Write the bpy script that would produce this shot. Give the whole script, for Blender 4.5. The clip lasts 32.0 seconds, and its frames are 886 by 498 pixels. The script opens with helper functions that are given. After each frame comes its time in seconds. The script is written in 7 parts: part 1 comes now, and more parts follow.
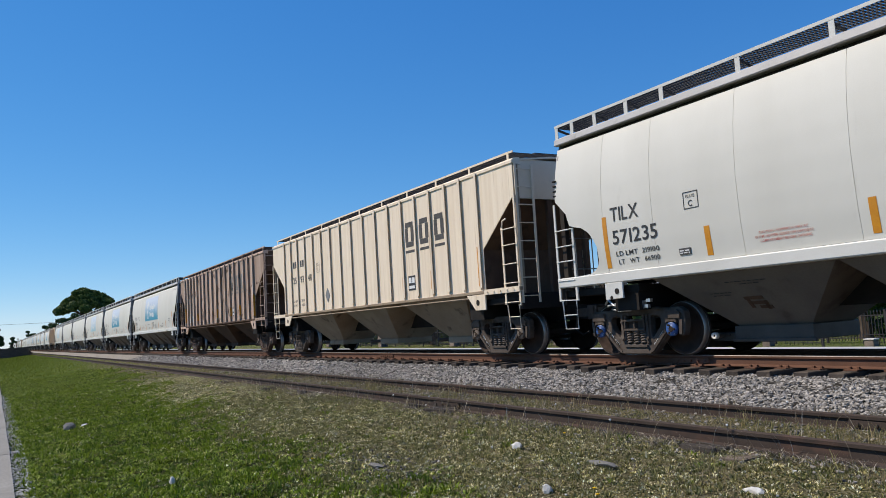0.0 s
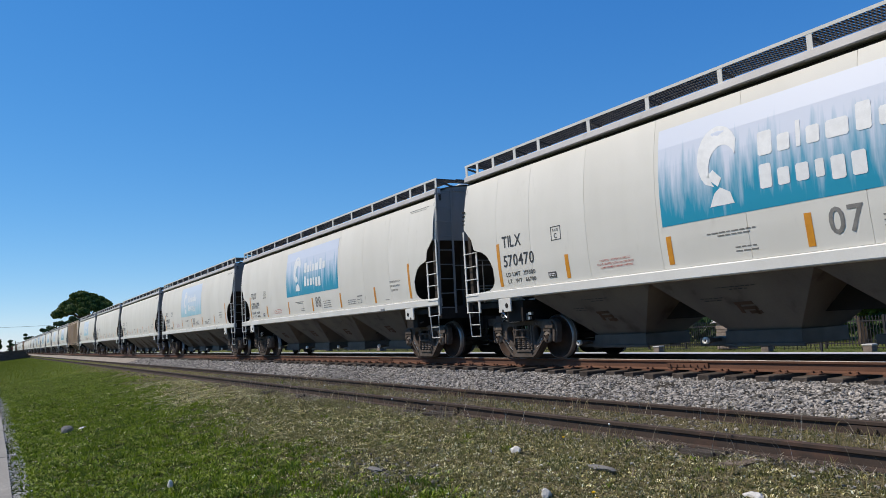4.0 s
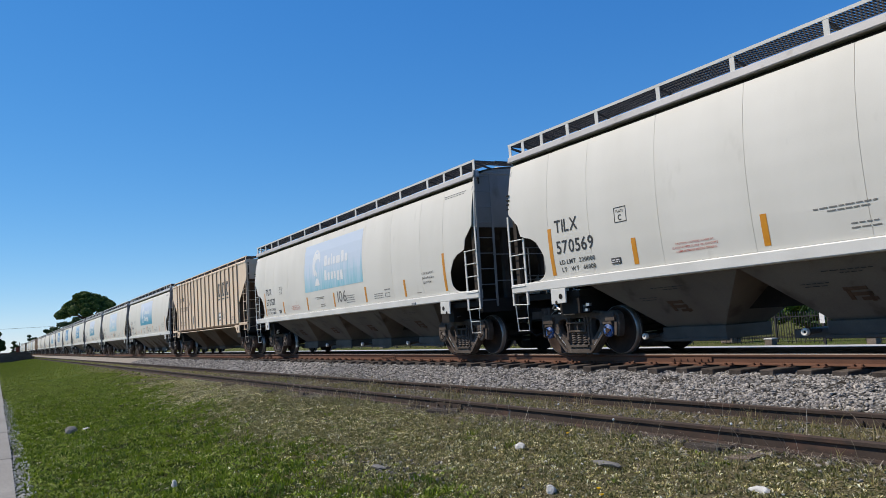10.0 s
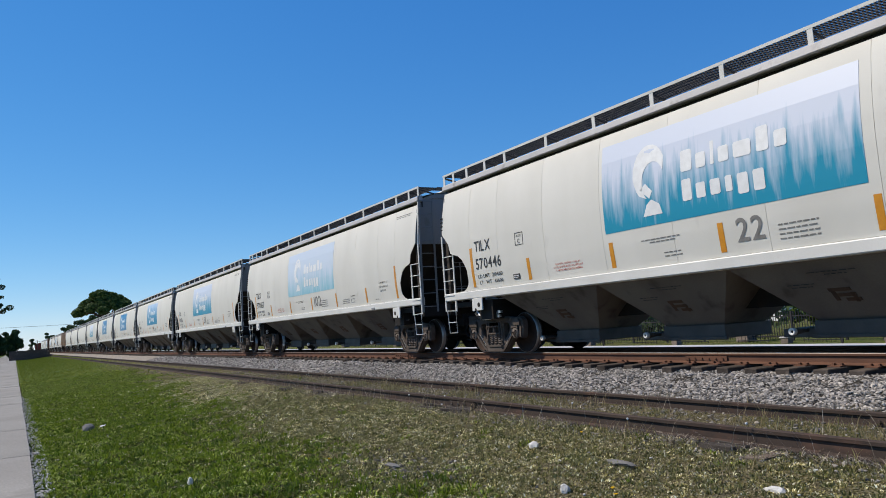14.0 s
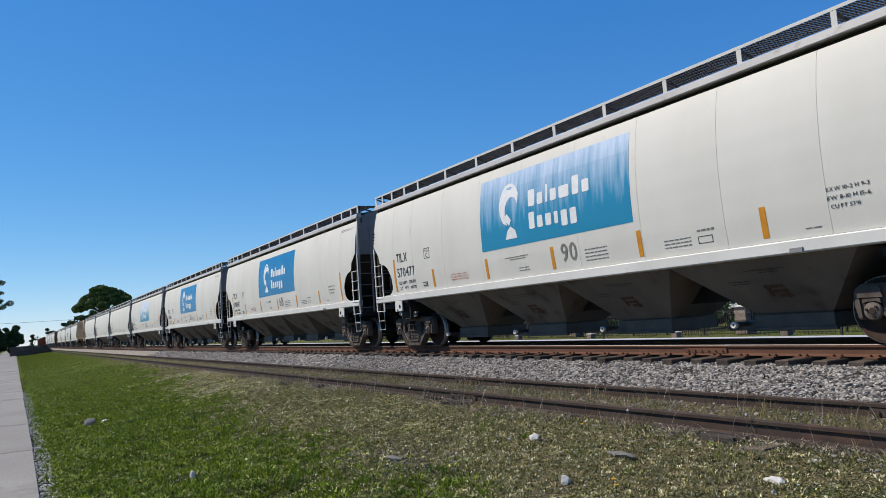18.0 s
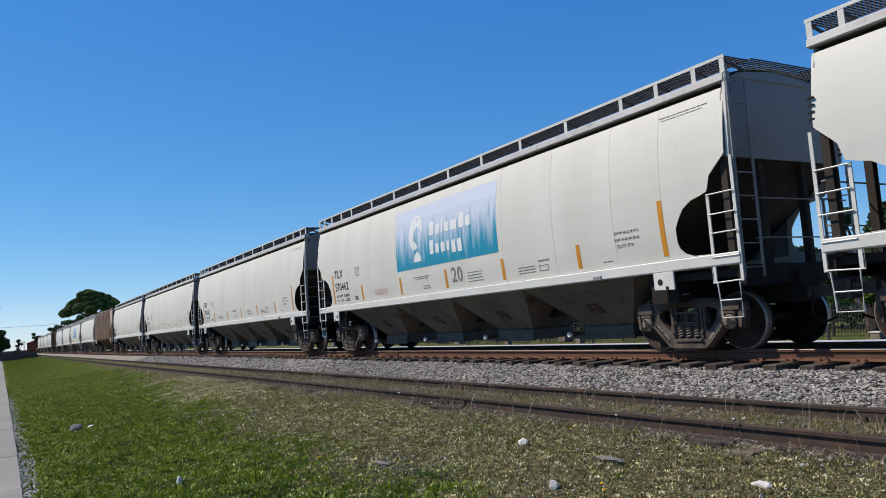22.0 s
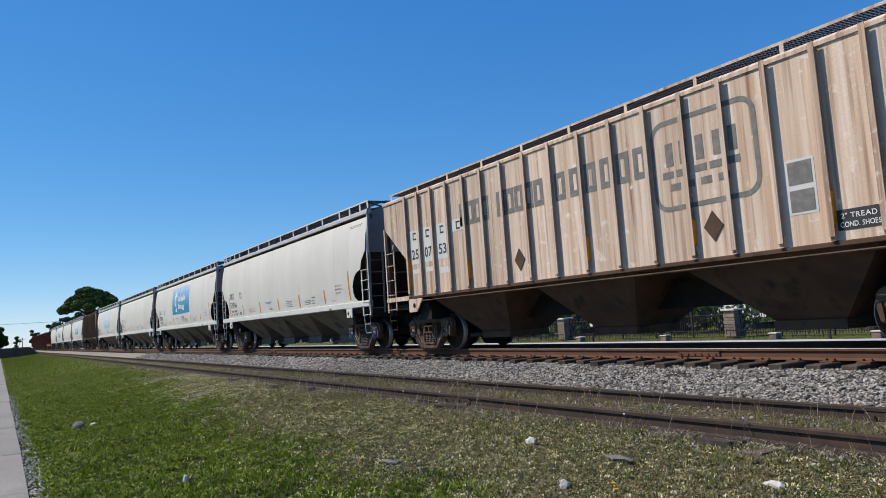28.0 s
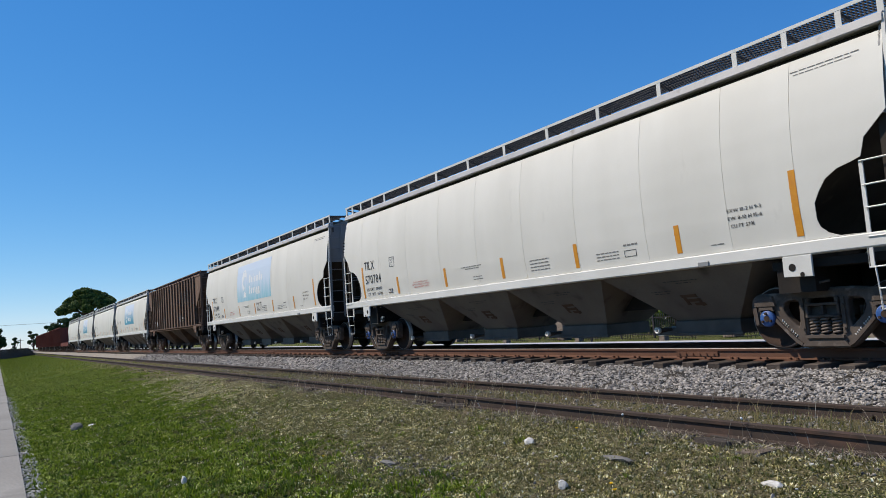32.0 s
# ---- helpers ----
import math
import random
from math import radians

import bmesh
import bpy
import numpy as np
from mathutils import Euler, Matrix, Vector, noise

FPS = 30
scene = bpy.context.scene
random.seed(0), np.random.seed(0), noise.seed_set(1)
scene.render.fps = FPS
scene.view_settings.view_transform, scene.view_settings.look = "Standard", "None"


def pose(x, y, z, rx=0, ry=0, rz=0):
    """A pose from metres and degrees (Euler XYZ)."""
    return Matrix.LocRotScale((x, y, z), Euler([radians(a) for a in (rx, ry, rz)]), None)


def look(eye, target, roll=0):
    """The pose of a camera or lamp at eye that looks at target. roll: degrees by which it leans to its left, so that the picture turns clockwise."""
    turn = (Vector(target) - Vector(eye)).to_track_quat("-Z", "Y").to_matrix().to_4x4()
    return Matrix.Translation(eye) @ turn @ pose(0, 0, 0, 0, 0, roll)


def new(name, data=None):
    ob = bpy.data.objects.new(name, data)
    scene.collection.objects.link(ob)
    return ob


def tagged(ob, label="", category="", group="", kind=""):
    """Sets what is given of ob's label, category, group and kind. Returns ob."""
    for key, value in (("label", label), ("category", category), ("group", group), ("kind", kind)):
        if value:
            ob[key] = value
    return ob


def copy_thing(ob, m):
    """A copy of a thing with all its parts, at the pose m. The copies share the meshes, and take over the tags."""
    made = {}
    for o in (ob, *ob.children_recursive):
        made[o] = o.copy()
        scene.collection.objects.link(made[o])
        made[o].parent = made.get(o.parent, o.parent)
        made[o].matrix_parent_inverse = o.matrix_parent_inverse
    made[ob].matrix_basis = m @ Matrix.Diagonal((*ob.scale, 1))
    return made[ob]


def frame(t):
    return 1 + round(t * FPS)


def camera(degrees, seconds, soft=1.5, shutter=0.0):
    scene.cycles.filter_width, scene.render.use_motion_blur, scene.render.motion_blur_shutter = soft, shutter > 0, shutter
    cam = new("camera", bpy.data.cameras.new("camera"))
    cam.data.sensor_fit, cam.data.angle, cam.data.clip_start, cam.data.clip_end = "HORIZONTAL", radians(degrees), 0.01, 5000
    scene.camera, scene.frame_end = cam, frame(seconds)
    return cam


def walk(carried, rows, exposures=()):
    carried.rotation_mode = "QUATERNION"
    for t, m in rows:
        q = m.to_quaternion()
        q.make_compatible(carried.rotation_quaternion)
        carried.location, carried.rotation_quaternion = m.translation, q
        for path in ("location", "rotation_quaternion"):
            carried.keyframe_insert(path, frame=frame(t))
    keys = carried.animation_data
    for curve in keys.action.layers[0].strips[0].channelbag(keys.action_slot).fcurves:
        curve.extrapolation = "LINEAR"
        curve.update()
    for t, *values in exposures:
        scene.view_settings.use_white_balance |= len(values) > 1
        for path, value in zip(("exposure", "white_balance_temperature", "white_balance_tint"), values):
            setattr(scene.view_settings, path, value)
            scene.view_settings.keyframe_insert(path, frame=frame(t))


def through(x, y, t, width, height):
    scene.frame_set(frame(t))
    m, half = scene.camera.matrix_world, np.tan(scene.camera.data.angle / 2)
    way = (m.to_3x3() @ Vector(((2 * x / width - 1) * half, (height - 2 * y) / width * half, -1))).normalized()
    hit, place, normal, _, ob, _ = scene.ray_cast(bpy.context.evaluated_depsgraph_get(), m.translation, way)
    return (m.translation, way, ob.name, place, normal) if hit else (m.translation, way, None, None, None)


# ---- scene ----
# ---- the camera, held by hand beside the road ----
cam = camera(60.928, 32.0, soft=0.9)
PATH = [
    (0, 0.024, -0.003, 0.816, 95.583, 3.475, 59.466), (0.5, 0.018, -0.005, 0.816, 95.555, 3.337, 59.408),
    (1, 0.020, -0.004, 0.819, 95.512, 3.295, 59.372), (1.5, 0.032, -0.009, 0.823, 95.553, 3.245, 59.358),
    (2, 0.022, -0.010, 0.821, 95.617, 3.202, 59.302), (2.5, 0.024, -0.010, 0.823, 95.672, 3.226, 59.305),
    (3, 0.019, -0.011, 0.817, 95.731, 3.183, 59.303), (3.5, 0.018, -0.010, 0.813, 95.795, 3.202, 59.318),
    (5.5, 0.021, -0.012, 0.808, 96.185, 3.680, 59.410), (6, 0.012, -0.007, 0.807, 96.213, 3.739, 59.396),
    (6.5, 0.011, -0.006, 0.807, 96.202, 3.830, 59.385), (7, 0.015, -0.002, 0.812, 96.126, 3.960, 59.383),
    (7.5, 0.009, 0.003, 0.812, 96.048, 4.103, 59.388), (8, 0.006, 0.007, 0.817, 95.928, 4.177, 59.393),
    (8.5, -0.020, 0.008, 0.823, 95.866, 4.216, 59.356), (9, -0.000, 0.002, 0.817, 95.806, 4.117, 59.473),
    (9.5, -0.005, 0.009, 0.813, 95.749, 4.005, 59.516), (10, -0.009, 0.008, 0.812, 95.660, 3.908, 59.562),
    (10.5, -0.018, 0.004, 0.817, 95.492, 3.885, 59.955), (11, -0.015, 0.002, 0.814, 95.521, 3.785, 60.576),
    (11.5, 0.017, -0.003, 0.816, 95.502, 3.770, 61.022), (12, 0.023, 0.000, 0.818, 95.567, 3.741, 61.076),
    (12.5, 0.017, -0.002, 0.809, 95.670, 3.726, 61.012), (13, 0.015, 0.006, 0.816, 95.665, 3.811, 60.922),
    (13.5, 0.005, 0.007, 0.816, 95.674, 3.840, 60.747), (14, 0.001, 0.002, 0.821, 95.586, 3.888, 60.588),
    (14.5, 0.004, 0.002, 0.819, 95.536, 3.846, 60.467), (16.5, -0.001, 0.006, 0.819, 95.055, 3.904, 60.786),
    (17, 0.007, 0.005, 0.816, 94.992, 3.994, 60.768), (17.5, 0.007, -0.007, 0.816, 95.041, 4.065, 60.675),
    (18, 0.014, -0.012, 0.813, 95.122, 4.132, 60.592), (18.5, 0.014, -0.010, 0.812, 95.189, 4.189, 60.466),
    (19, 0.011, -0.002, 0.812, 95.242, 4.211, 60.367), (19.5, 0.014, -0.002, 0.817, 95.277, 4.235, 60.216),
    (20, 0.008, 0.001, 0.815, 95.404, 4.245, 60.045), (20.5, 0.002, 0.011, 0.813, 95.469, 4.242, 59.888),
    (21, 0.013, -0.000, 0.813, 95.509, 4.258, 59.789), (21.5, 0.013, -0.000, 0.811, 95.535, 4.209, 59.778),
    (22, 0.012, 0.000, 0.809, 95.436, 4.109, 59.812), (22.5, 0.001, -0.003, 0.812, 95.297, 4.071, 59.961),
    (23, -0.024, -0.046, 0.815, 95.122, 3.985, 60.171), (23.5, -0.045, -0.094, 0.820, 94.871, 3.897, 60.024),
    (24, -0.060, -0.105, 0.820, 94.736, 3.882, 59.856), (24.5, -0.065, -0.082, 0.818, 94.786, 3.893, 59.860),
    (25, -0.061, -0.084, 0.815, 94.845, 3.799, 59.854), (25.5, -0.070, -0.075, 0.822, 94.846, 3.932, 59.813),
    (27.5, -0.066, -0.076, 0.824, 95.167, 3.956, 59.702), (28, -0.059, -0.081, 0.824, 95.267, 3.990, 59.684),
    (28.5, -0.060, -0.078, 0.825, 95.349, 3.977, 59.656), (29, -0.057, -0.079, 0.825, 95.444, 3.988, 59.633),
    (29.5, -0.059, -0.083, 0.828, 95.466, 3.981, 59.577), (30, -0.069, -0.075, 0.830, 95.479, 4.051, 59.526),
    (30.5, -0.062, -0.076, 0.833, 95.477, 4.093, 59.513), (31, -0.062, -0.068, 0.828, 95.454, 4.074, 59.561),
    (31.5, -0.061, -0.075, 0.821, 95.369, 4.084, 59.550), (32, -0.060, -0.076, 0.829, 95.265, 4.122, 59.569),
]
walk(cam, [(t, pose(x, y, z, rx, ry, rz)) for t, x, y, z, rx, ry, rz in PATH], [(0, 0.0), (32, 0.0)])

# ---- sky, sun and exposure ----
SUN_WAY = Vector((-0.50, -0.47, 0.76)).normalized()   # from the ground towards the sun
world = bpy.data.worlds.new("sky")
scene.world = world
world.use_nodes = True
wn = world.node_tree.nodes
sky = wn.new("ShaderNodeTexSky")
sky.sky_type = "NISHITA"
sky.sun_disc = False
sky.sun_elevation = math.asin(SUN_WAY.z)
sky.sun_rotation = math.atan2(SUN_WAY.x, SUN_WAY.y)
sky.altitude = 2600
sky.air_density, sky.dust_density, sky.ozone_density = 1.0, 0.0, 1.6
wn["Background"].inputs["Strength"].default_value = 0.131
rich = wn.new("ShaderNodeHueSaturation")
rich.inputs["Saturation"].default_value = 1.25
tint = wn.new("ShaderNodeMix")
tint.data_type, tint.blend_type = "RGBA", "MULTIPLY"
tint.inputs[0].default_value, tint.inputs[7].default_value = 1.0, (0.73, 0.97, 1.14, 1)
world.node_tree.links.new(sky.outputs[0], rich.inputs["Color"])
world.node_tree.links.new(rich.outputs[0], tint.inputs[6])
split, join = wn.new("ShaderNodeSeparateColor"), wn.new("ShaderNodeCombineColor")
world.node_tree.links.new(tint.outputs[2], split.inputs[0])
for i, (gain, power) in enumerate(((0.92, 0.95), (1.275, 0.71), (2.38, 0.47))):
    p = wn.new("ShaderNodeMath"); p.operation = "POWER"; p.inputs[1].default_value = power
    q = wn.new("ShaderNodeMath"); q.operation = "MULTIPLY"; q.inputs[1].default_value = gain
    world.node_tree.links.new(split.outputs[i], p.inputs[0])
    world.node_tree.links.new(p.outputs[0], q.inputs[0])
    world.node_tree.links.new(q.outputs[0], join.inputs[i])
world.node_tree.links.new(join.outputs[0], wn["Background"].inputs[0])
lamp = bpy.data.lights.new("sun", "SUN")
lamp.energy, lamp.angle, lamp.color = 5.0, radians(0.55), (1.0, 0.90, 0.77)
sun = new("sun", lamp)
sun.matrix_world = look(SUN_WAY * 60, (0, 0, 0))

# ---- plan: x along the track, y away from the camera, z = 0 at the top of the main rails ----
TRACK_Y = 11.099
SIDING_Y = 7.006
SIDING_Z = -0.406
GAUGE = 1.435


# ---- materials ----
def surface(name, base, alt, rough=0.6, metal=0.0, coarse=1.5, fine=60.0, bump=0.15, stretch=(1, 1, 1), grain=0.12,
            dirt=None, dirt_scale=2.0, dirt_at=0.6, dirt_width=0.12, vary=0.0, patch=None):
    """A procedural surface: two tones at a coarse scale, fine grain, optional stains, fine relief."""
    m = bpy.data.materials.new(name)
    m.use_nodes = True
    n, l = m.node_tree.nodes, m.node_tree.links
    b = n["Principled BSDF"]
    b.inputs["Roughness"].default_value = rough
    b.inputs["Metallic"].default_value = metal
    b.inputs["Specular IOR Level"].default_value = 0.12 if rough >= 0.68 else 0.4
    tc = n.new("ShaderNodeTexCoord")
    info = n.new("ShaderNodeObjectInfo")
    off = n.new("ShaderNodeVectorMath"); off.operation = "SCALE"
    off.inputs[0].default_value = (17.0, 5.0, 9.0)
    l.new(info.outputs["Random"], off.inputs["Scale"])
    add = n.new("ShaderNodeVectorMath"); add.operation = "ADD"
    l.new(tc.outputs["Object"], add.inputs[0]); l.new(off.outputs[0], add.inputs[1])
    mp = n.new("ShaderNodeMapping"); mp.inputs["Scale"].default_value = stretch
    l.new(add.outputs[0], mp.inputs[0])

    def tex(scale, detail=5.0, source=mp):
        t = n.new("ShaderNodeTexNoise")
        t.inputs["Scale"].default_value, t.inputs["Detail"].default_value = scale, detail
        l.new(source.outputs[0], t.inputs["Vector"])
        return t

    def span(sock, lo, hi, a=0.0, z=1.0):
        r = n.new("ShaderNodeMapRange")
        r.inputs[1].default_value, r.inputs[2].default_value, r.inputs[3].default_value, r.inputs[4].default_value = lo, hi, a, z
        l.new(sock, r.inputs[0])
        return r.outputs[0]

    def mix(fac, a, z, mode="MIX"):
        x = n.new("ShaderNodeMix"); x.data_type, x.blend_type = "RGBA", mode
        for s, v in ((x.inputs[0], fac), (x.inputs[6], a), (x.inputs[7], z)):
            if hasattr(v, "is_linked"):
                l.new(v, s)
            elif isinstance(v, (int, float)):
                s.default_value = v
            else:
                s.default_value = (*v, 1)
        return x.outputs[2]
    col = mix(span(tex(coarse).outputs["Fac"], 0.35, 0.68), base, alt)
    f = tex(fine, 3.0, add)
    g = span(f.outputs["Fac"], 0.3, 0.7, 1 - grain, 1 + grain)
    gc = n.new("ShaderNodeCombineColor")
    for i in range(3):
        l.new(g, gc.inputs[i])
    col = mix(1.0, col, gc.outputs[0], "MULTIPLY")
    if dirt:
        d = span(tex(dirt_scale, 8.0).outputs["Fac"], dirt_at, dirt_at + dirt_width)
        col = mix(d, col, dirt)
    if patch:
        colour, scale, at, width = patch
        d = span(tex(scale, 6.0, add).outputs["Fac"], at, at + width)
        col = mix(d, col, colour)
    if vary:
        v = span(info.outputs["Random"], 0, 1, 1 - vary, 1 + vary)
        vc = n.new("ShaderNodeCombineColor")
        for i in range(3):
            l.new(v, vc.inputs[i])
        col = mix(1.0, col, vc.outputs[0], "MULTIPLY")
    l.new(col, b.inputs["Base Color"])
    r = span(f.outputs["Fac"], 0.2, 0.8, max(rough - 0.12, 0.03), min(rough + 0.12, 1))
    l.new(r, b.inputs["Roughness"])
    if bump:
        bp = n.new("ShaderNodeBump")
        bp.inputs["Strength"].default_value, bp.inputs["Distance"].default_value = bump, 0.01
        l.new(f.outputs["Fac"], bp.inputs["Height"])
        l.new(bp.outputs[0], b.inputs["Normal"])
    return m


M = {
    "grey_paint": surface("grey_paint", (0.655, 0.635, 0.57), (0.60, 0.58, 0.515), 0.64, 0, 0.9, 90, 0.03, (1, 1, 0.35), 0.02, (0.45, 0.43, 0.37), 3.0, 0.66, 0.3),
    "white_paint": surface("white_paint", (0.67, 0.655, 0.605), (0.59, 0.575, 0.525), 0.45, 0, 1.2, 60, 0.04, (1, 1, 1), 0.04, (0.38, 0.35, 0.3), 5, 0.68, 0.2),
    # Plain grey of tags and placards; on car ends it holds the shade.
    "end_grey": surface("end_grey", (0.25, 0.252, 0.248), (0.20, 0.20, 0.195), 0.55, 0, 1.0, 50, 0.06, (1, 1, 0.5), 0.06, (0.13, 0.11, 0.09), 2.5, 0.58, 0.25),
    # Dirty brown-black; the shade of the car-end recesses is put into this colour.
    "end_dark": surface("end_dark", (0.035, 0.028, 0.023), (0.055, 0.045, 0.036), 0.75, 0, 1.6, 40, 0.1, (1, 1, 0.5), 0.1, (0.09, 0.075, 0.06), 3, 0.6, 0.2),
    # Grimy grey of the funnels, darkened for the shade below the sill.
    "shaded_under_grey": surface("shaded_under_grey", (0.175, 0.15, 0.122), (0.125, 0.105, 0.09), 0.7, 0, 1.1, 40, 0.08, (1, 1, 0.6), 0.08, (0.06, 0.05, 0.04), 2.2, 0.58, 0.2),
    # Black steel, deepened to hold the shade under and between the cars.
    "black_frame": surface("black_frame", (0.018, 0.016, 0.015), (0.03, 0.025, 0.021), 0.7, 0, 2.5, 40, 0.15),
    "cast_steel": surface("cast_steel", (0.115, 0.093, 0.077), (0.068, 0.054, 0.045), 0.85, 0.0, 4.0, 55, 0.3, dirt=(0.17, 0.14, 0.115), dirt_scale=6, dirt_at=0.6),
    "rust_truck": surface("rust_truck", (0.135, 0.09, 0.067), (0.08, 0.052, 0.04), 0.85, 0, 4.0, 55, 0.3, dirt=(0.20, 0.15, 0.12), dirt_scale=6, dirt_at=0.6),
    "wheel_dark": surface("wheel_dark", (0.035, 0.026, 0.021), (0.06, 0.04, 0.03), 0.75, 0.1, 5, 40, 0.15),
    "wheel_rust": surface("wheel_rust", (0.065, 0.042, 0.032), (0.038, 0.026, 0.021), 0.85, 0, 5, 40, 0.15),
    "tread_steel": surface("tread_steel", (0.40, 0.37, 0.34), (0.30, 0.28, 0.26), 0.42, 0.8, 5, 40, 0.02),
    "blue_cap": surface("blue_cap", (0.03, 0.09, 0.27), (0.02, 0.06, 0.2), 0.45, 0, 20, 60, 0.05, dirt=(0.35, 0.36, 0.38), dirt_scale=25, dirt_at=0.58),
    "black_cap": surface("black_cap", (0.12, 0.10, 0.085), (0.17, 0.145, 0.12), 0.8, 0.0, 20, 60, 0.05),
    "spring_steel": surface("spring_steel", (0.17, 0.14, 0.12), (0.10, 0.08, 0.068), 0.7, 0.0, 12, 60, 0.1),
    "gate_steel": surface("gate_steel", (0.085, 0.076, 0.066), (0.06, 0.052, 0.045), 0.6, 0.1, 3, 50, 0.08),
    "bright_metal": surface("bright_metal", (0.66, 0.66, 0.65), (0.5, 0.5, 0.49), 0.35, 0.85, 20, 90, 0.03),
    # Walkways seen against the sky: their silhouette black is put into the colour.
    "grating": surface("grating", (0.055, 0.055, 0.058), (0.035, 0.035, 0.038), 0.6, 0.0, 5, 60, 0.05),
    "chord_paint": surface("chord_paint", (0.46, 0.445, 0.43), (0.38, 0.365, 0.35), 0.55, 0, 1.4, 60, 0.04, (1, 1, 1), 0.05, (0.24, 0.21, 0.18), 4, 0.6, 0.2),
    "amber_tape": surface("amber_tape", (0.62, 0.27, 0.02), (0.55, 0.22, 0.02), 0.35, 0, 12, 120, 0.04, grain=0.05),
    "black_ink": surface("black_ink", (0.025, 0.025, 0.027), (0.05, 0.05, 0.05), 0.6, 0, 9, 80, 0.0),
    "grey_ink": surface("grey_ink", (0.17, 0.165, 0.155), (0.24, 0.23, 0.21), 0.7, 0, 9, 80, 0.0),
    "stencil_ink": surface("stencil_ink", (0.075, 0.072, 0.07), (0.11, 0.105, 0.10), 0.7, 0, 9, 80, 0.0),
    "red_ink": surface("red_ink", (0.45, 0.10, 0.08), (0.5, 0.18, 0.15), 0.6, 0, 9, 80, 0.0),
    "white_ink": surface("white_ink", (0.78, 0.78, 0.76), (0.7, 0.7, 0.68), 0.5, 0, 9, 80, 0.0, grain=0.03),
    "logo_blue": surface("logo_blue", (0.007, 0.20, 0.41), (0.006, 0.155, 0.36), 0.35, 0, 1.5, 60, 0.02, (1, 1, 0.3), 0.04),
    "tan_paint": surface("tan_paint", (0.77, 0.61, 0.445), (0.68, 0.525, 0.37), 0.6, 0, 1.6, 60, 0.06, (5.0, 1, 0.18), 0.05, (0.36, 0.25, 0.16), 3.2, 0.63, 0.22),
    "cream_paint": surface("cream_paint", (0.86, 0.73, 0.56), (0.77, 0.63, 0.46), 0.55, 0, 1.6, 60, 0.06, (5.0, 1, 0.18), 0.05, (0.42, 0.29, 0.18), 3.2, 0.62, 0.2),
    "rusty_paint": surface("rusty_paint", (0.54, 0.41, 0.325), (0.36, 0.245, 0.185), 0.8, 0, 1.3, 60, 0.15, (4.5, 1, 0.22), 0.1, (0.17, 0.105, 0.075), 2.0, 0.55, 0.16, vary=0.22, patch=((0.12, 0.078, 0.058), 2.6, 0.61, 0.03)),
    "weathered_paint": surface("weathered_paint", (0.72, 0.59, 0.475), (0.52, 0.365, 0.255), 0.75, 0, 1.5, 60, 0.12, (5.5, 1, 0.16), 0.08, (0.25, 0.135, 0.08), 2.0, 0.54, 0.22, vary=0.12, patch=((0.74, 0.67, 0.60), 5.0, 0.62, 0.12)),
    # Cream paint of the undersides, darkened for shade, with grime.
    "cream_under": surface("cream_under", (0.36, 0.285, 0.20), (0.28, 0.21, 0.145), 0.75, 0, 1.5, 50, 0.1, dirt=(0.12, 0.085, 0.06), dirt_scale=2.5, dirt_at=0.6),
    "dark_paint": surface("dark_paint", (0.22, 0.145, 0.105), (0.14, 0.09, 0.066), 0.8, 0, 1.3, 60, 0.15, (4.5, 1, 0.3), 0.1, (0.09, 0.055, 0.04), 2.0, 0.58, 0.14),
    "pale_rib": surface("pale_rib", (0.62, 0.51, 0.41), (0.46, 0.35, 0.28), 0.7, 0, 1.5, 60, 0.08, (2, 1, 0.3), 0.06, (0.32, 0.2, 0.14), 3, 0.6, 0.15),
    # Rust brown; on cream and tan car ends it stands in for shade.
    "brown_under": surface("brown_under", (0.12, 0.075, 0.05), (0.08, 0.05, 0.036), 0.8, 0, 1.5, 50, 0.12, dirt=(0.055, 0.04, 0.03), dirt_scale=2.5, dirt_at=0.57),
    # Tan deepened to brown below the sill, shade included in the colour.
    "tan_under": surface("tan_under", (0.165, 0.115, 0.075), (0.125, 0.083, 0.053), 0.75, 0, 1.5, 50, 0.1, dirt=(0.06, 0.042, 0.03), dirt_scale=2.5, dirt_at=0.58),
    "oxide_red": surface("oxide_red", (0.17, 0.05, 0.035), (0.12, 0.04, 0.03), 0.8, 0, 1.2, 40, 0.1, (2, 1, 0.4), 0.08, (0.07, 0.035, 0.03), 2.0, 0.58, 0.15),
    "rail_rust": surface("rail_rust", (0.15, 0.075, 0.048), (0.105, 0.054, 0.036), 0.85, 0, 3, 70, 0.2, (0.4, 1, 1), dirt=(0.12, 0.06, 0.04), dirt_scale=4, dirt_at=0.6),
    "rail_top": surface("rail_top", (0.36, 0.33, 0.31), (0.28, 0.25, 0.23), 0.35, 0.8, 3, 70, 0.03),
    "old_rail": surface("old_rail", (0.07, 0.052, 0.042), (0.048, 0.036, 0.03), 0.85, 0, 3, 70, 0.2, (0.5, 1, 1), dirt=(0.10, 0.06, 0.045), dirt_scale=3, dirt_at=0.6),
    "tie_wood": surface("tie_wood", (0.10, 0.082, 0.068), (0.065, 0.052, 0.043), 0.9, 0, 3, 50, 0.4, (4, 0.7, 4), 0.2, vary=0.25),
    "old_tie": surface("old_tie", (0.17, 0.135, 0.105), (0.11, 0.085, 0.065), 0.95, 0, 3, 50, 0.4, (4, 0.7, 4), 0.2, vary=0.3),
    "black_tie": surface("black_tie", (0.045, 0.038, 0.033), (0.085, 0.072, 0.06), 0.95, 0, 6, 50, 0.5, (4, 0.7, 4), 0.25, vary=0.3),
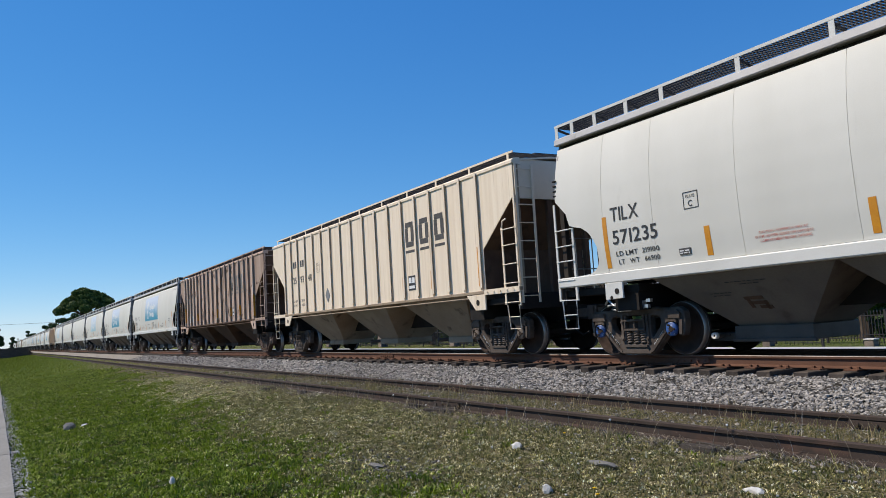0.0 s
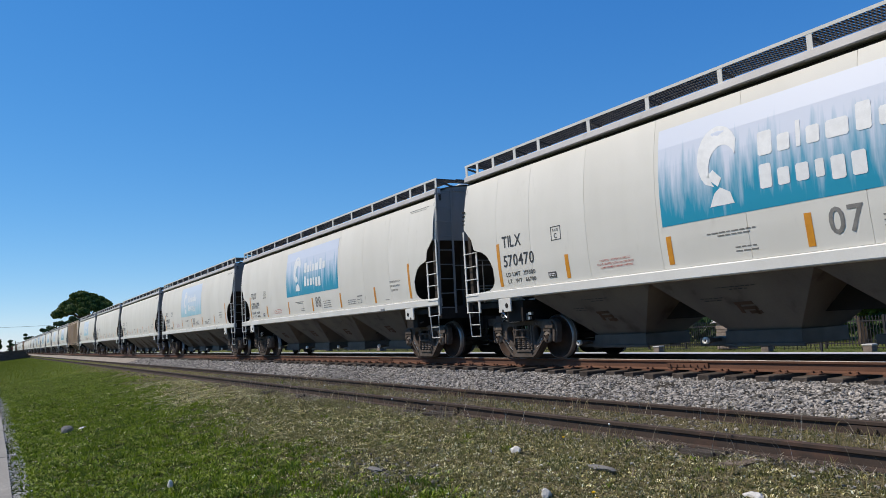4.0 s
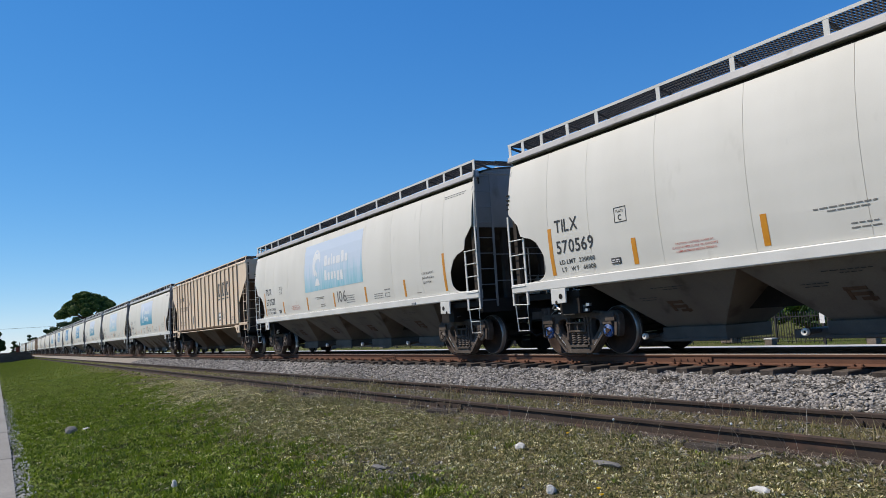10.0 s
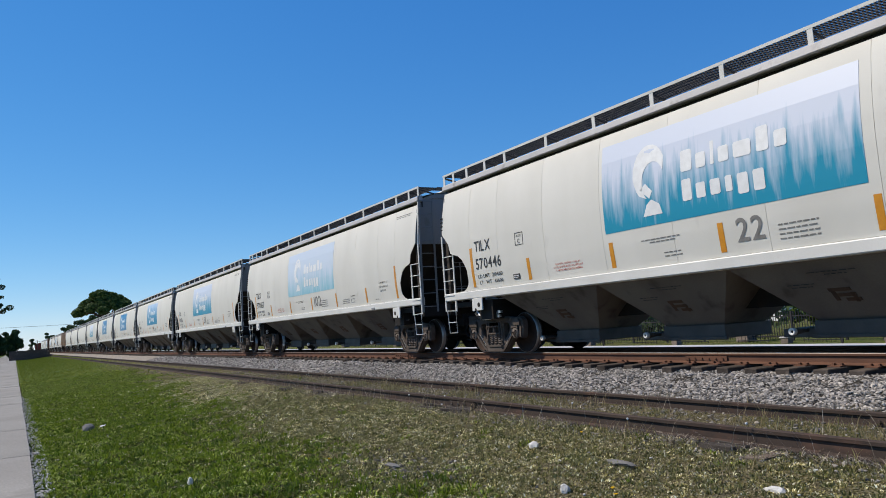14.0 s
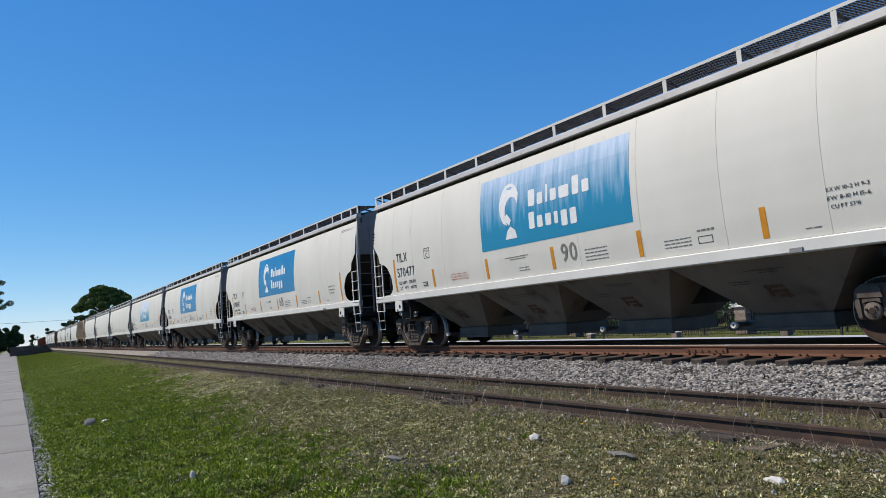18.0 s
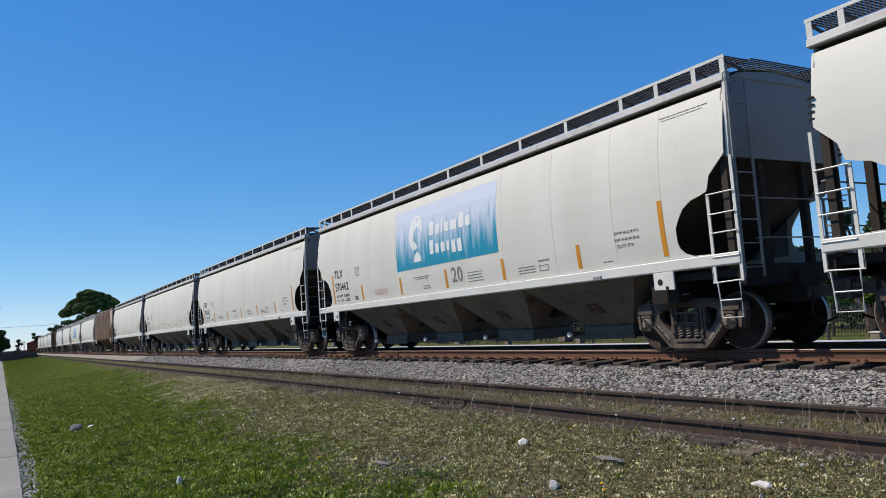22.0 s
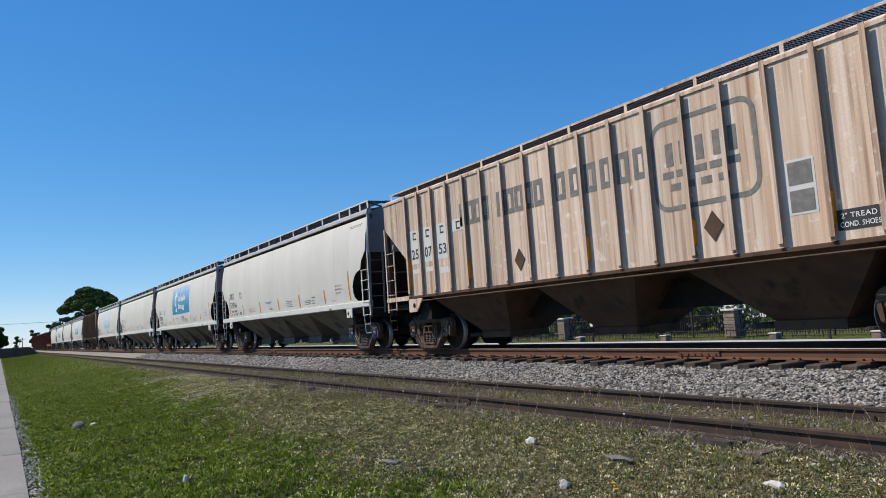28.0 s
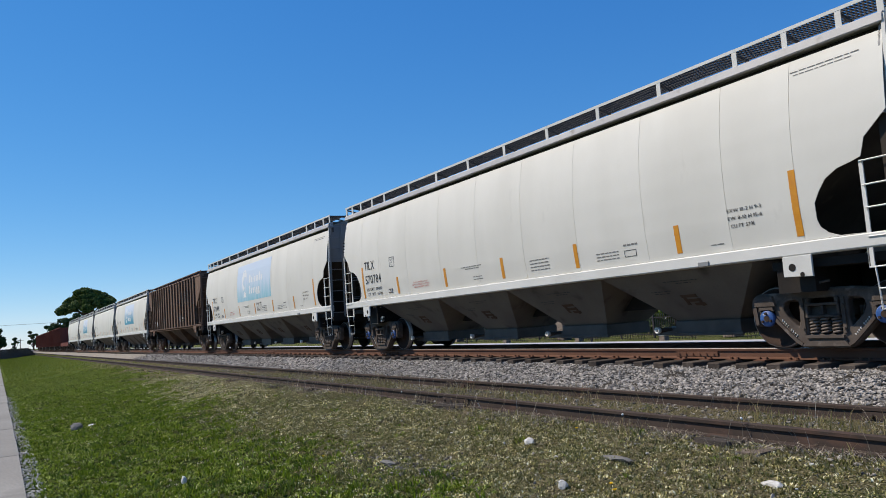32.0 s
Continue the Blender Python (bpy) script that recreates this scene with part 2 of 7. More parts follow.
    # Bed under the loose stones, near-black for the shade in their gaps.
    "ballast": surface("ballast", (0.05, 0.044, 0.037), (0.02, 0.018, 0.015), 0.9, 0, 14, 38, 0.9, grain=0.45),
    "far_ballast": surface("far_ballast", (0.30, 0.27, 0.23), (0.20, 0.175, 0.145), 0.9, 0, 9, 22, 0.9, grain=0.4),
    "concrete": surface("concrete", (0.275, 0.262, 0.232), (0.23, 0.218, 0.193), 0.9, 0, 0.6, 35, 0.25, grain=0.16, dirt=(0.17, 0.16, 0.14), dirt_scale=0.8, dirt_at=0.58, vary=0.04),
    "road_joint": surface("road_joint", (0.06, 0.06, 0.055), (0.08, 0.075, 0.065), 0.95, 0, 5, 40, 0.2),
    "far_road": surface("far_road", (0.52, 0.51, 0.49), (0.45, 0.44, 0.42), 0.9, 0, 0.4, 20, 0.1),
    "bark": surface("bark", (0.10, 0.075, 0.055), (0.06, 0.045, 0.035), 0.95, 0, 4, 20, 0.8, (3, 3, 0.6)),
    "brick_pier": surface("brick_pier", (0.25, 0.205, 0.17), (0.17, 0.14, 0.115), 0.9, 0, 5, 30, 0.3, vary=0.15),
    "iron": surface("iron", (0.03, 0.03, 0.032), (0.045, 0.04, 0.04), 0.6, 0.3, 5, 40, 0.1),
    "siding_white": surface("siding_white", (0.72, 0.72, 0.70), (0.64, 0.64, 0.62), 0.7, 0, 1, 20, 0.05),
    "roof_slate": surface("roof_slate", (0.20, 0.215, 0.235), (0.15, 0.16, 0.18), 0.9, 0, 2, 20, 0.3),
    "dry_wood": surface("dry_wood", (0.13, 0.105, 0.09), (0.09, 0.07, 0.06), 0.9, 0, 2, 30, 0.3),
    "pale_stone": surface("pale_stone", (0.62, 0.60, 0.56), (0.48, 0.46, 0.42), 0.9, 0, 12, 60, 0.5),
    "dark_stone": surface("dark_stone", (0.13, 0.125, 0.115), (0.2, 0.19, 0.17), 0.95, 0, 12, 60, 0.5),
    "flower": surface("flower", (0.8, 0.55, 0.02), (0.75, 0.45, 0.02), 0.7, 0, 20, 60, 0.0),
}


def faded_print(name, pale, rich, lo, hi):
    """A sun-bleached vinyl sheet: pale streaks above, the print's own colour left below."""
    m = bpy.data.materials.new(name)
    m.use_nodes = True
    n, l = m.node_tree.nodes, m.node_tree.links
    b = n["Principled BSDF"]
    b.inputs["Roughness"].default_value = 0.42
    tc = n.new("ShaderNodeTexCoord")
    sep = n.new("ShaderNodeSeparateXYZ"); l.new(tc.outputs["Object"], sep.inputs[0])
    mp = n.new("ShaderNodeMapping"); mp.inputs["Scale"].default_value = (6.5, 1, 0.7)
    l.new(tc.outputs["Object"], mp.inputs[0])
    t = n.new("ShaderNodeTexNoise"); t.inputs["Scale"].default_value, t.inputs["Detail"].default_value = 1.6, 7
    l.new(mp.outputs[0], t.inputs["Vector"])
    h = n.new("ShaderNodeMapRange")
    h.inputs[1].default_value, h.inputs[2].default_value = 2.3, 4.0
    l.new(sep.outputs[2], h.inputs[0])
    a = n.new("ShaderNodeMath"); a.operation = "ADD"
    l.new(h.outputs[0], a.inputs[0]); l.new(t.outputs["Fac"], a.inputs[1])
    r = n.new("ShaderNodeMapRange")
    r.inputs[1].default_value, r.inputs[2].default_value = lo, hi
    l.new(a.outputs[0], r.inputs[0])
    x = n.new("ShaderNodeMix"); x.data_type = "RGBA"
    l.new(r.outputs[0], x.inputs[0])
    x.inputs[6].default_value, x.inputs[7].default_value = (*rich, 1), (*pale, 1)
    l.new(x.outputs[2], b.inputs["Base Color"])
    return m


M["logo_half"] = faded_print("logo_half", (0.58, 0.62, 0.70), (0.006, 0.25, 0.38), 0.62, 1.12)
M["logo_pale"] = faded_print("logo_pale", (0.56, 0.62, 0.69), (0.20, 0.48, 0.55), 0.35, 0.95)
M["logo_rich"] = faded_print("logo_rich", (0.50, 0.60, 0.74), (0.006, 0.22, 0.39), 0.80, 1.5)


def leaf_material(name, a, z, through=0.25):
    m = bpy.data.materials.new(name)
    m.use_nodes = True
    n, l = m.node_tree.nodes, m.node_tree.links
    b = n["Principled BSDF"]
    b.inputs["Roughness"].default_value = 0.7
    b.inputs["Specular IOR Level"].default_value = 0.2
    g = n.new("ShaderNodeNewGeometry")
    r = n.new("ShaderNodeMix"); r.data_type = "RGBA"
    l.new(g.outputs["Random Per Island"], r.inputs[0])
    r.inputs[6].default_value, r.inputs[7].default_value = (*a, 1), (*z, 1)
    l.new(r.outputs[2], b.inputs["Base Color"])
    b.inputs["Transmission Weight"].default_value = 0.0
    b.inputs["Subsurface Weight"].default_value = 0.0
    t = n.new("ShaderNodeBsdfTranslucent"); l.new(r.outputs[2], t.inputs[0])
    s = n.new("ShaderNodeMixShader"); s.inputs[0].default_value = through
    l.new(b.outputs[0], s.inputs[1]); l.new(t.outputs[0], s.inputs[2])
    l.new(s.outputs[0], n["Material Output"].inputs[0])
    return m


M["oak_leaf"] = leaf_material("oak_leaf", (0.035, 0.07, 0.015), (0.10, 0.145, 0.034))
M["far_leaf"] = leaf_material("far_leaf", (0.03, 0.06, 0.022), (0.06, 0.10, 0.035))
M["pine_leaf"] = leaf_material("pine_leaf", (0.02, 0.045, 0.018), (0.045, 0.075, 0.03))
M["bush_leaf"] = leaf_material("bush_leaf", (0.035, 0.075, 0.008), (0.12, 0.18, 0.025))
M["green_blade"] = leaf_material("green_blade", (0.04, 0.085, 0.004), (0.26, 0.34, 0.02))
M["olive_blade"] = leaf_material("olive_blade", (0.05, 0.06, 0.012), (0.36, 0.33, 0.14))
M["verge_blade"] = leaf_material("verge_blade", (0.10, 0.145, 0.010), (0.21, 0.24, 0.028))
M["twig"] = leaf_material("twig", (0.06, 0.045, 0.034), (0.24, 0.20, 0.155), 0.0)
M["straw_blade"] = leaf_material("straw_blade", (0.22, 0.175, 0.09), (0.36, 0.30, 0.17))


def sward_material(name, stops, through=0.25, gain=1.0):
    """Blades of many tones, each of one tone."""
    m = leaf_material(name, stops[0], stops[-1], through)
    n, l = m.node_tree.nodes, m.node_tree.links
    ramp = n.new("ShaderNodeValToRGB")
    for i, c in enumerate(stops):
        at = i / (len(stops) - 1)
        e = ramp.color_ramp.elements[0 if i == 0 else 1] if i < 2 else ramp.color_ramp.elements.new(at)
        e.position, e.color = at, (*[min(q * gain, 0.85) for q in c], 1)
    g = n.new("ShaderNodeNewGeometry")
    l.new(g.outputs["Random Per Island"], ramp.inputs[0])
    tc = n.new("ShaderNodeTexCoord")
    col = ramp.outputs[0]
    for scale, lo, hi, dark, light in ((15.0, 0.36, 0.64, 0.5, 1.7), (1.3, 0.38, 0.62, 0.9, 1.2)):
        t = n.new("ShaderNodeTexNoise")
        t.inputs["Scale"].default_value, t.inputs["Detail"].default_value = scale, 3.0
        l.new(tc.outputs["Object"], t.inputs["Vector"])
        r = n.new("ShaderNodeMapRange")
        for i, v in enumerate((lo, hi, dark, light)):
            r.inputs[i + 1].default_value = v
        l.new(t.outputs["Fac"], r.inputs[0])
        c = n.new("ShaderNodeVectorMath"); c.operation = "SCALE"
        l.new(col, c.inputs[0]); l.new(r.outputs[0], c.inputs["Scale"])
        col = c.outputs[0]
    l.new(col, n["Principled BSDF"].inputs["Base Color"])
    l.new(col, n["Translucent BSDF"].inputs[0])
    return m


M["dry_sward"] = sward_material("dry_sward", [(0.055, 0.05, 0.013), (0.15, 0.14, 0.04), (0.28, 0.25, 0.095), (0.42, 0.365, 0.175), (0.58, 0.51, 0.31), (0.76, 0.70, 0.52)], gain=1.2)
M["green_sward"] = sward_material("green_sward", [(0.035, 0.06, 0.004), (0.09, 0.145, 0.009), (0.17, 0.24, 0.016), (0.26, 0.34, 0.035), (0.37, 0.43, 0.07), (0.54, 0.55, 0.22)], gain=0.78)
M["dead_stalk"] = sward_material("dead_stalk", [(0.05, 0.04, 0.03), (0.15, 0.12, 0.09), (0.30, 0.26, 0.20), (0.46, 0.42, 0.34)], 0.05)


def ground_material():
    """Turf: bright green beside the road, thin olive grass and bare earth towards the siding."""
    m = bpy.data.materials.new("turf")
    m.use_nodes = True
    n, l = m.node_tree.nodes, m.node_tree.links
    b = n["Principled BSDF"]
    b.inputs["Roughness"].default_value = 1.0
    b.inputs["Specular IOR Level"].default_value = 0.05
    g = n.new("ShaderNodeTexCoord")

    def tex(scale, detail=6):
        t = n.new("ShaderNodeTexNoise")
        t.inputs["Scale"].default_value, t.inputs["Detail"].default_value = scale, detail
        l.new(g.outputs["Object"], t.inputs["Vector"])
        return t.outputs["Fac"]

    def span(sock, lo, hi, a=0.0, z=1.0):
        r = n.new("ShaderNodeMapRange")
        for i, v in enumerate((lo, hi, a, z)):
            r.inputs[i + 1].default_value = v
        l.new(sock, r.inputs[0])
        return r.outputs[0]

    def mix(fac, a, z, mode="MIX"):
        x = n.new("ShaderNodeMix"); x.data_type, x.blend_type = "RGBA", mode
        for s, v in ((x.inputs[0], fac), (x.inputs[6], a), (x.inputs[7], z)):
            if hasattr(v, "is_linked"):
                l.new(v, s)
            elif isinstance(v, (int, float)):
                s.default_value = v
            else:
                s.default_value = (*v, 1)
        return x.outputs[2]
    sep = n.new("ShaderNodeSeparateXYZ"); l.new(g.outputs["Object"], sep.inputs[0])
    green = mix(span(tex(3.5), 0.35, 0.65), (0.05, 0.105, 0.005), (0.115, 0.165, 0.009))
    green = mix(span(sep.outputs[0], -14.0, -24.0), green, mix(span(tex(0.9), 0.40, 0.60), (0.068, 0.10, 0.007), (0.115, 0.128, 0.014)))
    olive = mix(span(tex(5.0), 0.38, 0.62), (0.085, 0.074, 0.028), (0.16, 0.132, 0.06))
    olive = mix(span(tex(1.3), 0.56, 0.68), olive, (0.075, 0.10, 0.025))
    w = n.new("ShaderNodeMath"); w.operation = "MULTIPLY_ADD"
    l.new(tex(0.55, 4), w.inputs[0]); w.inputs[1].default_value = 3.4; 
    shift = n.new("ShaderNodeMath"); shift.operation = "MULTIPLY_ADD"
    l.new(sep.outputs[0], shift.inputs[0]); shift.inputs[1].default_value = 0.055; l.new(sep.outputs[1], shift.inputs[2])
    l.new(shift.outputs[0], w.inputs[2])
    near = mix(span(w.outputs[0], 3.2, 5.2), green, olive)
    far = span(sep.outputs[0], -45.0, -90.0)
    near = mix(far, near, mix(span(sep.outputs[1], 5.0, 8.5), green, olive))
    blotch = tex(2.2, 5)
    dry = n.new("ShaderNodeMath"); dry.operation = "MULTIPLY"
    l.new(span(blotch, 0.50, 0.62, 0.0, 0.7), dry.inputs[0]); l.new(span(w.outputs[0], 3.4, 5.0), dry.inputs[1])
    near = mix(dry.outputs[0], near, (0.10, 0.082, 0.05))
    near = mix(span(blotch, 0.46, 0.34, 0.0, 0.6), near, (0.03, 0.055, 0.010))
    col = mix(span(sep.outputs[1], 13.0, 15.0), near, green)
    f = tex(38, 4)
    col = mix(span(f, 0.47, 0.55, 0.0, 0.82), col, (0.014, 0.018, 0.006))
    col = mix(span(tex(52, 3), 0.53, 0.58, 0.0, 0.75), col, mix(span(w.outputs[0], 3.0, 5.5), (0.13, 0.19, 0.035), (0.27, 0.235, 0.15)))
    # Shade between the grass blades, put into the ground colour where blades stand.
    gap_shade = n.new("ShaderNodeMath"); gap_shade.operation = "MULTIPLY"
    l.new(span(sep.outputs[0], -46.0, -26.0, 0.0, 0.62), gap_shade.inputs[0]); l.new(span(w.outputs[0], 5.4, 3.6, 0.25, 0.9), gap_shade.inputs[1])
    col = mix(gap_shade.outputs[0], col, (0.022, 0.022, 0.009))
    l.new(col, b.inputs["Base Color"])
    bp = n.new("ShaderNodeBump"); bp.inputs["Strength"].default_value, bp.inputs["Distance"].default_value = 1.0, 0.03
    l.new(f, bp.inputs["Height"]); l.new(bp.outputs[0], b.inputs["Normal"])
    return m


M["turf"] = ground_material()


# ---- mesh helpers ----
def box(bm, x0, x1, y0, y1, z0, z1):
    v = [bm.verts.new(c) for c in ((x0, y0, z0), (x1, y0, z0), (x1, y1, z0), (x0, y1, z0), (x0, y0, z1), (x1, y0, z1), (x1, y1, z1), (x0, y1, z1))]
    for f in ((0, 3, 2, 1), (4, 5, 6, 7), (0, 1, 5, 4), (1, 2, 6, 5), (2, 3, 7, 6), (3, 0, 4, 7)):
        bm.faces.new([v[i] for i in f])
    return bm


def bar(bm, a, z, w, h=None, up=(0, 0, 1)):
    """A square bar from a to z."""
    a, z = Vector(a), Vector(z)
    d = (z - a).normalized()
    s = d.cross(Vector(up))
    s = s.normalized() if s.length > 1e-4 else d.orthogonal().normalized()
    u = s.cross(d)
    s, u = s * w / 2, u * (h or w) / 2
    p = [bm.verts.new(e + o) for e in (a, z) for o in (-s - u, s - u, s + u, -s + u)]
    for f in ((0, 1, 2, 3), (7, 6, 5, 4), (0, 4, 5, 1), (1, 5, 6, 2), (2, 6, 7, 3), (3, 7, 4, 0)):
        bm.faces.new([p[i] for i in f])
    return bm


def tube(bm, pts, r, n=6, close=False):
    """A round bar along a line of points."""
    pts = [Vector(p) for p in pts]
    rings = []
    for i, p in enumerate(pts):
        a = pts[i - 1] if i or close else p
        z = pts[(i + 1) % len(pts)] if i < len(pts) - 1 or close else p
        d = (z - a).normalized()
        s = d.orthogonal().normalized() if abs(d.z) > 0.9 else d.cross(Vector((0, 0, 1))).normalized()
        u = s.cross(d)
        rings.append([bm.verts.new(p + r * (math.cos(k * math.tau / n) * s + math.sin(k * math.tau / n) * u)) for k in range(n)])
    for i in range(len(rings) - (0 if close else 1)):
        a, z = rings[i], rings[(i + 1) % len(rings)]
        for k in range(n):
            bm.faces.new((a[k], a[(k + 1) % n], z[(k + 1) % n], z[k]))
    if not close:
        bm.faces.new(rings[0][::-1]), bm.faces.new(rings[-1])
    return bm


def turned(bm, profile, n=24, centre=(0, 0, 0), mats=None):
    """A body turned about the y axis: profile of (y, radius)."""
    c = Vector(centre)
    rings = [[bm.verts.new(c + Vector((r * math.cos(k * math.tau / n), y, r * math.sin(k * math.tau / n)))) for k in range(n)] for y, r in profile]
    for i in range(len(rings) - 1):
        for k in range(n):
            f = bm.faces.new((rings[i][k], rings[i][(k + 1) % n], rings[i + 1][(k + 1) % n], rings[i + 1][k]))
            f.smooth = True
            if mats:
                f.material_index = mats[i]
    a, z = bm.faces.new(rings[0][::-1]), bm.faces.new(rings[-1])
    if mats:
        a.material_index, z.material_index = mats[0], mats[-1]
    return bm


def slab(bm, outline, y0, y1):
    """A plate: an outline in x and z, from y0 to y1."""
    a = [bm.verts.new((x, y0, z)) for x, z in outline]
    b = [bm.verts.new((x, y1, z)) for x, z in outline]
    bm.faces.new(a), bm.faces.new(b[::-1])
    n = len(a)
    for i in range(n):
        bm.faces.new((a[i], b[i], b[(i + 1) % n], a[(i + 1) % n]))
    return bm


def quad_solid(bm, a, b):
    """A solid between two four-cornered faces."""
    p, q = [bm.verts.new(c) for c in a], [bm.verts.new(c) for c in b]
    bm.faces.new(p), bm.faces.new(q[::-1])
    for i in range(4):
        bm.faces.new((p[i], q[i], q[(i + 1) % 4], p[(i + 1) % 4]))
    return bm


def mesh_of(name, bm, *mats, smooth=False, bevel=0.0):
    if bevel:
        bmesh.ops.bevel(bm, geom=bm.edges[:], offset=bevel, segments=1, affect="EDGES", clamp_overlap=True)
    bmesh.ops.recalc_face_normals(bm, faces=bm.faces[:])
    me = bpy.data.meshes.new(name)
    if smooth:
        for f in bm.faces:
            f.smooth = True
    bm.to_mesh(me)
    bm.free()
    for m in mats:
        me.materials.append(M[m])
    return me


def part(name, bm, material, parent, label="", smooth=False, bevel=0.0):
    me = bm if isinstance(bm, bpy.types.Mesh) else mesh_of(name, bm, *([material] if isinstance(material, str) else material), smooth=smooth, bevel=bevel)
    ob = new(name, me)
    ob.parent = parent
    if label:
        ob["label"] = label
    return ob


def twin(ob):
    """The same part on the other side: turned half round about the car's middle."""
    c = ob.copy()
    scene.collection.objects.link(c)
    c.matrix_basis = Matrix.Rotation(math.pi, 4, "Z") @ ob.matrix_basis
    return c


def both(*a, **k):
    ob = part(*a, **k)
    return ob, twin(ob)


def thing(name, label, category, group="", kind=""):
    ob = new(name)
    ob.empty_display_size = 0.3
    return tagged(ob, label, category, group, kind)


def fast_mesh(name, verts, faces, *mats, flat=False):
    """A mesh from arrays of alike faces."""
    verts, faces = np.asarray(verts, np.float32), np.asarray(faces, np.int32)
    me = bpy.data.meshes.new(name)
    me.vertices.add(len(verts)); me.vertices.foreach_set("co", verts.ravel())
    k = faces.shape[1]
    me.loops.add(faces.size); me.loops.foreach_set("vertex_index", faces.ravel())
    me.polygons.add(len(faces)); me.polygons.foreach_set("loop_start", np.arange(0, faces.size, k, dtype=np.int32))
    me.update(calc_edges=True)
    if flat:
        me.shade_flat()
    for m in mats:
        me.materials.append(M[m])
    return me


def make_glyphs(chars):
    """The outline of each character of the built-in font, as flat faces, with its left and right edge."""
    obs = []
    for ch in chars:
        cu = bpy.data.curves.new("writing", "FONT")
        cu.body, cu.resolution_u, cu.offset = ch, 3, 0.012
        obs.append(new("writing", cu))
    deps = bpy.context.evaluated_depsgraph_get()
    out = {}
    for ch, ob in zip(chars, obs):
        me = bpy.data.meshes.new_from_object(ob.evaluated_get(deps))
        co = [v.co[:2] for v in me.vertices]
        xs = [p[0] for p in co]
        out[ch] = (co, [tuple(p.vertices) for p in me.polygons], min(xs), max(xs))
        bpy.data.meshes.remove(me)
    for ob in obs:
        cu = ob.data
        bpy.data.objects.remove(ob)
        bpy.data.curves.remove(cu)
    return out


GLYPHS = make_glyphs("0123456789ABCDEFGHILMNOPRSTUWX/-.\"")


# ---- ground ----
PROFILE = [(-1500, -0.9), (-40, -0.9), (-8, -0.92), (-0.5, -0.93), (1.0, -0.93), (2.4, -0.90), (3.6, -0.78), (4.8, -0.66), (6.1, -0.585), (7.0, -0.55),
           (7.9, -0.555), (8.7, -0.56), (9.6, -0.64), (13.0, -0.64), (13.9, -0.66), (16, -0.84), (24, -0.86), (27, -0.80), (60, -0.8), (1500, -0.8)]


LUMPS = [(k * math.cos(a), k * math.sin(a), 1.7 * i, 0.062 / k) for i, (k, a) in enumerate(((4.1, 0.3), (5.3, 1.4), (6.9, 2.5), (8.7, 0.9), (11.3, 2.0), (14.1, 2.9), (17.7, 0.1)))]


def ground_z(x, y):
    z = np.interp(y, [p[0] for p in PROFILE], [p[1] for p in PROFILE])
    w = np.clip(1 - np.abs(np.asarray(y) - 2.5) / 3.4, 0, 1) * np.clip(1 - np.abs(np.asarray(x) + 15) / 60, 0, 1)
    x, y = np.asarray(x, float), np.asarray(y, float)
    z = z + w * 0.05 * (np.sin(x * 0.9 + y * 1.3) + np.sin(x * 2.1 - y * 2.3) * 0.5)
    lumps = np.clip((y - 0.4) / 0.8, 0, 1) * np.clip((6.0 - y) / 0.6, 0, 1) * np.clip(1.4 - np.abs(x + 16) / 24, 0, 1)
    for kx, ky, at, size in LUMPS:
        z = z + lumps * size * np.sin(kx * x + ky * y + at)
    return z


def build_ground():
    xs = np.unique(np.concatenate([np.linspace(-1500, -120, 12), np.linspace(-120, -30, 60), np.linspace(-30, -2, 300), np.linspace(-2, 4, 20), np.linspace(4, 1500, 14)]))
    ys = np.unique(np.concatenate([np.linspace(-1500, -60, 8), np.linspace(-60, -1, 20), np.linspace(-1, 8.4, 105), np.linspace(8.4, 16, 20), np.linspace(16, 60, 20), np.linspace(60, 1500, 10)]))
    gx, gy = np.meshgrid(xs, ys)
    v = np.stack([gx, gy, ground_z(gx, gy)], -1).reshape(-1, 3)
    nx, ny = len(xs), len(ys)
    i = (np.arange(ny - 1)[:, None] * nx + np.arange(nx - 1)[None, :]).ravel()
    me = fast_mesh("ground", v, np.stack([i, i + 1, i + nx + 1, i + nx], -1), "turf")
    tagged(new("ground", me), "wide flat ground of rough green and olive grass", "ground", kind="structure")


build_ground()


def road_edge(x):
    return 0.19 + 0.0015 * (x + 11)


def build_road():
    """A pale concrete road of separate slabs; its edge runs slightly away from the track."""
    root = thing("road", "pale worn concrete road of slabs with dark joints", "road", kind="structure")
    bm = bmesh.new()
    quad_solid(bm, [(-900, road_edge(-900) - 4.4, -1.2), (40, road_edge(40) - 4.4, -1.2), (40, road_edge(40) - 0.02, -1.2), (-900, road_edge(-900) - 0.02, -1.2)],
               [(-900, road_edge(-900) - 4.4, -0.895), (40, road_edge(40) - 4.4, -0.895), (40, road_edge(40) - 0.02, -0.895), (-900, road_edge(-900) - 0.02, -0.895)])
    part("joint_bed", bm, "road_joint", root)
    length = 4.8
    for k in range(40):
        x1 = 9.6 - k * length
        x0 = x1 - length + 0.022
        for lane in (0, 1):
            bm = bmesh.new()
            y = [road_edge(x) - lane * 2.2 for x in (x0, x1)]
            j = [random.uniform(-0.012, 0.012) for _ in range(4)]
            lo = [(x0, y[0] - 2.18, -1.1), (x1, y[1] - 2.18, -1.1), (x1, y[1] + j[0], -1.1), (x0, y[0] + j[1], -1.1)]
            dz = random.uniform(-0.006, 0.006)
            quad_solid(bm, lo, [(a, b, -0.878 + dz) for a, b, _ in lo])
            part("slab", bm, "concrete", root)
    bm = bmesh.new()
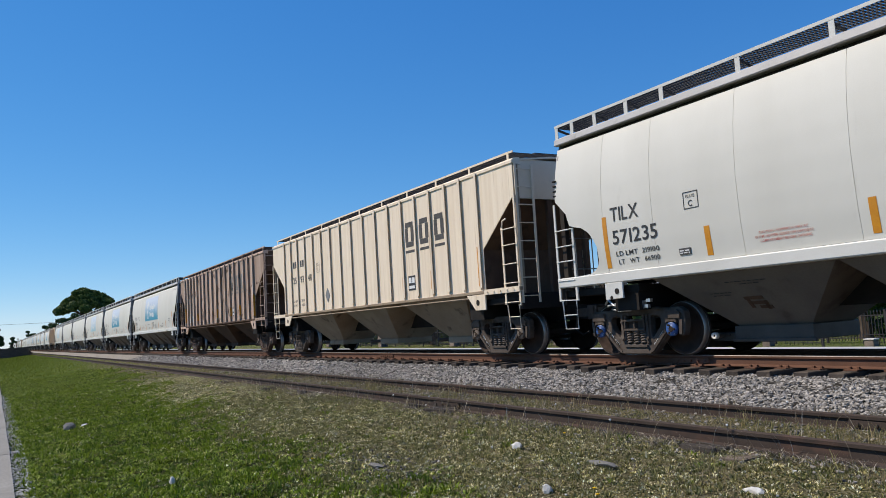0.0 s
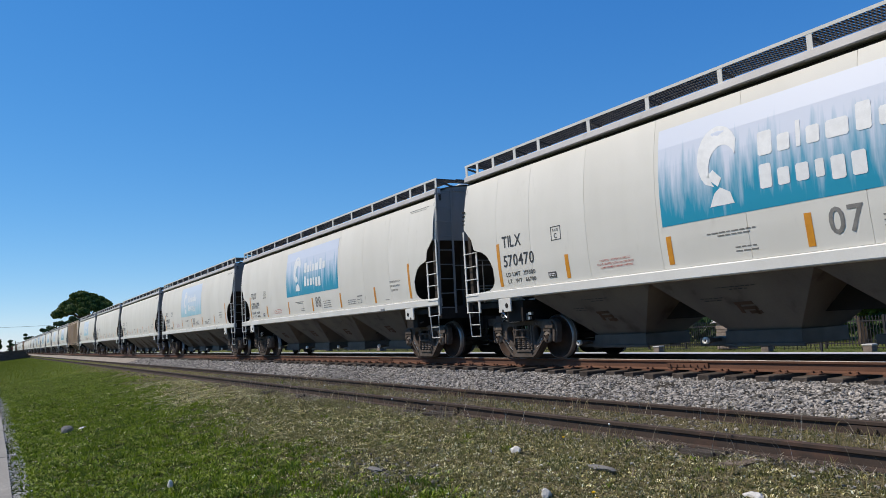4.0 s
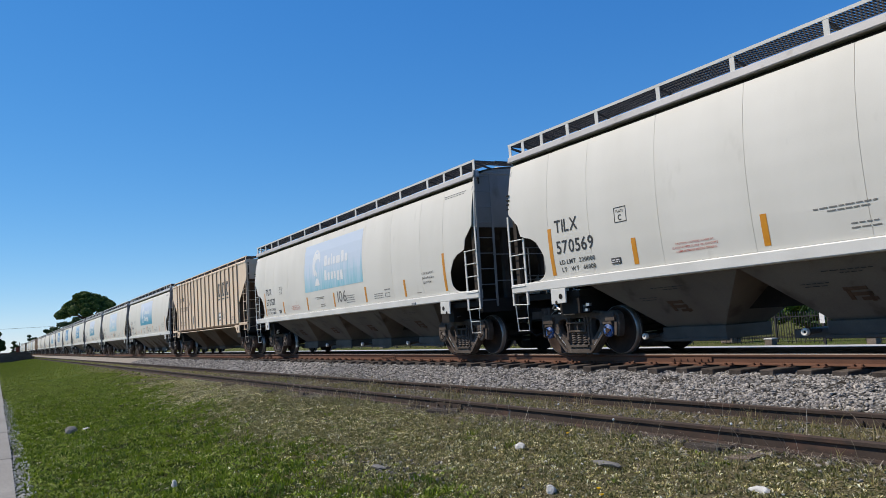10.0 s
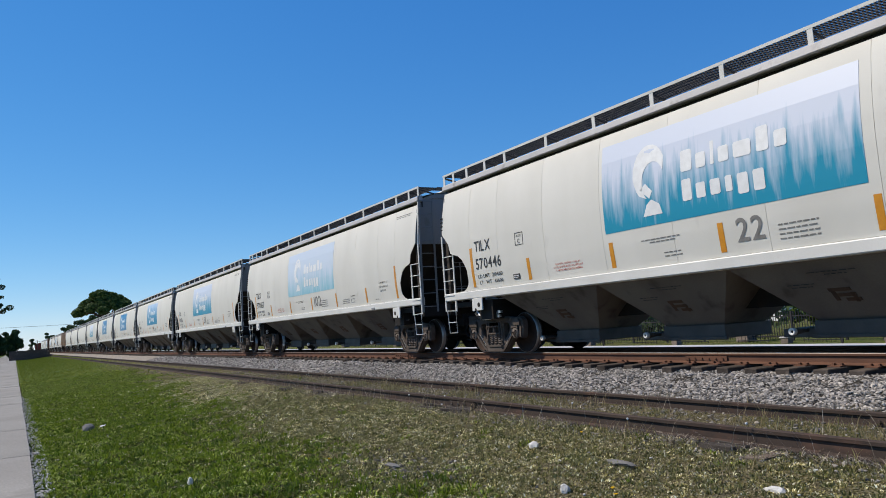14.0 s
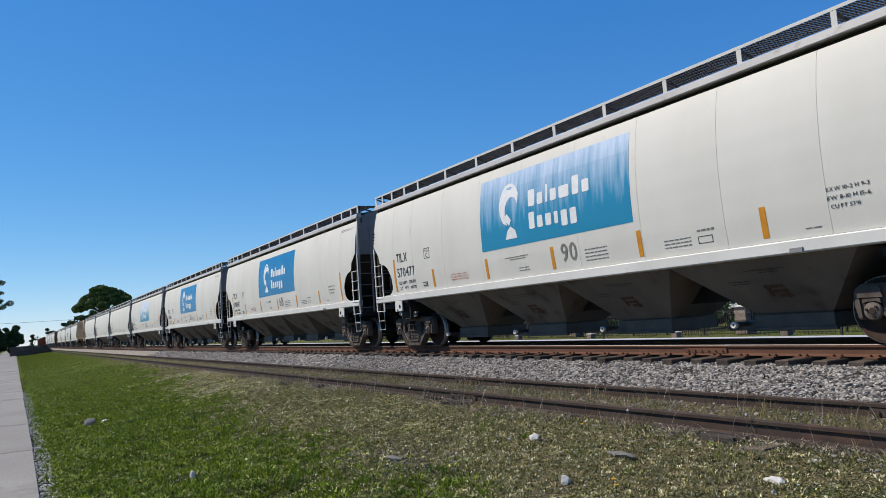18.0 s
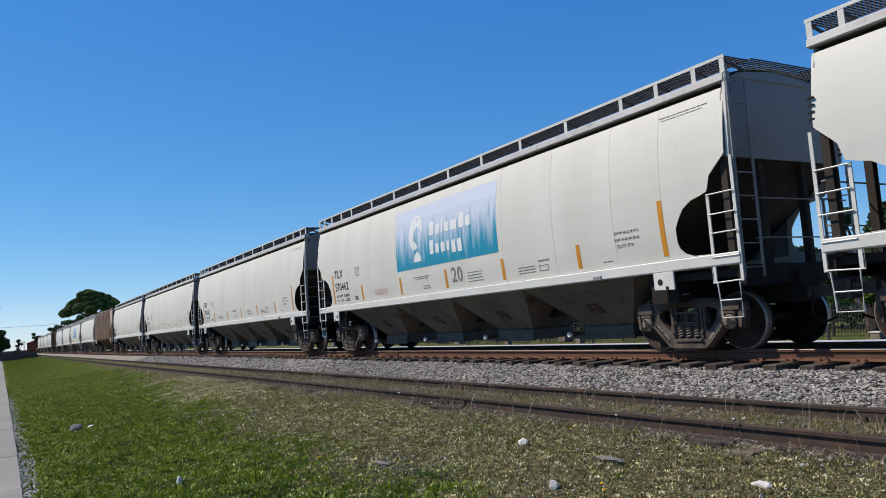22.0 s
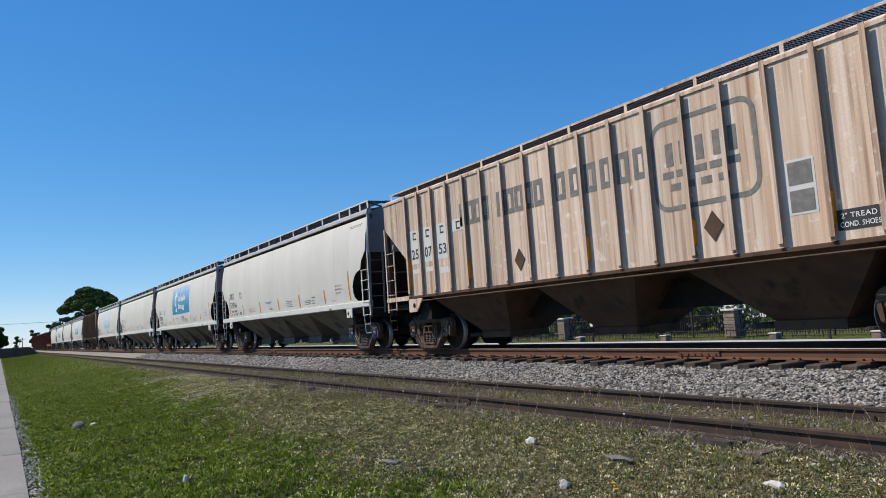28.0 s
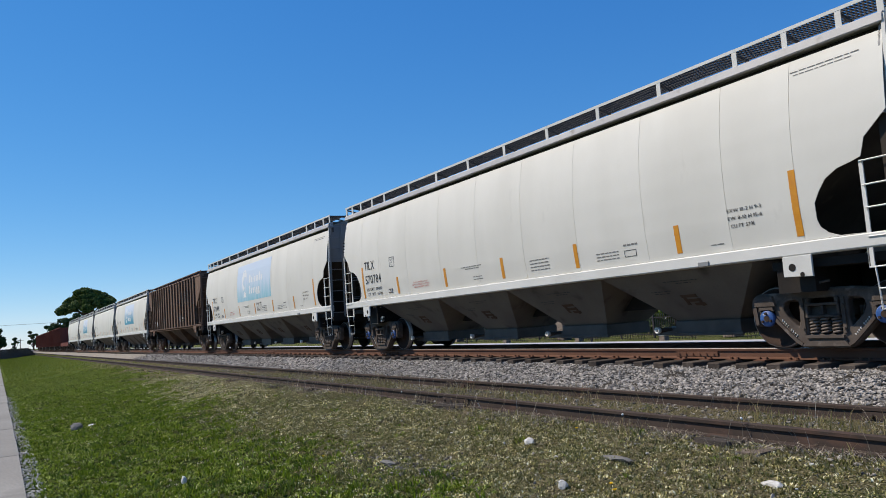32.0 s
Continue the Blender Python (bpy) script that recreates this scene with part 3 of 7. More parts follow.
    x0, x1 = -900, 9.6 - 40 * length
    lo = [(x0, road_edge(x0) - 4.4, -1.1), (x1, road_edge(x1) - 4.4, -1.1), (x1, road_edge(x1), -1.1), (x0, road_edge(x0), -1.1)]
    quad_solid(bm, lo, [(a, b, -0.878) for a, b, _ in lo])
    part("far_pavement", bm, "concrete", root)
    # the road on the far side of the railway
    bm = bmesh.new()
    box(bm, -900, 500, 15.2, 24.4, -1.2, -0.80)
    tagged(new("far_road", mesh_of("far_road", bm, "far_road")), "pale sunlit road beyond the railway", "road", kind="structure")


build_road()


# ---- track ----
def rail_profile(bm, x0, x1, y, z, mat_top=1):
    s = [(-0.070, -0.172), (0.070, -0.172), (0.066, -0.158), (0.012, -0.140), (0.009, -0.050), (0.034, -0.040), (0.036, -0.008), (0.028, 0.0), (-0.028, 0.0), (-0.036, -0.008), (-0.034, -0.040), (-0.009, -0.050), (-0.012, -0.140), (-0.066, -0.158)]
    a = [bm.verts.new((x0, y + p, z + q)) for p, q in s]
    b = [bm.verts.new((x1, y + p, z + q)) for p, q in s]
    n = len(s)
    for i in range(n):
        f = bm.faces.new((a[i], b[i], b[(i + 1) % n], a[(i + 1) % n]))
        f.material_index = mat_top if i in (6, 7, 8) else 0
    bm.faces.new(a[::-1]), bm.faces.new(b)


def build_main_track():
    root = thing("main_track", "raised main railway track with rusty rails on dark wooden ties", "railway track", kind="structure")
    for y in (-0.7535, 0.7535):
        bm = bmesh.new()
        rail_profile(bm, -1200, 400, TRACK_Y + y, 0)
        part("rail", bm, ("rail_rust", "rail_top"), root, "rust-brown steel rail with a worn top")
    tie = []
    for k in range(3):
        bm = bmesh.new()
        box(bm, -0.115, 0.115, -1.30 - 0.05 * k, 1.30, -0.36, -0.185)
        for v in bm.verts:
            v.co += Vector((random.uniform(-0.012, 0.012), random.uniform(-0.03, 0.03), random.uniform(-0.006, 0.004)))
        tie.append(mesh_of("tie", bm, "tie_wood", bevel=0.012))
    bm = bmesh.new()
    for y in (-0.7535, 0.7535):
        box(bm, -0.10, 0.10, y - 0.19, y + 0.19, -0.19, -0.171)
        for sx in (-0.06, 0.06):
            for sy in (-0.085, 0.085):
                box(bm, sx - 0.013, sx + 0.013, y + sy - 0.02, y + sy + 0.02, -0.175, -0.140)
    plates = mesh_of("tie_plates", bm, "rail_rust")
    x = -84.0
    while x < 3:
        t = part("tie", random.choice(tie), "", root)
        t.matrix_basis = pose(x, TRACK_Y + random.uniform(-0.06, 0.06), random.uniform(-0.008, 0.004), 0, 0, random.uniform(-1.2, 1.2))
        if x > -45:
            p = part("tie_plates", plates, "", root)
            p.matrix_basis = pose(x, TRACK_Y, 0)
        # rail anchors clipped to the rail foot
        x += 0.545 + random.uniform(-0.02, 0.02)
    bm = bmesh.new()
    x = -84.6
    while x > -420:
        box(bm, x - 0.115, x + 0.115, TRACK_Y - 1.3, TRACK_Y + 1.3, -0.36, -0.19)
        x -= 0.55
    tagged(part("far_ties", bm, "tie_wood", root), kind="stuff")
    # joint bars bolted to the web
    for x in (-9.2, -21.0, -33.0):
        bm = bmesh.new()
        box(bm, x - 0.45, x + 0.45, TRACK_Y - 0.7535 - 0.034, TRACK_Y - 0.7535 - 0.012, -0.135, -0.055)
        for k in range(6):
            turned(bm, [(TRACK_Y - 0.7535 - 0.055, 0.018), (TRACK_Y - 0.7535 - 0.03, 0.018)], 6, (x - 0.37 + k * 0.148, 0, -0.095))
        part("joint_bar", bm, "rail_rust", root)


def build_siding():
    root = thing("siding_track", "old siding track with dull brown rails sunk in weeds", "railway track", kind="structure")
    for y in (-0.7535, 0.7535):
        bm = bmesh.new()
        rail_profile(bm, -1200, 400, SIDING_Y + y, SIDING_Z, 0)
        part("rail", bm, "old_rail", root, "dull dark brown old rail")
    random.seed(11)
    for k in range(80):
        x = 2 - k * 0.62 + random.uniform(-0.08, 0.08)
        bm = bmesh.new()
        box(bm, -0.11, 0.11, -1.22 + random.uniform(-0.12, 0.1), 1.22, -0.30, -0.175 - random.uniform(0.0, 0.04))
        for v in bm.verts:
            v.co += Vector((random.uniform(-0.02, 0.02), random.uniform(-0.03, 0.03), random.uniform(-0.012, 0.008)))
        t = part("tie", bm, "old_tie", root)
        t.matrix_basis = pose(x, SIDING_Y, SIDING_Z, 0, 0, random.uniform(-3, 3))
    for x, y in ((-4.4, 0.7535), (-10.6, -0.7535), (-13, 0.7535)):
        bm = bmesh.new()
        yy = SIDING_Y + y - 0.012
        box(bm, x - 0.4, x + 0.4, yy - 0.024, yy, SIDING_Z - 0.135, SIDING_Z - 0.055)
        for k in range(4):
            turned(bm, [(yy - 0.05, 0.02), (yy - 0.02, 0.02)], 6, (x - 0.3 + k * 0.2, 0, SIDING_Z - 0.095))
        part("joint_bar", bm, "old_rail", root)


def build_ballast():
    """The raised bed of crushed stone: one shaped bank, and loose stones over the part beside the siding."""
    sec = [(8.30, -0.64), (8.70, -0.53), (9.50, -0.335), (9.80, -0.275), (12.4, -0.275), (12.75, -0.32), (14.1, -0.70)]
    xs = np.concatenate([np.linspace(-1200, -60, 40), np.linspace(-58, 4, 260), np.linspace(10, 400, 10)])
    rng = np.random.default_rng(3)
    v, k = [], len(sec)
    for x in xs:
        for i, (y, z) in enumerate(sec):
            v.append((x, y + rng.uniform(-0.06, 0.06) * (i in (0, 1, 2)), z + rng.uniform(-0.025, 0.02)))
    i = (np.arange(len(xs) - 1)[:, None] * k + np.arange(k - 1)[None, :]).ravel()
    f = np.stack([i, i + k, i + k + 1, i + 1], -1)
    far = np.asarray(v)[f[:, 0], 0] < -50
    # Near bed holds the shade between stones; far bed has the stone's own colour.
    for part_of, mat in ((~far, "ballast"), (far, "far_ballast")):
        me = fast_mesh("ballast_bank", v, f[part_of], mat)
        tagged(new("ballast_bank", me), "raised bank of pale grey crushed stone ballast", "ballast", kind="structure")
    ico = bmesh.new()
    bmesh.ops.create_icosphere(ico, subdivisions=1, radius=1)
    ico.verts.ensure_lookup_table()
    base = np.array([q.co[:] for q in ico.verts])
    face = np.array([[q.index for q in f.verts] for f in ico.faces])
    ico.free()

    def stones(name, count, span, yr, size, surf, mat, label, sink=0.25):
        x = span[0] + (span[1] - span[0]) * rng.random(count) ** 0.75
        y = rng.uniform(*yr, count)
        z = surf(x, y)
        r = rng.uniform(*size, count)
        pts = base[None] * rng.uniform(0.6, 1.35, (count, len(base), 1))
        pts = pts * rng.uniform(0.5, 1.25, (count, 1, 3)) * np.array([1.25, 0.9, 0.85]) * r[:, None, None]
        a = rng.uniform(0, math.tau, count)
        ca, sa = np.cos(a)[:, None], np.sin(a)[:, None]
        px, py = pts[..., 0] * ca - pts[..., 1] * sa, pts[..., 0] * sa + pts[..., 1] * ca
        co = np.stack([px + x[:, None], py + y[:, None], pts[..., 2] * 0.85 + (z + r * sink)[:, None]], -1).reshape(-1, 3)
        fc = (face[None] + (np.arange(count) * len(base))[:, None, None]).reshape(-1, 3)
        tagged(new(name, fast_mesh(name, co, fc, mat, flat=True)), label, "stones", kind="stuff")
    sy, sz = [p[0] for p in sec], [p[1] for p in sec]
    bank = lambda x, y: np.interp(y, sy, sz)
    stones("ballast_stones", 33000, (-27, -2.5), (8.40, 9.90), (0.016, 0.035), bank, "ballast_stone", "loose pale grey crushed ballast stones beside the rails")
    stones("crib_stones", 2600, (-24, -3), (9.90, 11.8), (0.02, 0.04), lambda x, y: np.full_like(x, -0.27), "ballast_stone", "crushed stones between the ties")
    stones("far_ballast_stones", 13000, (-62, -23), (8.40, 9.8), (0.03, 0.06), bank, "ballast_stone", "loose pale grey ballast stones further along")
    stones("siding_gravel", 2600, (-24, -2.5), (5.7, 8.5), (0.012, 0.03), ground_z, "old_stone", "scattered dull gravel in the weedy siding", 0.1)
    stones("roadside_gravel", 3000, (-34, -6), (0.08, 0.40), (0.008, 0.020), lambda x, y: ground_z(x, y) + 0.01, "pale_gravel", "loose gravel along the road edge", 0.3)


def build_debris():
    """Rotten ends of old ties, a spill of broken stone and pale stones on the dry ground before the siding."""
    r = random.Random(23)
    for x, y, turn, size in ((-16.6, 6.02, 86, 0.75), (-10.5, 6.04, 94, 0.85), (-11.35, 6.08, 88, 0.5), (-18.6, 5.86, 97, 0.6), (-23.1, 5.95, 90, 0.7), (-5.3, 6.05, 84, 0.55)):
        root = thing("rotten_tie", "split dark end of a rotten wooden tie in weeds", "railway tie", "rotten ties")
        root.matrix_basis = pose(x, y, float(ground_z(x, y)), 0, 0, turn)
        for k in range(5):
            bm = bmesh.new()
            a = -size / 2 + r.uniform(0, 0.15)
            box(bm, -0.02, 0.02, a, size / 2 - r.uniform(0, 0.2), -0.03, r.uniform(0.025, 0.07))
            for v in bm.verts:
                v.co += Vector((r.uniform(-0.012, 0.012), r.uniform(-0.04, 0.04), r.uniform(-0.012, 0.012)))
            part("splinter", bm, "black_tie", root).matrix_basis = pose(-0.10 + 0.05 * k, 0, 0, 0, 0, r.uniform(-5, 5))
    rng = np.random.default_rng(61)
    ico = bmesh.new()
    bmesh.ops.create_icosphere(ico, subdivisions=1, radius=1)
    ico.verts.ensure_lookup_table()
    base, face = np.array([q.co[:] for q in ico.verts]), np.array([[q.index for q in f.verts] for f in ico.faces])
    ico.free()
    for name, n, at, spread, size, mat, label in (("broken_stone", 260, (-7.8, 3.82), (0.62, 0.22), (0.008, 0.022), "dark_gravel", "spill of dark grey broken stone on the grass"),
                                                  ("pale_pebbles", 90, (-7.0, 5.1), (4.6, 0.75), (0.008, 0.020), "pale_gravel", "pale pebbles scattered over the dry grass")):
        x, y = at[0] + rng.normal(0, spread[0], n), at[1] + rng.normal(0, spread[1], n)
        q = rng.uniform(*size, n)
        p = base[None] * rng.uniform(0.6, 1.3, (n, len(base), 1)) * rng.uniform(0.6, 1.3, (n, 1, 3)) * q[:, None, None]
        p = p + np.stack([x, y, ground_z(x, y) + q * 0.4], -1)[:, None]
        f = (face[None] + (np.arange(n) * len(base))[:, None, None]).reshape(-1, 3)
        tagged(new(name, fast_mesh(name, p.reshape(-1, 3), f, mat, flat=True)), label, "stones", kind="stuff")
    # white seed heads on thin stems along the siding
    for k in range(15):
        x, y = r.uniform(-17, -3.4), SIDING_Y + r.choice((-1, 1)) * 0.7535 + r.uniform(-0.42, 0.42)
        h = r.uniform(0.10, 0.24)
        root = thing("seed_head", "white fluffy seed head on a thin stem", "weed", "seed heads along the siding")
        root.matrix_basis = pose(x, y, float(ground_z(x, y)), r.uniform(-9, 9), r.uniform(-9, 9), 0)
        part("stem", shared("seed_stem", lambda: mesh_of("stem", tube(bmesh.new(), [(0, 0, -0.02), (0.003, 0, 0.5), (0, 0.003, 1.0)], 0.0028, 4), "twig")), "", root).scale.z = h
        ball = part("head", shared("seed_ball", lambda: seed_ball()), "", root)
        ball.location.z = h


def seed_ball():
    bm = bmesh.new()
    bmesh.ops.create_icosphere(bm, subdivisions=1, radius=0.014)
    return mesh_of("head", bm, "siding_white")


def stone_material(name, dark, light):
    m = bpy.data.materials.new(name)
    m.use_nodes = True
    n, l = m.node_tree.nodes, m.node_tree.links
    b = n["Principled BSDF"]
    b.inputs["Roughness"].default_value = 0.9
    g = n.new("ShaderNodeNewGeometry")
    x = n.new("ShaderNodeMix"); x.data_type = "RGBA"
    e = n.new("ShaderNodeMath"); e.operation = "POWER"; e.inputs[1].default_value = 1.15
    l.new(g.outputs["Random Per Island"], e.inputs[0]); l.new(e.outputs[0], x.inputs[0])
    x.inputs[6].default_value, x.inputs[7].default_value = (*dark, 1), (*light, 1)
    tc = n.new("ShaderNodeTexCoord")
    t = n.new("ShaderNodeTexNoise"); t.inputs["Scale"].default_value = 70
    l.new(tc.outputs["Object"], t.inputs["Vector"])
    y = n.new("ShaderNodeMix"); y.data_type, y.blend_type = "RGBA", "MULTIPLY"
    y.inputs[0].default_value = 0.6
    l.new(x.outputs[2], y.inputs[6]); l.new(t.outputs["Fac"], y.inputs[7])
    z = n.new("ShaderNodeHueSaturation"); z.inputs["Saturation"].default_value, z.inputs["Value"].default_value = 0.7, 1.4
    l.new(y.outputs[2], z.inputs["Color"])
    l.new(z.outputs[0], b.inputs["Base Color"])
    return m


M["ballast_stone"] = stone_material("ballast_stone", (0.055, 0.048, 0.039), (0.47, 0.415, 0.345))
M["dark_gravel"] = stone_material("dark_gravel", (0.055, 0.044, 0.032), (0.27, 0.225, 0.17))
M["pale_gravel"] = stone_material("pale_gravel", (0.30, 0.27, 0.22), (0.72, 0.67, 0.58))
M["old_stone"] = stone_material("old_stone", (0.06, 0.052, 0.038), (0.34, 0.29, 0.215))
build_main_track()
build_siding()
build_ballast()


# ---- the train ----
HOPPER_SIDE = [(1.30, 1.455), (1.55, 1.475), (2.0, 1.525), (2.4, 1.544), (2.8, 1.549), (3.2, 1.53), (3.6, 1.485), (4.0, 1.41), (4.32, 1.32)]
CUT = [(1.55, 8.90), (1.572, 8.06), (1.63, 7.90), (1.72, 7.80), (1.82, 7.765), (2.06, 7.77), (2.20, 7.85), (2.36, 7.97), (2.47, 8.16), (2.515, 8.36), (2.56, 8.50), (2.68, 8.54), (2.80, 8.575), (3.10, 8.90), (4.26, 8.90)]


def side_half(z):
    return float(np.interp(z, [p[0] for p in HOPPER_SIDE], [p[1] for p in HOPPER_SIDE]))


def cut_at(z):
    return float(np.interp(z, [p[0] for p in CUT], [p[1] for p in CUT]))


def lettering(name, items, material, parent, half, lift=0.006, label=""):
    """Painted writing on a car's side: rows of (text, x, z of the foot, cap height, width or 0)."""
    bm = bmesh.new()
    for text, x, z, h, width in items:
        pen, glyphs = 0.0, []
        for ch in text:
            if ch == " ":
                pen += 0.30
                continue
            co, tri, left, right = GLYPHS[ch]
            glyphs.append((co, tri, pen - left))
            pen += right - left + 0.10
        s = h / 0.70
        sx = width / max(pen - 0.10, 1e-3) if width else s * 0.9
        for co, tri, at in glyphs:
            v = [bm.verts.new((x + (p[0] + at) * sx, -(half(z + p[1] * s) + lift), z + p[1] * s)) for p in co]
            for t in tri:
                bm.faces.new([v[i] for i in t])
    me = bpy.data.meshes.new(name)
    bm.to_mesh(me)
    bm.free()
    me.materials.append(M[material])
    ob = new(name, me)
    ob.parent = parent
    if label:
        ob["label"] = label
    return ob


def side_patch(bm, x0, x1, z0, z1, half, lift, rows=1):
    """A thin sheet that follows the side's curve."""
    zs = np.linspace(z0, z1, rows + 1)
    pts = [[bm.verts.new((x, -(half(z) + l), z)) for x in (x0, x1)] for z in zs for l in (lift,)]
    back = [[bm.verts.new((x, -(half(z) + 0.0005), z)) for x in (x0, x1)] for z in zs]
    for i in range(rows):
        bm.faces.new((pts[i][0], pts[i][1], pts[i + 1][1], pts[i + 1][0]))
        bm.faces.new((pts[i][0], pts[i + 1][0], back[i + 1][0], back[i][0]))
        bm.faces.new((pts[i][1], back[i][1], back[i + 1][1], pts[i + 1][1]))
    bm.faces.new((pts[0][0], back[0][0], back[0][1], pts[0][1]))
    bm.faces.new((pts[-1][0], pts[-1][1], back[-1][1], back[-1][0]))
    return bm


def print_bars(name, rows, material, parent, half, lift=0.005):
    """Small print too fine to read: rows of (x0, x1, z, height)."""
    bm = bmesh.new()
    for x0, x1, z, h in rows:
        x = x0
        while x < x1 - 0.01:
            w = min(random.uniform(0.05, 0.13), x1 - x)
            side_patch(bm, x, x + w, z, z + h, half, lift)
            x += w + 0.025
    return tagged(part(name, bm, material, parent), kind="stuff")


SHARED = {}


def shared(key, make):
    if key not in SHARED:
        SHARED[key] = make()
    return SHARED[key]


def wheelset_mesh(name, cap):
    bm = bmesh.new()
    wheel = [(0.677, 0.10), (0.677, 0.40), (0.680, 0.492), (0.700, 0.498), (0.716, 0.475), (0.735, 0.471), (0.818, 0.465), (0.822, 0.45), (0.822, 0.415), (0.790, 0.390), (0.755, 0.30), (0.765, 0.18), (0.83, 0.15), (0.86, 0.12)]
    mats = [0, 0, 0, 0, 1, 1, 1, 3, 3, 3, 3, 3, 3]
    for s in (1, -1):
        turned(bm, [(s * y, r) for y, r in wheel], 24, mats=mats)
    turned(bm, [(-0.95, 0.075), (0.95, 0.075)], 12)
    for s in (1, -1):
        turned(bm, [(s * 0.93, 0.11), (s * 1.06, 0.11), (s * 1.07, 0.125), (s * 1.115, 0.125), (s * 1.13, 0.105), (s * 1.13, 0.05), (s * 1.14, 0.045)], 18, mats=[0, 2, 2, 2, 2, 0])
        for k in range(3):
            a = k * math.tau / 3
            turned(bm, [(s * 1.125, 0.02), (s * 1.155, 0.02)], 6, (0.078 * math.cos(a), 0, 0.078 * math.sin(a)), [0])
    return mesh_of(name, bm, "wheel_dark", "tread_steel", cap, "wheel_rust")


def cast_plate(name, rings, y, half, rounding, *mats):
    """A cast plate with rounded edges: an outline and holes in x and z, half its thickness each way from y."""
    cu = bpy.data.curves.new(name, "CURVE")
    cu.dimensions, cu.fill_mode, cu.extrude, cu.bevel_depth, cu.bevel_resolution = "2D", "BOTH", half - rounding, rounding, 1
    for ring in rings:
        sp = cu.splines.new("POLY")
        sp.points.add(len(ring) - 1)
        sp.use_cyclic_u = True
        for p, (x, z) in zip(sp.points, ring):
            p.co = (x, z, 0, 1)
    ob = new(name, cu)
    me = bpy.data.meshes.new_from_object(ob.evaluated_get(bpy.context.evaluated_depsgraph_get()))
    bpy.data.objects.remove(ob)
    bpy.data.curves.remove(cu)
    me.transform(Matrix.Translation((0, y, 0)) @ Matrix.Rotation(math.pi / 2, 4, "X"))
    me.materials.clear()
    for m in mats:
        me.materials.append(M[m])
    me.shade_flat()
    return me


def rounded(ring, r=0.03):
    """An outline with each corner cut by a short curve."""
    out = []
    for k, p in enumerate(ring):
        p, a, z = Vector(p), Vector(ring[k - 1]), Vector(ring[(k + 1) % len(ring)])
        q = min(r, (a - p).length * 0.45, (z - p).length * 0.45)
        u, w = p + (a - p).normalized() * q, p + (z - p).normalized() * q
        out += [tuple(u), tuple((u + w + p * 2) / 4), tuple(w)]
    return out


def mirrored(half):
    return [(x, z) for x, z in half] + [(-x, z) for x, z in half[::-1]]


def side_frame_mesh(mat):
    """A cast truck side frame in the plane y = -1.0, round the middle of the truck."""
    outer = mirrored([(0.33, 0.045), (0.42, 0.09), (0.68, 0.34), (0.742, 0.40), (0.762, 0.60), (0.80, 0.64), (0.985, 0.64), (1.02, 0.60), (1.035, 0.37), (1.105, 0.37), (1.155, 0.60), (1.135, 0.76), (1.04, 0.825), (0.72, 0.82), (0.42, 0.855)])
    window = [(0.355, 0.40), (0.40, 0.295), (0.585, 0.47), (0.655, 0.60), (0.62, 0.71), (0.52, 0.745), (0.40, 0.75), (0.35, 0.70)]
    middle = [(-0.275, 0.20), (0.275, 0.20), (0.275, 0.755), (-0.275, 0.755)]
    me = cast_plate("side_frame", [rounded(outer), rounded(window, 0.05), rounded([(-x, z) for x, z in window[::-1]], 0.05), rounded(middle)], -1.0, 0.075, 0.022, mat)
    bm = bmesh.new()
    bm.from_mesh(me)
    bpy.data.meshes.remove(me)
    for s in (-1, 1):
        lip = [(0.36, 0.055), (0.44, 0.10), (0.70, 0.36), (0.755, 0.42), (0.735, 0.47), (0.67, 0.395), (0.41, 0.14), (0.34, 0.095)]
        slab(bm, [(s * x, z) for x, z in lip][::s], -1.115, -1.06)
        hood = [(0.735, 0.655), (1.085, 0.655), (1.10, 0.74), (1.03, 0.80), (0.77, 0.80)]
        slab(bm, [(s * x, z) for x, z in hood][::s], -1.125, -1.06)
        adapter = [(0.775, 0.638), (1.005, 0.638), (1.02, 0.575), (0.96, 0.60), (0.82, 0.60), (0.76, 0.575)]
        slab(bm, [(s * x, z) for x, z in adapter][::s], -1.13, -0.93)
        slab(bm, [(s * x, z) for x, z in ((1.045, 0.38), (1.10, 0.38), (1.13, 0.62), (1.07, 0.66))][::s], -1.105, -1.06)
        slab(bm, [(s * x, z) for x, z in ((0.285, 0.22), (0.335, 0.24), (0.335, 0.74), (0.285, 0.74))][::s], -1.10, -1.06)
        for z in (0.30, 0.62):
            turned(bm, [(-1.125, 0.02), (-1.09, 0.02)], 6, (s * 0.31, 0, z))
    slab(bm, [(-0.36, 0.05), (0.36, 0.05), (0.30, 0.125), (-0.30, 0.125)], -1.11, -1.06)
    slab(bm, [(-0.29, 0.165), (0.29, 0.165), (0.29, 0.205), (-0.29, 0.205)], -1.12, -0.90)
    slab(bm, [(-0.70, 0.805), (0.70, 0.805), (0.42, 0.845), (-0.42, 0.845)], -1.105, -1.06)
    return mesh_of("side_frame", bm, mat)


def stencil_mesh():
    """Unreadable white stencilled marks along a side frame's diagonals."""
    bm = bmesh.new()
    for s in (-1, 1):
        for k in range(9):
            if k == 4:
                continue
            x, z = s * (0.445 + 0.0265 * k), 0.205 + 0.028 * k
            bar(bm, (x - s * 0.012, -1.0765, z + 0.014), (x + s * 0.012, -1.0765, z - 0.014), 0.004, 0.018, up=(0, 1, 0))
            bar(bm, (x + s * 0.010, -1.0765, z + 0.022), (x - s * 0.012, -1.0765, z + 0.002), 0.004, 0.008, up=(0, 1, 0))
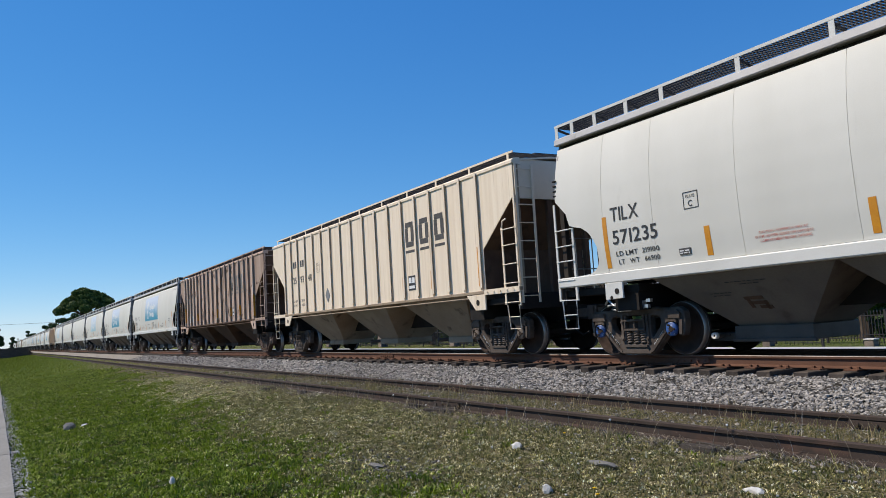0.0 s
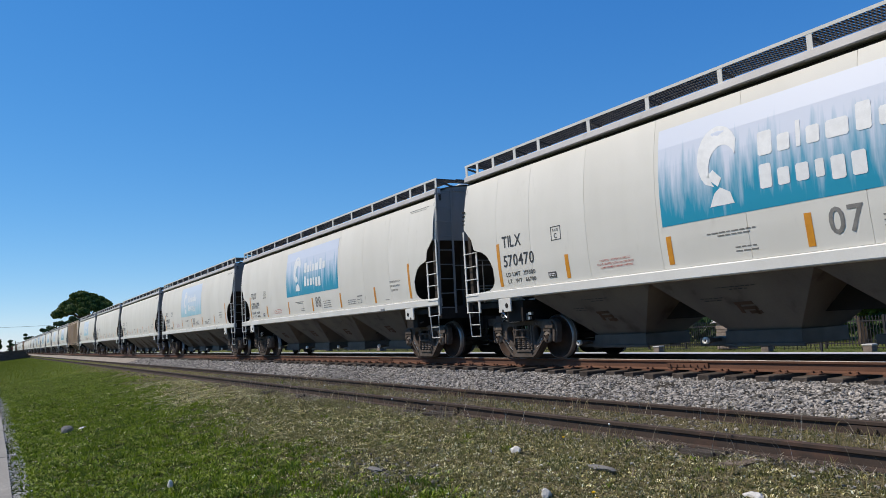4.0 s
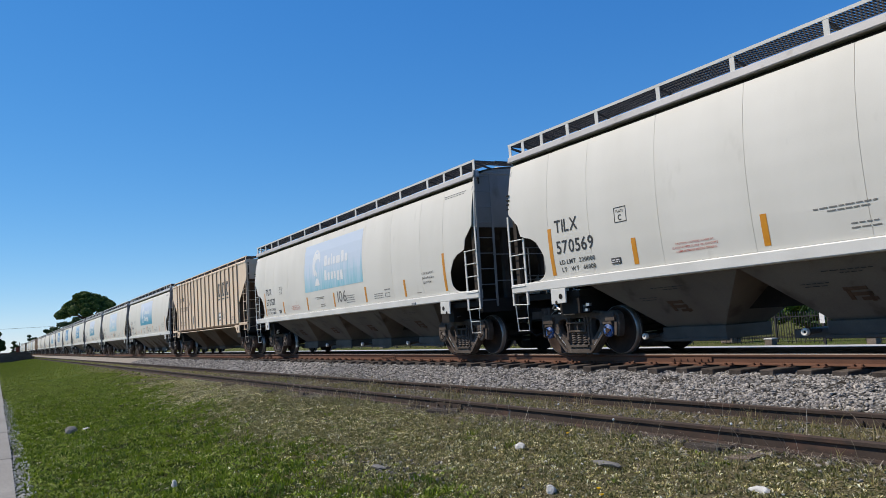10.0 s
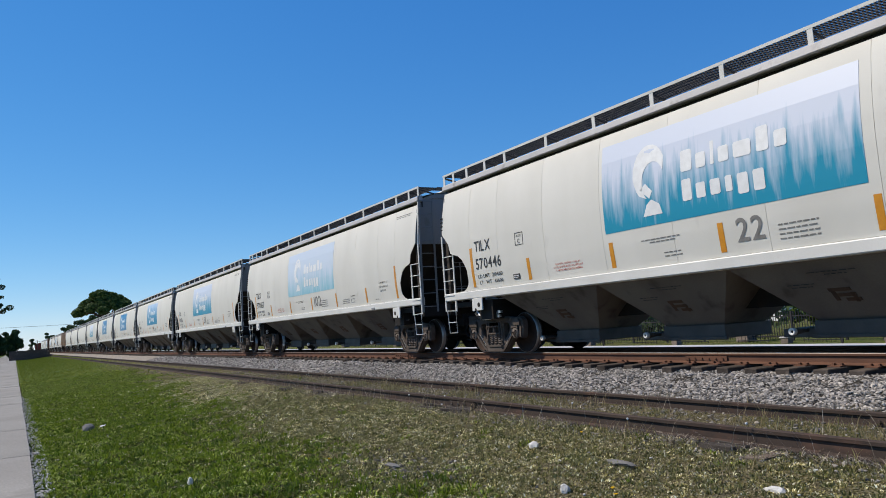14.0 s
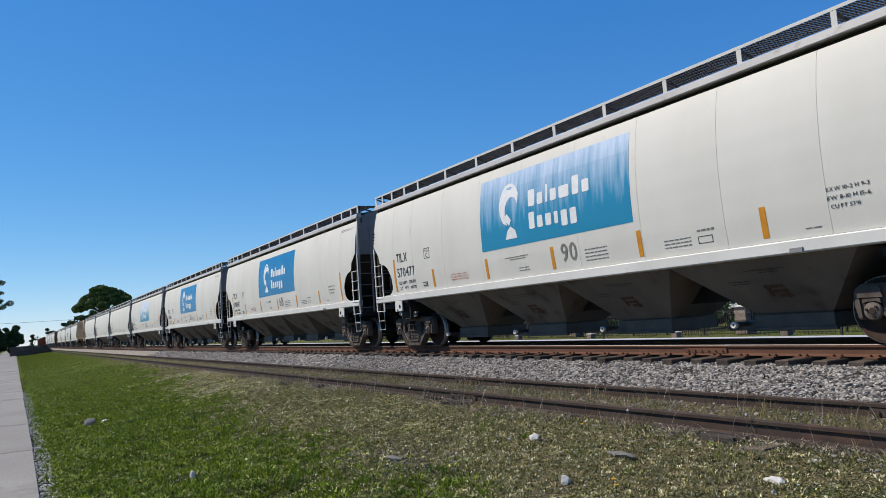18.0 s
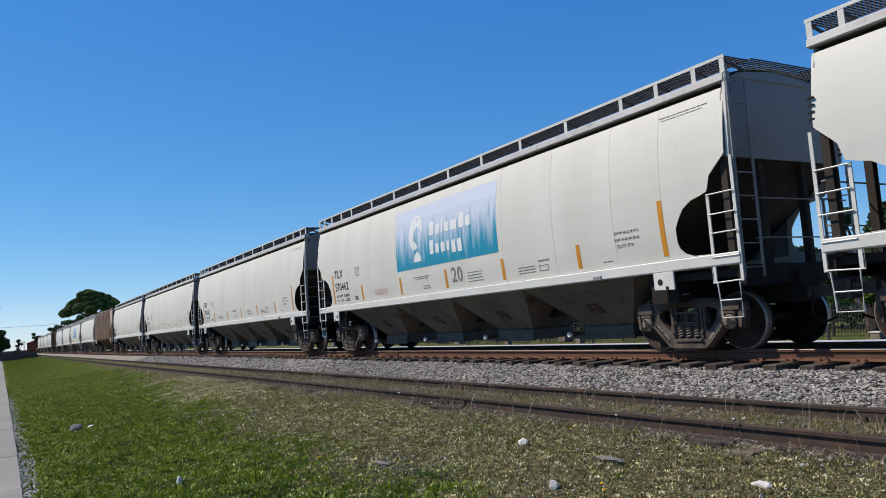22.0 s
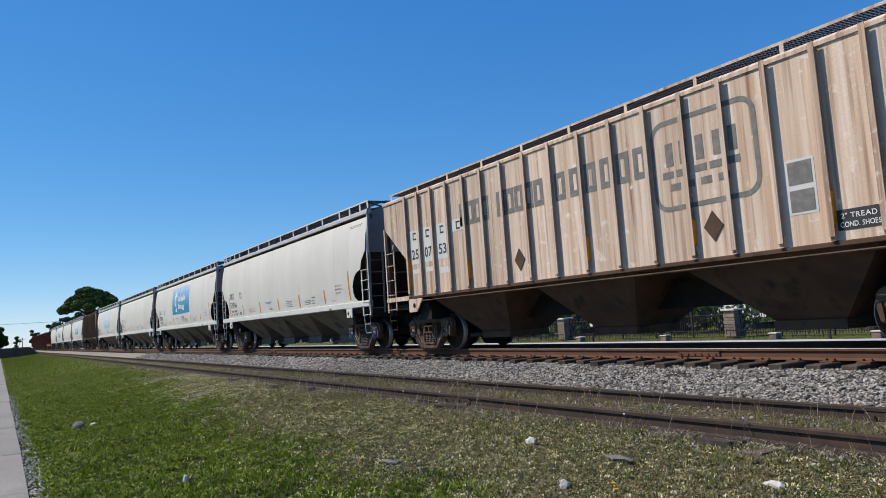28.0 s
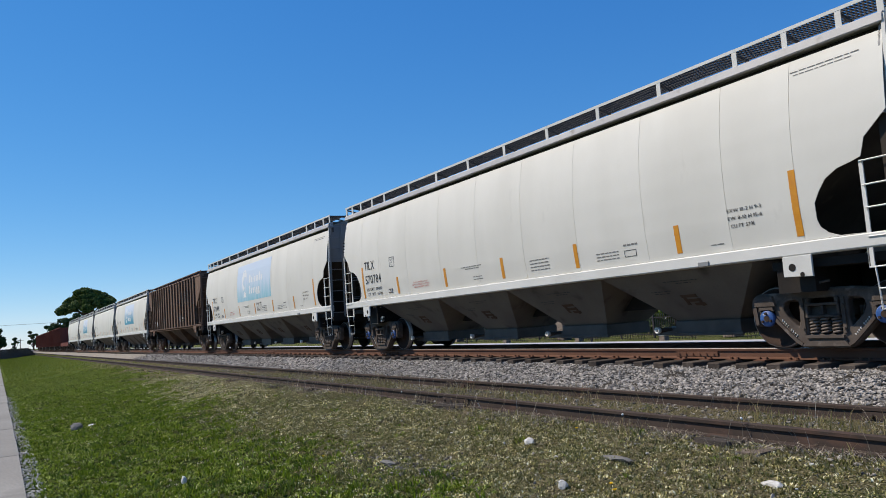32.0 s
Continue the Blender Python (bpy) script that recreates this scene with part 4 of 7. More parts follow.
    return mesh_of("stencil_bars", bm, "white_ink")


def spring_mesh():
    bm = bmesh.new()
    r, n = 0.064, 36
    tube(bm, [(r * math.cos(k * 0.9), r * math.sin(k * 0.9), 0.215 + 0.235 * k / n) for k in range(n + 1)], 0.017, 5)
    return mesh_of("spring", bm, "spring_steel", smooth=True)


def add_truck(car, x, cap, cast):
    """A four-wheeled truck under the car, its parts in the car's own space."""
    def bolster():
        bm = bmesh.new()
        box(bm, -0.23, 0.23, -1.02, 1.02, 0.46, 0.66)
        box(bm, -0.2, 0.2, -0.5, 0.5, 0.40, 0.80)
        for q in (-1, 1):
            box(bm, -0.255, 0.255, q * 1.06 - 0.06, q * 1.06 + 0.06, 0.455, 0.495)
            box(bm, -0.255, 0.255, q * 1.06 - 0.06, q * 1.06 + 0.06, 0.625, 0.665)
            for x in (-0.235, 0.0, 0.235):
                box(bm, x - 0.02, x + 0.02, q * 1.06 - 0.05, q * 1.06 + 0.05, 0.495, 0.625)
            box(bm, -0.25, -0.20, q * 1.07 - 0.04, q * 1.07 + 0.04, 0.665, 0.74)
            box(bm, 0.20, 0.25, q * 1.07 - 0.04, q * 1.07 + 0.04, 0.665, 0.74)
        box(bm, -0.60, -0.25, -0.98, -0.90, 0.70, 0.76)
        box(bm, 0.25, 0.60, -0.98, -0.90, 0.70, 0.76)
        for s in (-1, 1):
            box(bm, s * 0.42 - 0.04, s * 0.42 + 0.04, -0.95, 0.95, 0.28, 0.36)
            for q in (-1, 1):
                box(bm, s * 0.405 - 0.03, s * 0.405 + 0.05, q * 0.75 - 0.06, q * 0.75 + 0.06, 0.24, 0.60)
        return mesh_of("bolster", bm, cast, bevel=0.008)
    truck = part("truck", shared("bolster" + cast, bolster), "", car, "cast steel truck bolster with brake beams")
    truck.matrix_basis = pose(x, 0, 0)
    frame_me = shared("side_frame" + cast, lambda: side_frame_mesh(cast))
    for turn in (0, 180):
        s = part("side_frame", frame_me, "", truck)
        s.matrix_basis = pose(0, 0, 0, 0, 0, turn)
        if turn == 0:
            tagged(part("stencil_bars", shared("stencil", stencil_mesh), "", s), kind="stuff")
        for dx in (-0.17, 0.0, 0.17) if turn == 0 else ():
            c = part("spring", shared("spring", spring_mesh), "", truck)
            c.matrix_basis = pose(dx, -1.03, 0)
    for dx in (-0.889, 0.889):
        w = part("wheelset", shared("wheelset" + cap, lambda: wheelset_mesh("wheelset", cap)), "", truck, "rusty steel wheelset with worn bright treads")
        w.matrix_basis = pose(dx, 0, RADIUS)
        WHEELS.append(w)
    return truck


WHEELS = []
RADIUS = 0.47


def ladder(car, name, material, stiles, rungs, width=0.055, depth=0.02):
    """stiles: pairs of points; rungs: pairs of points, parts of their own."""
    bm = bmesh.new()
    for a, z in stiles:
        bar(bm, a, z, depth if abs(a[0] - z[0]) < 1e-6 and name == "end_ladder" else width, width if name == "end_ladder" else depth, up=(0, 1, 0))
    lad = part(name, bm, material, car)
    for a, z in rungs:
        bm = bmesh.new()
        tube(bm, [a, z], 0.0125, 6)
        part("rung", bm, material, lad)
    return lad


def coupler_mesh():
    bm = bmesh.new()
    box(bm, 0, 0.55, -0.09, 0.09, 0.76, 0.94)
    slab(bm, [(0.50, 0.70), (0.62, 0.70), (0.70, 0.74), (0.70, 0.98), (0.62, 1.0), (0.50, 1.0)], -0.15, 0.13)
    turned(bm, [(-0.05, 0.02), (0.05, 0.02)], 8, (0.45, 0, 0.9))
    return mesh_of("coupler", bm, "cast_steel", bevel=0.012)


def grating_mesh(name, x0, x1, y0, y1, z, step=0.06, cross=5):
    """An open steel walkway: bearing bars across, a few long bars, and a rim."""
    bm = bmesh.new()
    n = int((x1 - x0) / step)
    for k in range(n + 1):
        x = x0 + (x1 - x0) * k / n
        box(bm, x - 0.0045, x + 0.0045, y0, y1, z - 0.022, z)
    for k in range(cross + 1):
        y = y0 + (y1 - y0) * k / cross
        w = 0.010 if k in (0, cross) else 0.004
        box(bm, x0, x1, y - w, y + w, z - 0.024, z + 0.002)
    return mesh_of(name, bm, "grating")


POSTS = [8.9, 8.32, 7.48, 6.6, 5.0, 3.42, 1.84, 0.26, -1.3, -2.88, -4.44, -6.03, -6.9, -7.75, -8.42, -8.9]
SEAMS = [-8.9, -7.53, -6.3, -4.53, -2.7, -0.93, 0.93, 2.7, 4.53, 6.3, 7.53, 8.9]


def curved_panel(x0, x1):
    """One sheet of the bulging side, cut out at the car's ends."""
    bm = bmesh.new()
    zs = sorted({*np.linspace(1.56, 4.165, 22).round(3), *[p[0] for p in CUT if 1.56 < p[0] < 4.165]})
    g = 0.003
    rows = []
    for z in zs:
        lim = cut_at(z)
        a, b = max(x0 + g, -lim), min(x1 - g, lim)
        if b - a < 0.004:
            continue
        rows.append((z, a, b))
    for lift in (0.0, -0.012):
        ring = [[bm.verts.new((x, -(side_half(z) + lift), z)) for x in np.linspace(a, b, 4)] for z, a, b in rows]
        for i in range(len(ring) - 1):
            for k in range(3):
                f = bm.faces.new((ring[i][k], ring[i][k + 1], ring[i + 1][k + 1], ring[i + 1][k]))
                f.smooth = True
        if lift == 0.0:
            outer = ring
    for i in range(len(ring) - 1):
        for k in (0, 3):
            bm.faces.new([bm.verts.new(v.co) for v in (outer[i][k], outer[i + 1][k], ring[i + 1][k], ring[i][k])])
    return bm


def hopper_bay(x0, x1, w_top, z_top, z_bot, b0, b1, w_bot):
    """A funnel: wide under the sill, narrow at the outlet."""
    bm = bmesh.new()
    t = [(x0, -w_top, z_top), (x1, -w_top, z_top), (x1, w_top, z_top), (x0, w_top, z_top)]
    b = [(b0, -w_bot, z_bot), (b1, -w_bot, z_bot), (b1, w_bot, z_bot), (b0, w_bot, z_bot)]
    quad_solid(bm, b, t)
    return bm


def pad_mesh(outline, s, y, holes, mat):
    """A bolted plate with dark lifting holes."""
    bm = bmesh.new()
    slab(bm, [(s * x, z) for x, z in outline], y, y + 0.035)
    bmesh.ops.bevel(bm, geom=bm.edges[:], offset=0.006, segments=1, affect="EDGES")
    for x, z, r in holes:
        turned(bm, [(y - 0.006, r), (y + 0.02, r)], 16, (s * x, 0, z), [1])
    return mesh_of("jacking_pad", bm, mat, "black_frame")


def grey_hopper():
    """The long covered hopper car with bulging grey sides, built once round its own middle."""
    car = thing("hopper_car", "long pale grey covered hopper car with bulging smooth sides", "freight car", "cars of the train")
    # sides
    for a, b in zip(SEAMS[:-1], SEAMS[1:]):
        both("side_panel", curved_panel(a, b), "grey_paint", car)
    bm = bmesh.new()
    zs = np.linspace(1.5, 4.13, 12)
    rows = [[bm.verts.new((s * min(7.7, cut_at(max(z, 1.56)) - 0.08) if z > 1.56 else s * 7.7, -(side_half(z) - 0.03), z)) for s in (-1, 1)] for z in zs]
    for i in range(len(rows) - 1):
        bm.faces.new((rows[i][0], rows[i][1], rows[i + 1][1], rows[i + 1][0]))
    both("inner_wall", bm, "end_grey", car)
    bm = bmesh.new()
    slabs = [(-1.47, 1.355), (-1.515, 1.365), (-1.525, 1.38), (-1.525, 1.535), (-1.515, 1.55), (-1.475, 1.556)]
    a = [bm.verts.new((-7.75, y, z)) for y, z in slabs] + [bm.verts.new((-7.75, -1.40, 1.556)), bm.verts.new((-7.75, -1.40, 1.355))]
    b = [bm.verts.new((8.98, v.co.y, v.co.z)) for v in a]
    for v in a:
        v.co.x = -8.98
    bm.faces.new(a), bm.faces.new(b[::-1])
    for i in range(len(a)):
        bm.faces.new((a[i], b[i], b[(i + 1) % len(a)], a[(i + 1) % len(a)]))
    both("side_sill", bm, "white_paint", car, "white painted steel side sill")
    bm = bmesh.new()
    slab_yz = [(-1.28, 4.25), (-1.41, 4.25), (-1.425, 4.265), (-1.405, 4.37), (-1.37, 4.40), (-1.24, 4.43), (-1.24, 4.25)]
    a = [bm.verts.new((-8.93, y, z)) for y, z in slab_yz]
    b = [bm.verts.new((8.93, y, z)) for y, z in slab_yz]
    bm.faces.new(a), bm.faces.new(b[::-1])
    for i in range(len(a)):
        bm.faces.new((a[i], b[i], b[(i + 1) % len(a)], a[(i + 1) % len(a)]))
    # Back of the eave recess, painted near-black for the shade in it.
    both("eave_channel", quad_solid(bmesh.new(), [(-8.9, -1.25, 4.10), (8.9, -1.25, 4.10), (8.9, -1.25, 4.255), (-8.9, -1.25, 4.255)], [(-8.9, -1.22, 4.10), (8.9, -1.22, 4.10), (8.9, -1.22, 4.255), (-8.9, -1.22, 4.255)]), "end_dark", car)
    both("roof_chord", bm, "chord_paint", car, "pale grey rolled steel chord along the eave")
    bm = bmesh.new()
    prof = [(-1.25, 4.40), (-0.9, 4.49), (-0.45, 4.55), (0, 4.57), (0.45, 4.55), (0.9, 4.49), (1.25, 4.40)]
    for x0, x1 in ((-8.9, 8.9),):
        a = [bm.verts.new((x0, y, z)) for y, z in prof]
        b = [bm.verts.new((x1, y, z)) for y, z in prof]
        for i in range(len(a) - 1):
            bm.faces.new((a[i], b[i], b[i + 1], a[i + 1]))
        c = [bm.verts.new((x, y, 4.36)) for x, y in ((x0, -1.25), (x1, -1.25), (x1, 1.25), (x0, 1.25))]
        bm.faces.new(c)
    part("roof", bm, "grey_paint", car)
    bm = bmesh.new()
    box(bm, -8.3, 8.3, -0.26, 0.26, 4.56, 4.70)
    part("hatch_cover", bm, "grey_paint", car, bevel=0.03)
    # walkways on the roof
    board = shared("running_board", lambda: grating_mesh("running_board", -8.95, 8.95, -1.35, -0.78, 4.655))
    both("running_board", board, "", car)
    bm = bmesh.new()
    bar(bm, (-8.96, -1.355, 4.655), (8.96, -1.355, 4.655), 0.012, 0.05)
    both("board_rim", bm, "white_paint", car)
    endb = shared("end_board", lambda: grating_mesh("end_board", 8.62, 9.02, -0.78, 0.78, 4.655, 0.06, 8))
    both("end_board", endb, "", car)

    def post_mesh():
        bm = bmesh.new()
        box(bm, -0.045, 0.045, -1.358, -1.346, 4.375, 4.66)
        box(bm, -0.045, -0.033, -1.35, -1.30, 4.375, 4.66)
        return mesh_of("post", bm, "white_paint")

    bm = bmesh.new()
    for x in POSTS:
        bar(bm, (x, -1.345, 4.60), (x, -0.85, 4.48), 0.04, 0.035, up=(1, 0, 0))
    for o in both("bracing", bm, "grating", car):
        tagged(o, kind="stuff")
    for x in POSTS:
        part("post", shared("post", post_mesh), "", car).location.x = x
    bm = bmesh.new()
    for x in POSTS:
        box(bm, x - 0.045, x + 0.045, 1.346, 1.358, 4.375, 4.66)
    tagged(part("far_posts", bm, "white_paint", car), kind="stuff")
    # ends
    # End sheet in darker grey than the sides: its shaded facing is painted in.
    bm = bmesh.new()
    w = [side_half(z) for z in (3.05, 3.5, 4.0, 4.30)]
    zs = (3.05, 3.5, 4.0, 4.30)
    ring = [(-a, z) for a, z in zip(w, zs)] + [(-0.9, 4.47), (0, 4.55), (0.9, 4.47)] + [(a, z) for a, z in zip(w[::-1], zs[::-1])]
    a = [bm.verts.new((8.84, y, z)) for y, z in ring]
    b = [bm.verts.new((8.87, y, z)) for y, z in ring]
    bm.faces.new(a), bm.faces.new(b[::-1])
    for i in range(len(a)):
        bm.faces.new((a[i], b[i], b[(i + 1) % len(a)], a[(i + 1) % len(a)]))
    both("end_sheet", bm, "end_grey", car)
    # Slope sheet and end posts carry the recess shade in their dark colour.
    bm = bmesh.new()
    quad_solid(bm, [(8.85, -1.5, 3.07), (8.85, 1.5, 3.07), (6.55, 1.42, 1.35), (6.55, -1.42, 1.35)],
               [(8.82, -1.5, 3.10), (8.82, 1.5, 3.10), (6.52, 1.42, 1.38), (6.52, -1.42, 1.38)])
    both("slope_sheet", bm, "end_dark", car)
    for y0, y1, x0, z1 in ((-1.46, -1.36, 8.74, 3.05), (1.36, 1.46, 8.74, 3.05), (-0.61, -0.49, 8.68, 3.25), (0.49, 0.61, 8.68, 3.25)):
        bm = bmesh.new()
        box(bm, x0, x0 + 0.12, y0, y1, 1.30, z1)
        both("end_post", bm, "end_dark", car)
    bm = bmesh.new()
    box(bm, 6.9, 8.98, -1.40, 1.40, 1.18, 1.30)
    box(bm, 8.86, 9.0, -1.45, 1.45, 1.02, 1.34)
    box(bm, 6.95, 7.55, -1.38, 1.38, 0.84, 1.20)
    both("end_platform", bm, "black_frame", car)
    bm = bmesh.new()
    box(bm, -9.05, 9.05, -0.26, 0.26, 0.72, 1.22)
    part("centre_sill", bm, "black_frame", car)
    for s in (1, -1):
        o = part("coupler", shared("coupler", coupler_mesh), "", car)
        o.matrix_basis = pose(s * 9.0, 0, 0, 0, 0, 0 if s > 0 else 180)
    # funnels, outlet gates and their shafts
    edges = [-6.58, -3.15, 0.0, 3.15, 6.58]
    for k, (a, b) in enumerate(zip(edges[:-1], edges[1:])):
        m = (a + b) / 2
        part("hopper_bay", hopper_bay(a + 0.01, b - 0.01, 1.405, 1.36, 0.47, m - 0.66, m + 0.66, 0.53), "shaded_under_grey", car)
        bm = bmesh.new()
        box(bm, m - 0.72, m + 0.72, -0.60, 0.60, 0.24, 0.475)
        box(bm, m - 0.76, m + 0.76, -0.62, -0.56, 0.21, 0.27)
        box(bm, m - 1.36, m - 0.72, -0.50, 0.50, 0.22, 0.36)
        part("outlet_gate", bm, "gate_steel", car, "grey-brown steel outlet gate", bevel=0.008)
        bm = bmesh.new()
        turned(bm, [(-0.86, 0.045), (-0.80, 0.062), (-0.76, 0.05), (-0.60, 0.03), (0.6, 0.03), (0.76, 0.05), (0.80, 0.062), (0.86, 0.045)], 10, (m - 0.92, 0, 0.33))
        part("gate_shaft", bm, "cast_steel", car)
        bm = bmesh.new()
        turned(bm, [(-0.80, 0.055), (-0.885, 0.058), (-0.89, 0.050), (-0.885, 0.026), (-0.865, 0.024), (-0.86, 0.004)], 14, (m - 0.92, 0, 0.33), [0, 0, 0, 0, 1])
        part("shaft_socket", mesh_of("shaft_socket", bm, "white_paint", "black_frame"), "", car, "round pale drive socket")
        # Dirt smudge on the funnel's face, built as thin raised bars.
        bm = bmesh.new()
        yy = lambda z: -(0.53 + (1.405 - 0.53) * (z - 0.47) / (1.36 - 0.47)) - 0.015
        for dx, z, w, h in ((0, 0.92, 0.34, 0.05), (0.05, 0.84, 0.30, 0.05), (0.12, 0.77, 0.22, 0.05), (-0.12, 0.84, 0.06, 0.16), (0.16, 0.80, 0.05, 0.14)):
            quad_solid(bm, [(m + dx - w / 2, yy(z - h / 2), z - h / 2), (m + dx + w / 2, yy(z - h / 2), z - h / 2), (m + dx + w / 2, yy(z + h / 2), z + h / 2), (m + dx - w / 2, yy(z + h / 2), z + h / 2)],
                       [(m + dx - w / 2, yy(z - h / 2) + 0.03, z - h / 2), (m + dx + w / 2, yy(z - h / 2) + 0.03, z - h / 2), (m + dx + w / 2, yy(z + h / 2) + 0.03, z + h / 2), (m + dx - w / 2, yy(z + h / 2) + 0.03, z + h / 2)])
        part("vibrator_bracket", bm, "brown_under", car)
        print_bars("small_print", [(m - 0.3, m + 0.45, 1.18, 0.012), (m - 0.05, m + 0.3, 1.14, 0.012), (m - 0.75, m - 0.3, 1.02, 0.012), (m - 0.7, m - 0.35, 0.98, 0.012)], "black_ink", car, lambda z: -yy(z) + 0.002, 0.004)
    # jacking pads
    for s in (1, -1):
        both("jacking_pad", pad_mesh([(7.17, 1.07), (7.63, 1.055), (7.63, 1.36), (7.17, 1.36)], s, -1.535, [(7.32, 1.20, 0.055), (7.47, 1.09, 0.035)], "white_paint"), "", car)
    bm = bmesh.new()
    box(bm, 5.63, 5.85, -1.545, -1.52, 1.36, 1.44)
    both("sensor_tag", bm, "end_grey", car, bevel=0.008)
    # trucks
    add_truck(car, 7.41, "black_cap", "cast_steel")
    add_truck(car, -7.41, "black_cap", "cast_steel")
    # ladders at the near corners and, turned round, at the far ones
    y = -1.50
    for s in (1, -1):
        st = [((s * 8.98, y, 1.10), (s * 8.98, y, 3.05)), ((s * 8.47, y, 1.10), (s * 8.47, y, 2.52))]
        ru = [((s * 8.47, y - 0.03, z), (s * 8.98, y - 0.03, z)) for z in (1.50, 1.88, 2.18, 2.50)]
        lad = ladder(car, "side_ladder", "white_paint", st, ru)
        twin_set(lad)
        bm = bmesh.new()
        tube(bm, [(s * 8.88, y, 1.40), (s * 8.42, y, 1.36), (s * 8.42, y, 1.10), (s * 8.98, y, 1.12)], 0.013)
        tube(bm, [(s * 8.50, y, 1.10), (s * 8.52, y + 0.02, 0.55), (s * 8.90, y + 0.02, 0.55), (s * 8.92, y, 1.10)], 0.014)
        tube(bm, [(s * 8.51, y + 0.01, 0.82), (s * 8.91, y + 0.01, 0.82)], 0.012)
        both("stirrup_step", bm, "white_paint", car)
    # End ladder and grab irons take the same shade-darkened grey.
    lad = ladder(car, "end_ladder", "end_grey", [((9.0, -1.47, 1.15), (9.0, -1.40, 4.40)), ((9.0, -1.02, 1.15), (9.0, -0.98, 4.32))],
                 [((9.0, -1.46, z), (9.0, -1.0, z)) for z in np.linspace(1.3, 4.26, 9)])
    twin_set(lad)
    for z in (1.75, 2.38):
        bm = bmesh.new()
        tube(bm, [(8.90, -0.98, z), (9.02, -0.98, z), (9.02, 1.30, z), (8.90, 1.30, z)], 0.013)
        both("grab_iron", bm, "end_grey", car)
    bm = bmesh.new()
    tube(bm, [(9.02, 0.98, 2.38), (9.02, 0.98, 1.2)], 0.013)
    tube(bm, [(9.02, 0.55, 2.38), (9.02, 0.55, 1.2)], 0.013)
    both("grab_iron", bm, "end_grey", car)
    bm = bmesh.new()
    bar(bm, (8.93, -1.455, 3.05), (8.93, -1.36, 4.36), 0.05, 0.07, up=(0, 1, 0))
    both("corner_post", bm, "white_paint", car)
    bm = bmesh.new()
    for z in (3.2, 3.3, 3.4, 3.5):
        box(bm, -8.95, -8.86, -1.53, -1.49, z, z + 0.03)
    for o in both("grab_lug", bm, "black_frame", car):
        tagged(o, kind="stuff")
    # brake gear on the end platform
    bm = bmesh.new()
    tube(bm, [(-8.30, -0.62 + 0.27 * math.cos(a), 1.95 + 0.27 * math.sin(a)) for a in np.linspace(0, math.tau, 20, endpoint=False)], 0.016, 6, True)
    for a in (0.5, 2.6, 4.7):
        tube(bm, [(-8.30, -0.62, 1.95), (-8.30, -0.62 + 0.27 * math.cos(a), 1.95 + 0.27 * math.sin(a))], 0.011)
    part("brake_wheel", bm, "bright_metal", car)
    bm = bmesh.new()
    turned(bm, [(-0.55, 0.10), (-0.5, 0.16), (0.2, 0.16), (0.25, 0.10)], 16, (-8.05, 0, 1.52))
    part("air_reservoir", bm, "black_frame", car, smooth=False)
    bm = bmesh.new()
    turned(bm, [(-0.45, 0.06), (-0.42, 0.13), (0.1, 0.13)], 14, (-7.62, 0, 1.02))
    box(bm, -7.72, -7.25, -0.40, -0.30, 0.92, 1.06)
    part("brake_cylinder", bm, "cast_steel", car)
    bm = bmesh.new()
    tube(bm, [(-7.9, -1.25, 0.95), (-7.55, -1.28, 0.98), (-7.2, -1.25, 0.90), (-6.9, -1.2, 0.92)], 0.02)
    tube(bm, [(-7.85, -1.2, 0.88), (-7.6, -1.25, 0.84), (-7.35, -1.2, 0.84)], 0.016)
    box(bm, -7.12, -6.92, -1.3, -1.24, 0.86, 1.0)
    tube(bm, [(-8.0, -1.22, 0.98), (-7.86, -1.27, 1.06), (-7.70, -1.27, 0.94), (-7.5, -1.27, 0.99)], 0.022)
    tube(bm, [(-7.3, -1.26, 1.05), (-7.1, -1.28, 0.96), (-6.75, -1.25, 1.02)], 0.014)
    for x, z in ((-7.42, 0.93), (-7.02, 1.03), (-6.86, 0.90), (-6.80, 1.0)):
        box(bm, x - 0.05, x + 0.05, -1.31, -1.25, z - 0.03, z + 0.03)
    part("brake_rigging", bm, "bright_metal", car)
    bm = bmesh.new()
    tube(bm, [(-7.55, -1.30, 1.36), (-7.5, -1.31, 1.16), (-7.3, -1.30, 1.02)], 0.012)
    part("release_rod", bm, "cast_steel", car)
    bm = bmesh.new()
    tube(bm, [(6.9, -1.28, 1.0), (7.3, -1.30, 0.93), (7.7, -1.28, 0.98)], 0.016)
    part("brake_pipe", bm, "cast_steel", car)
    bm = bmesh.new()
    tube(bm, [(9.3, -0.3, 0.85), (9.25, -0.32, 0.5), (9.45, -0.3, 0.38), (9.62, -0.25, 0.45)], 0.022)
    both("air_hose", bm, "black_frame", car)
    # reflectors
    for x in (-5.18, -2.5, 0.06, 2.62, 5.24):
        bm = bmesh.new()
        side_patch(bm, x - 0.055, x + 0.055, 1.63, 2.10, side_half, 0.004, 3)
        part("reflector", bm, "amber_tape", car)
    for x in (-7.50, 7.48):
        bm = bmesh.new()
        side_patch(bm, x - 0.055, x + 0.055, 1.63, 2.58, side_half, 0.004, 5)
        part("reflector", bm, "amber_tape", car)
    # markings that every car bears
    lettering("dimension_marks", [("EXW 10-2 H 9-3", 6.30, 2.14, 0.055, 0.62), ("EW 8-10 H 15-6", 6.30, 2.02, 0.055, 0.62), ("CU FT 5791", 6.34, 1.90, 0.055, 0.42)], "black_ink", car, side_half)
    lettering("reporting_mark", [("TILX", -7.32, 2.47, 0.25, 0.70)], "black_ink", car, side_half)
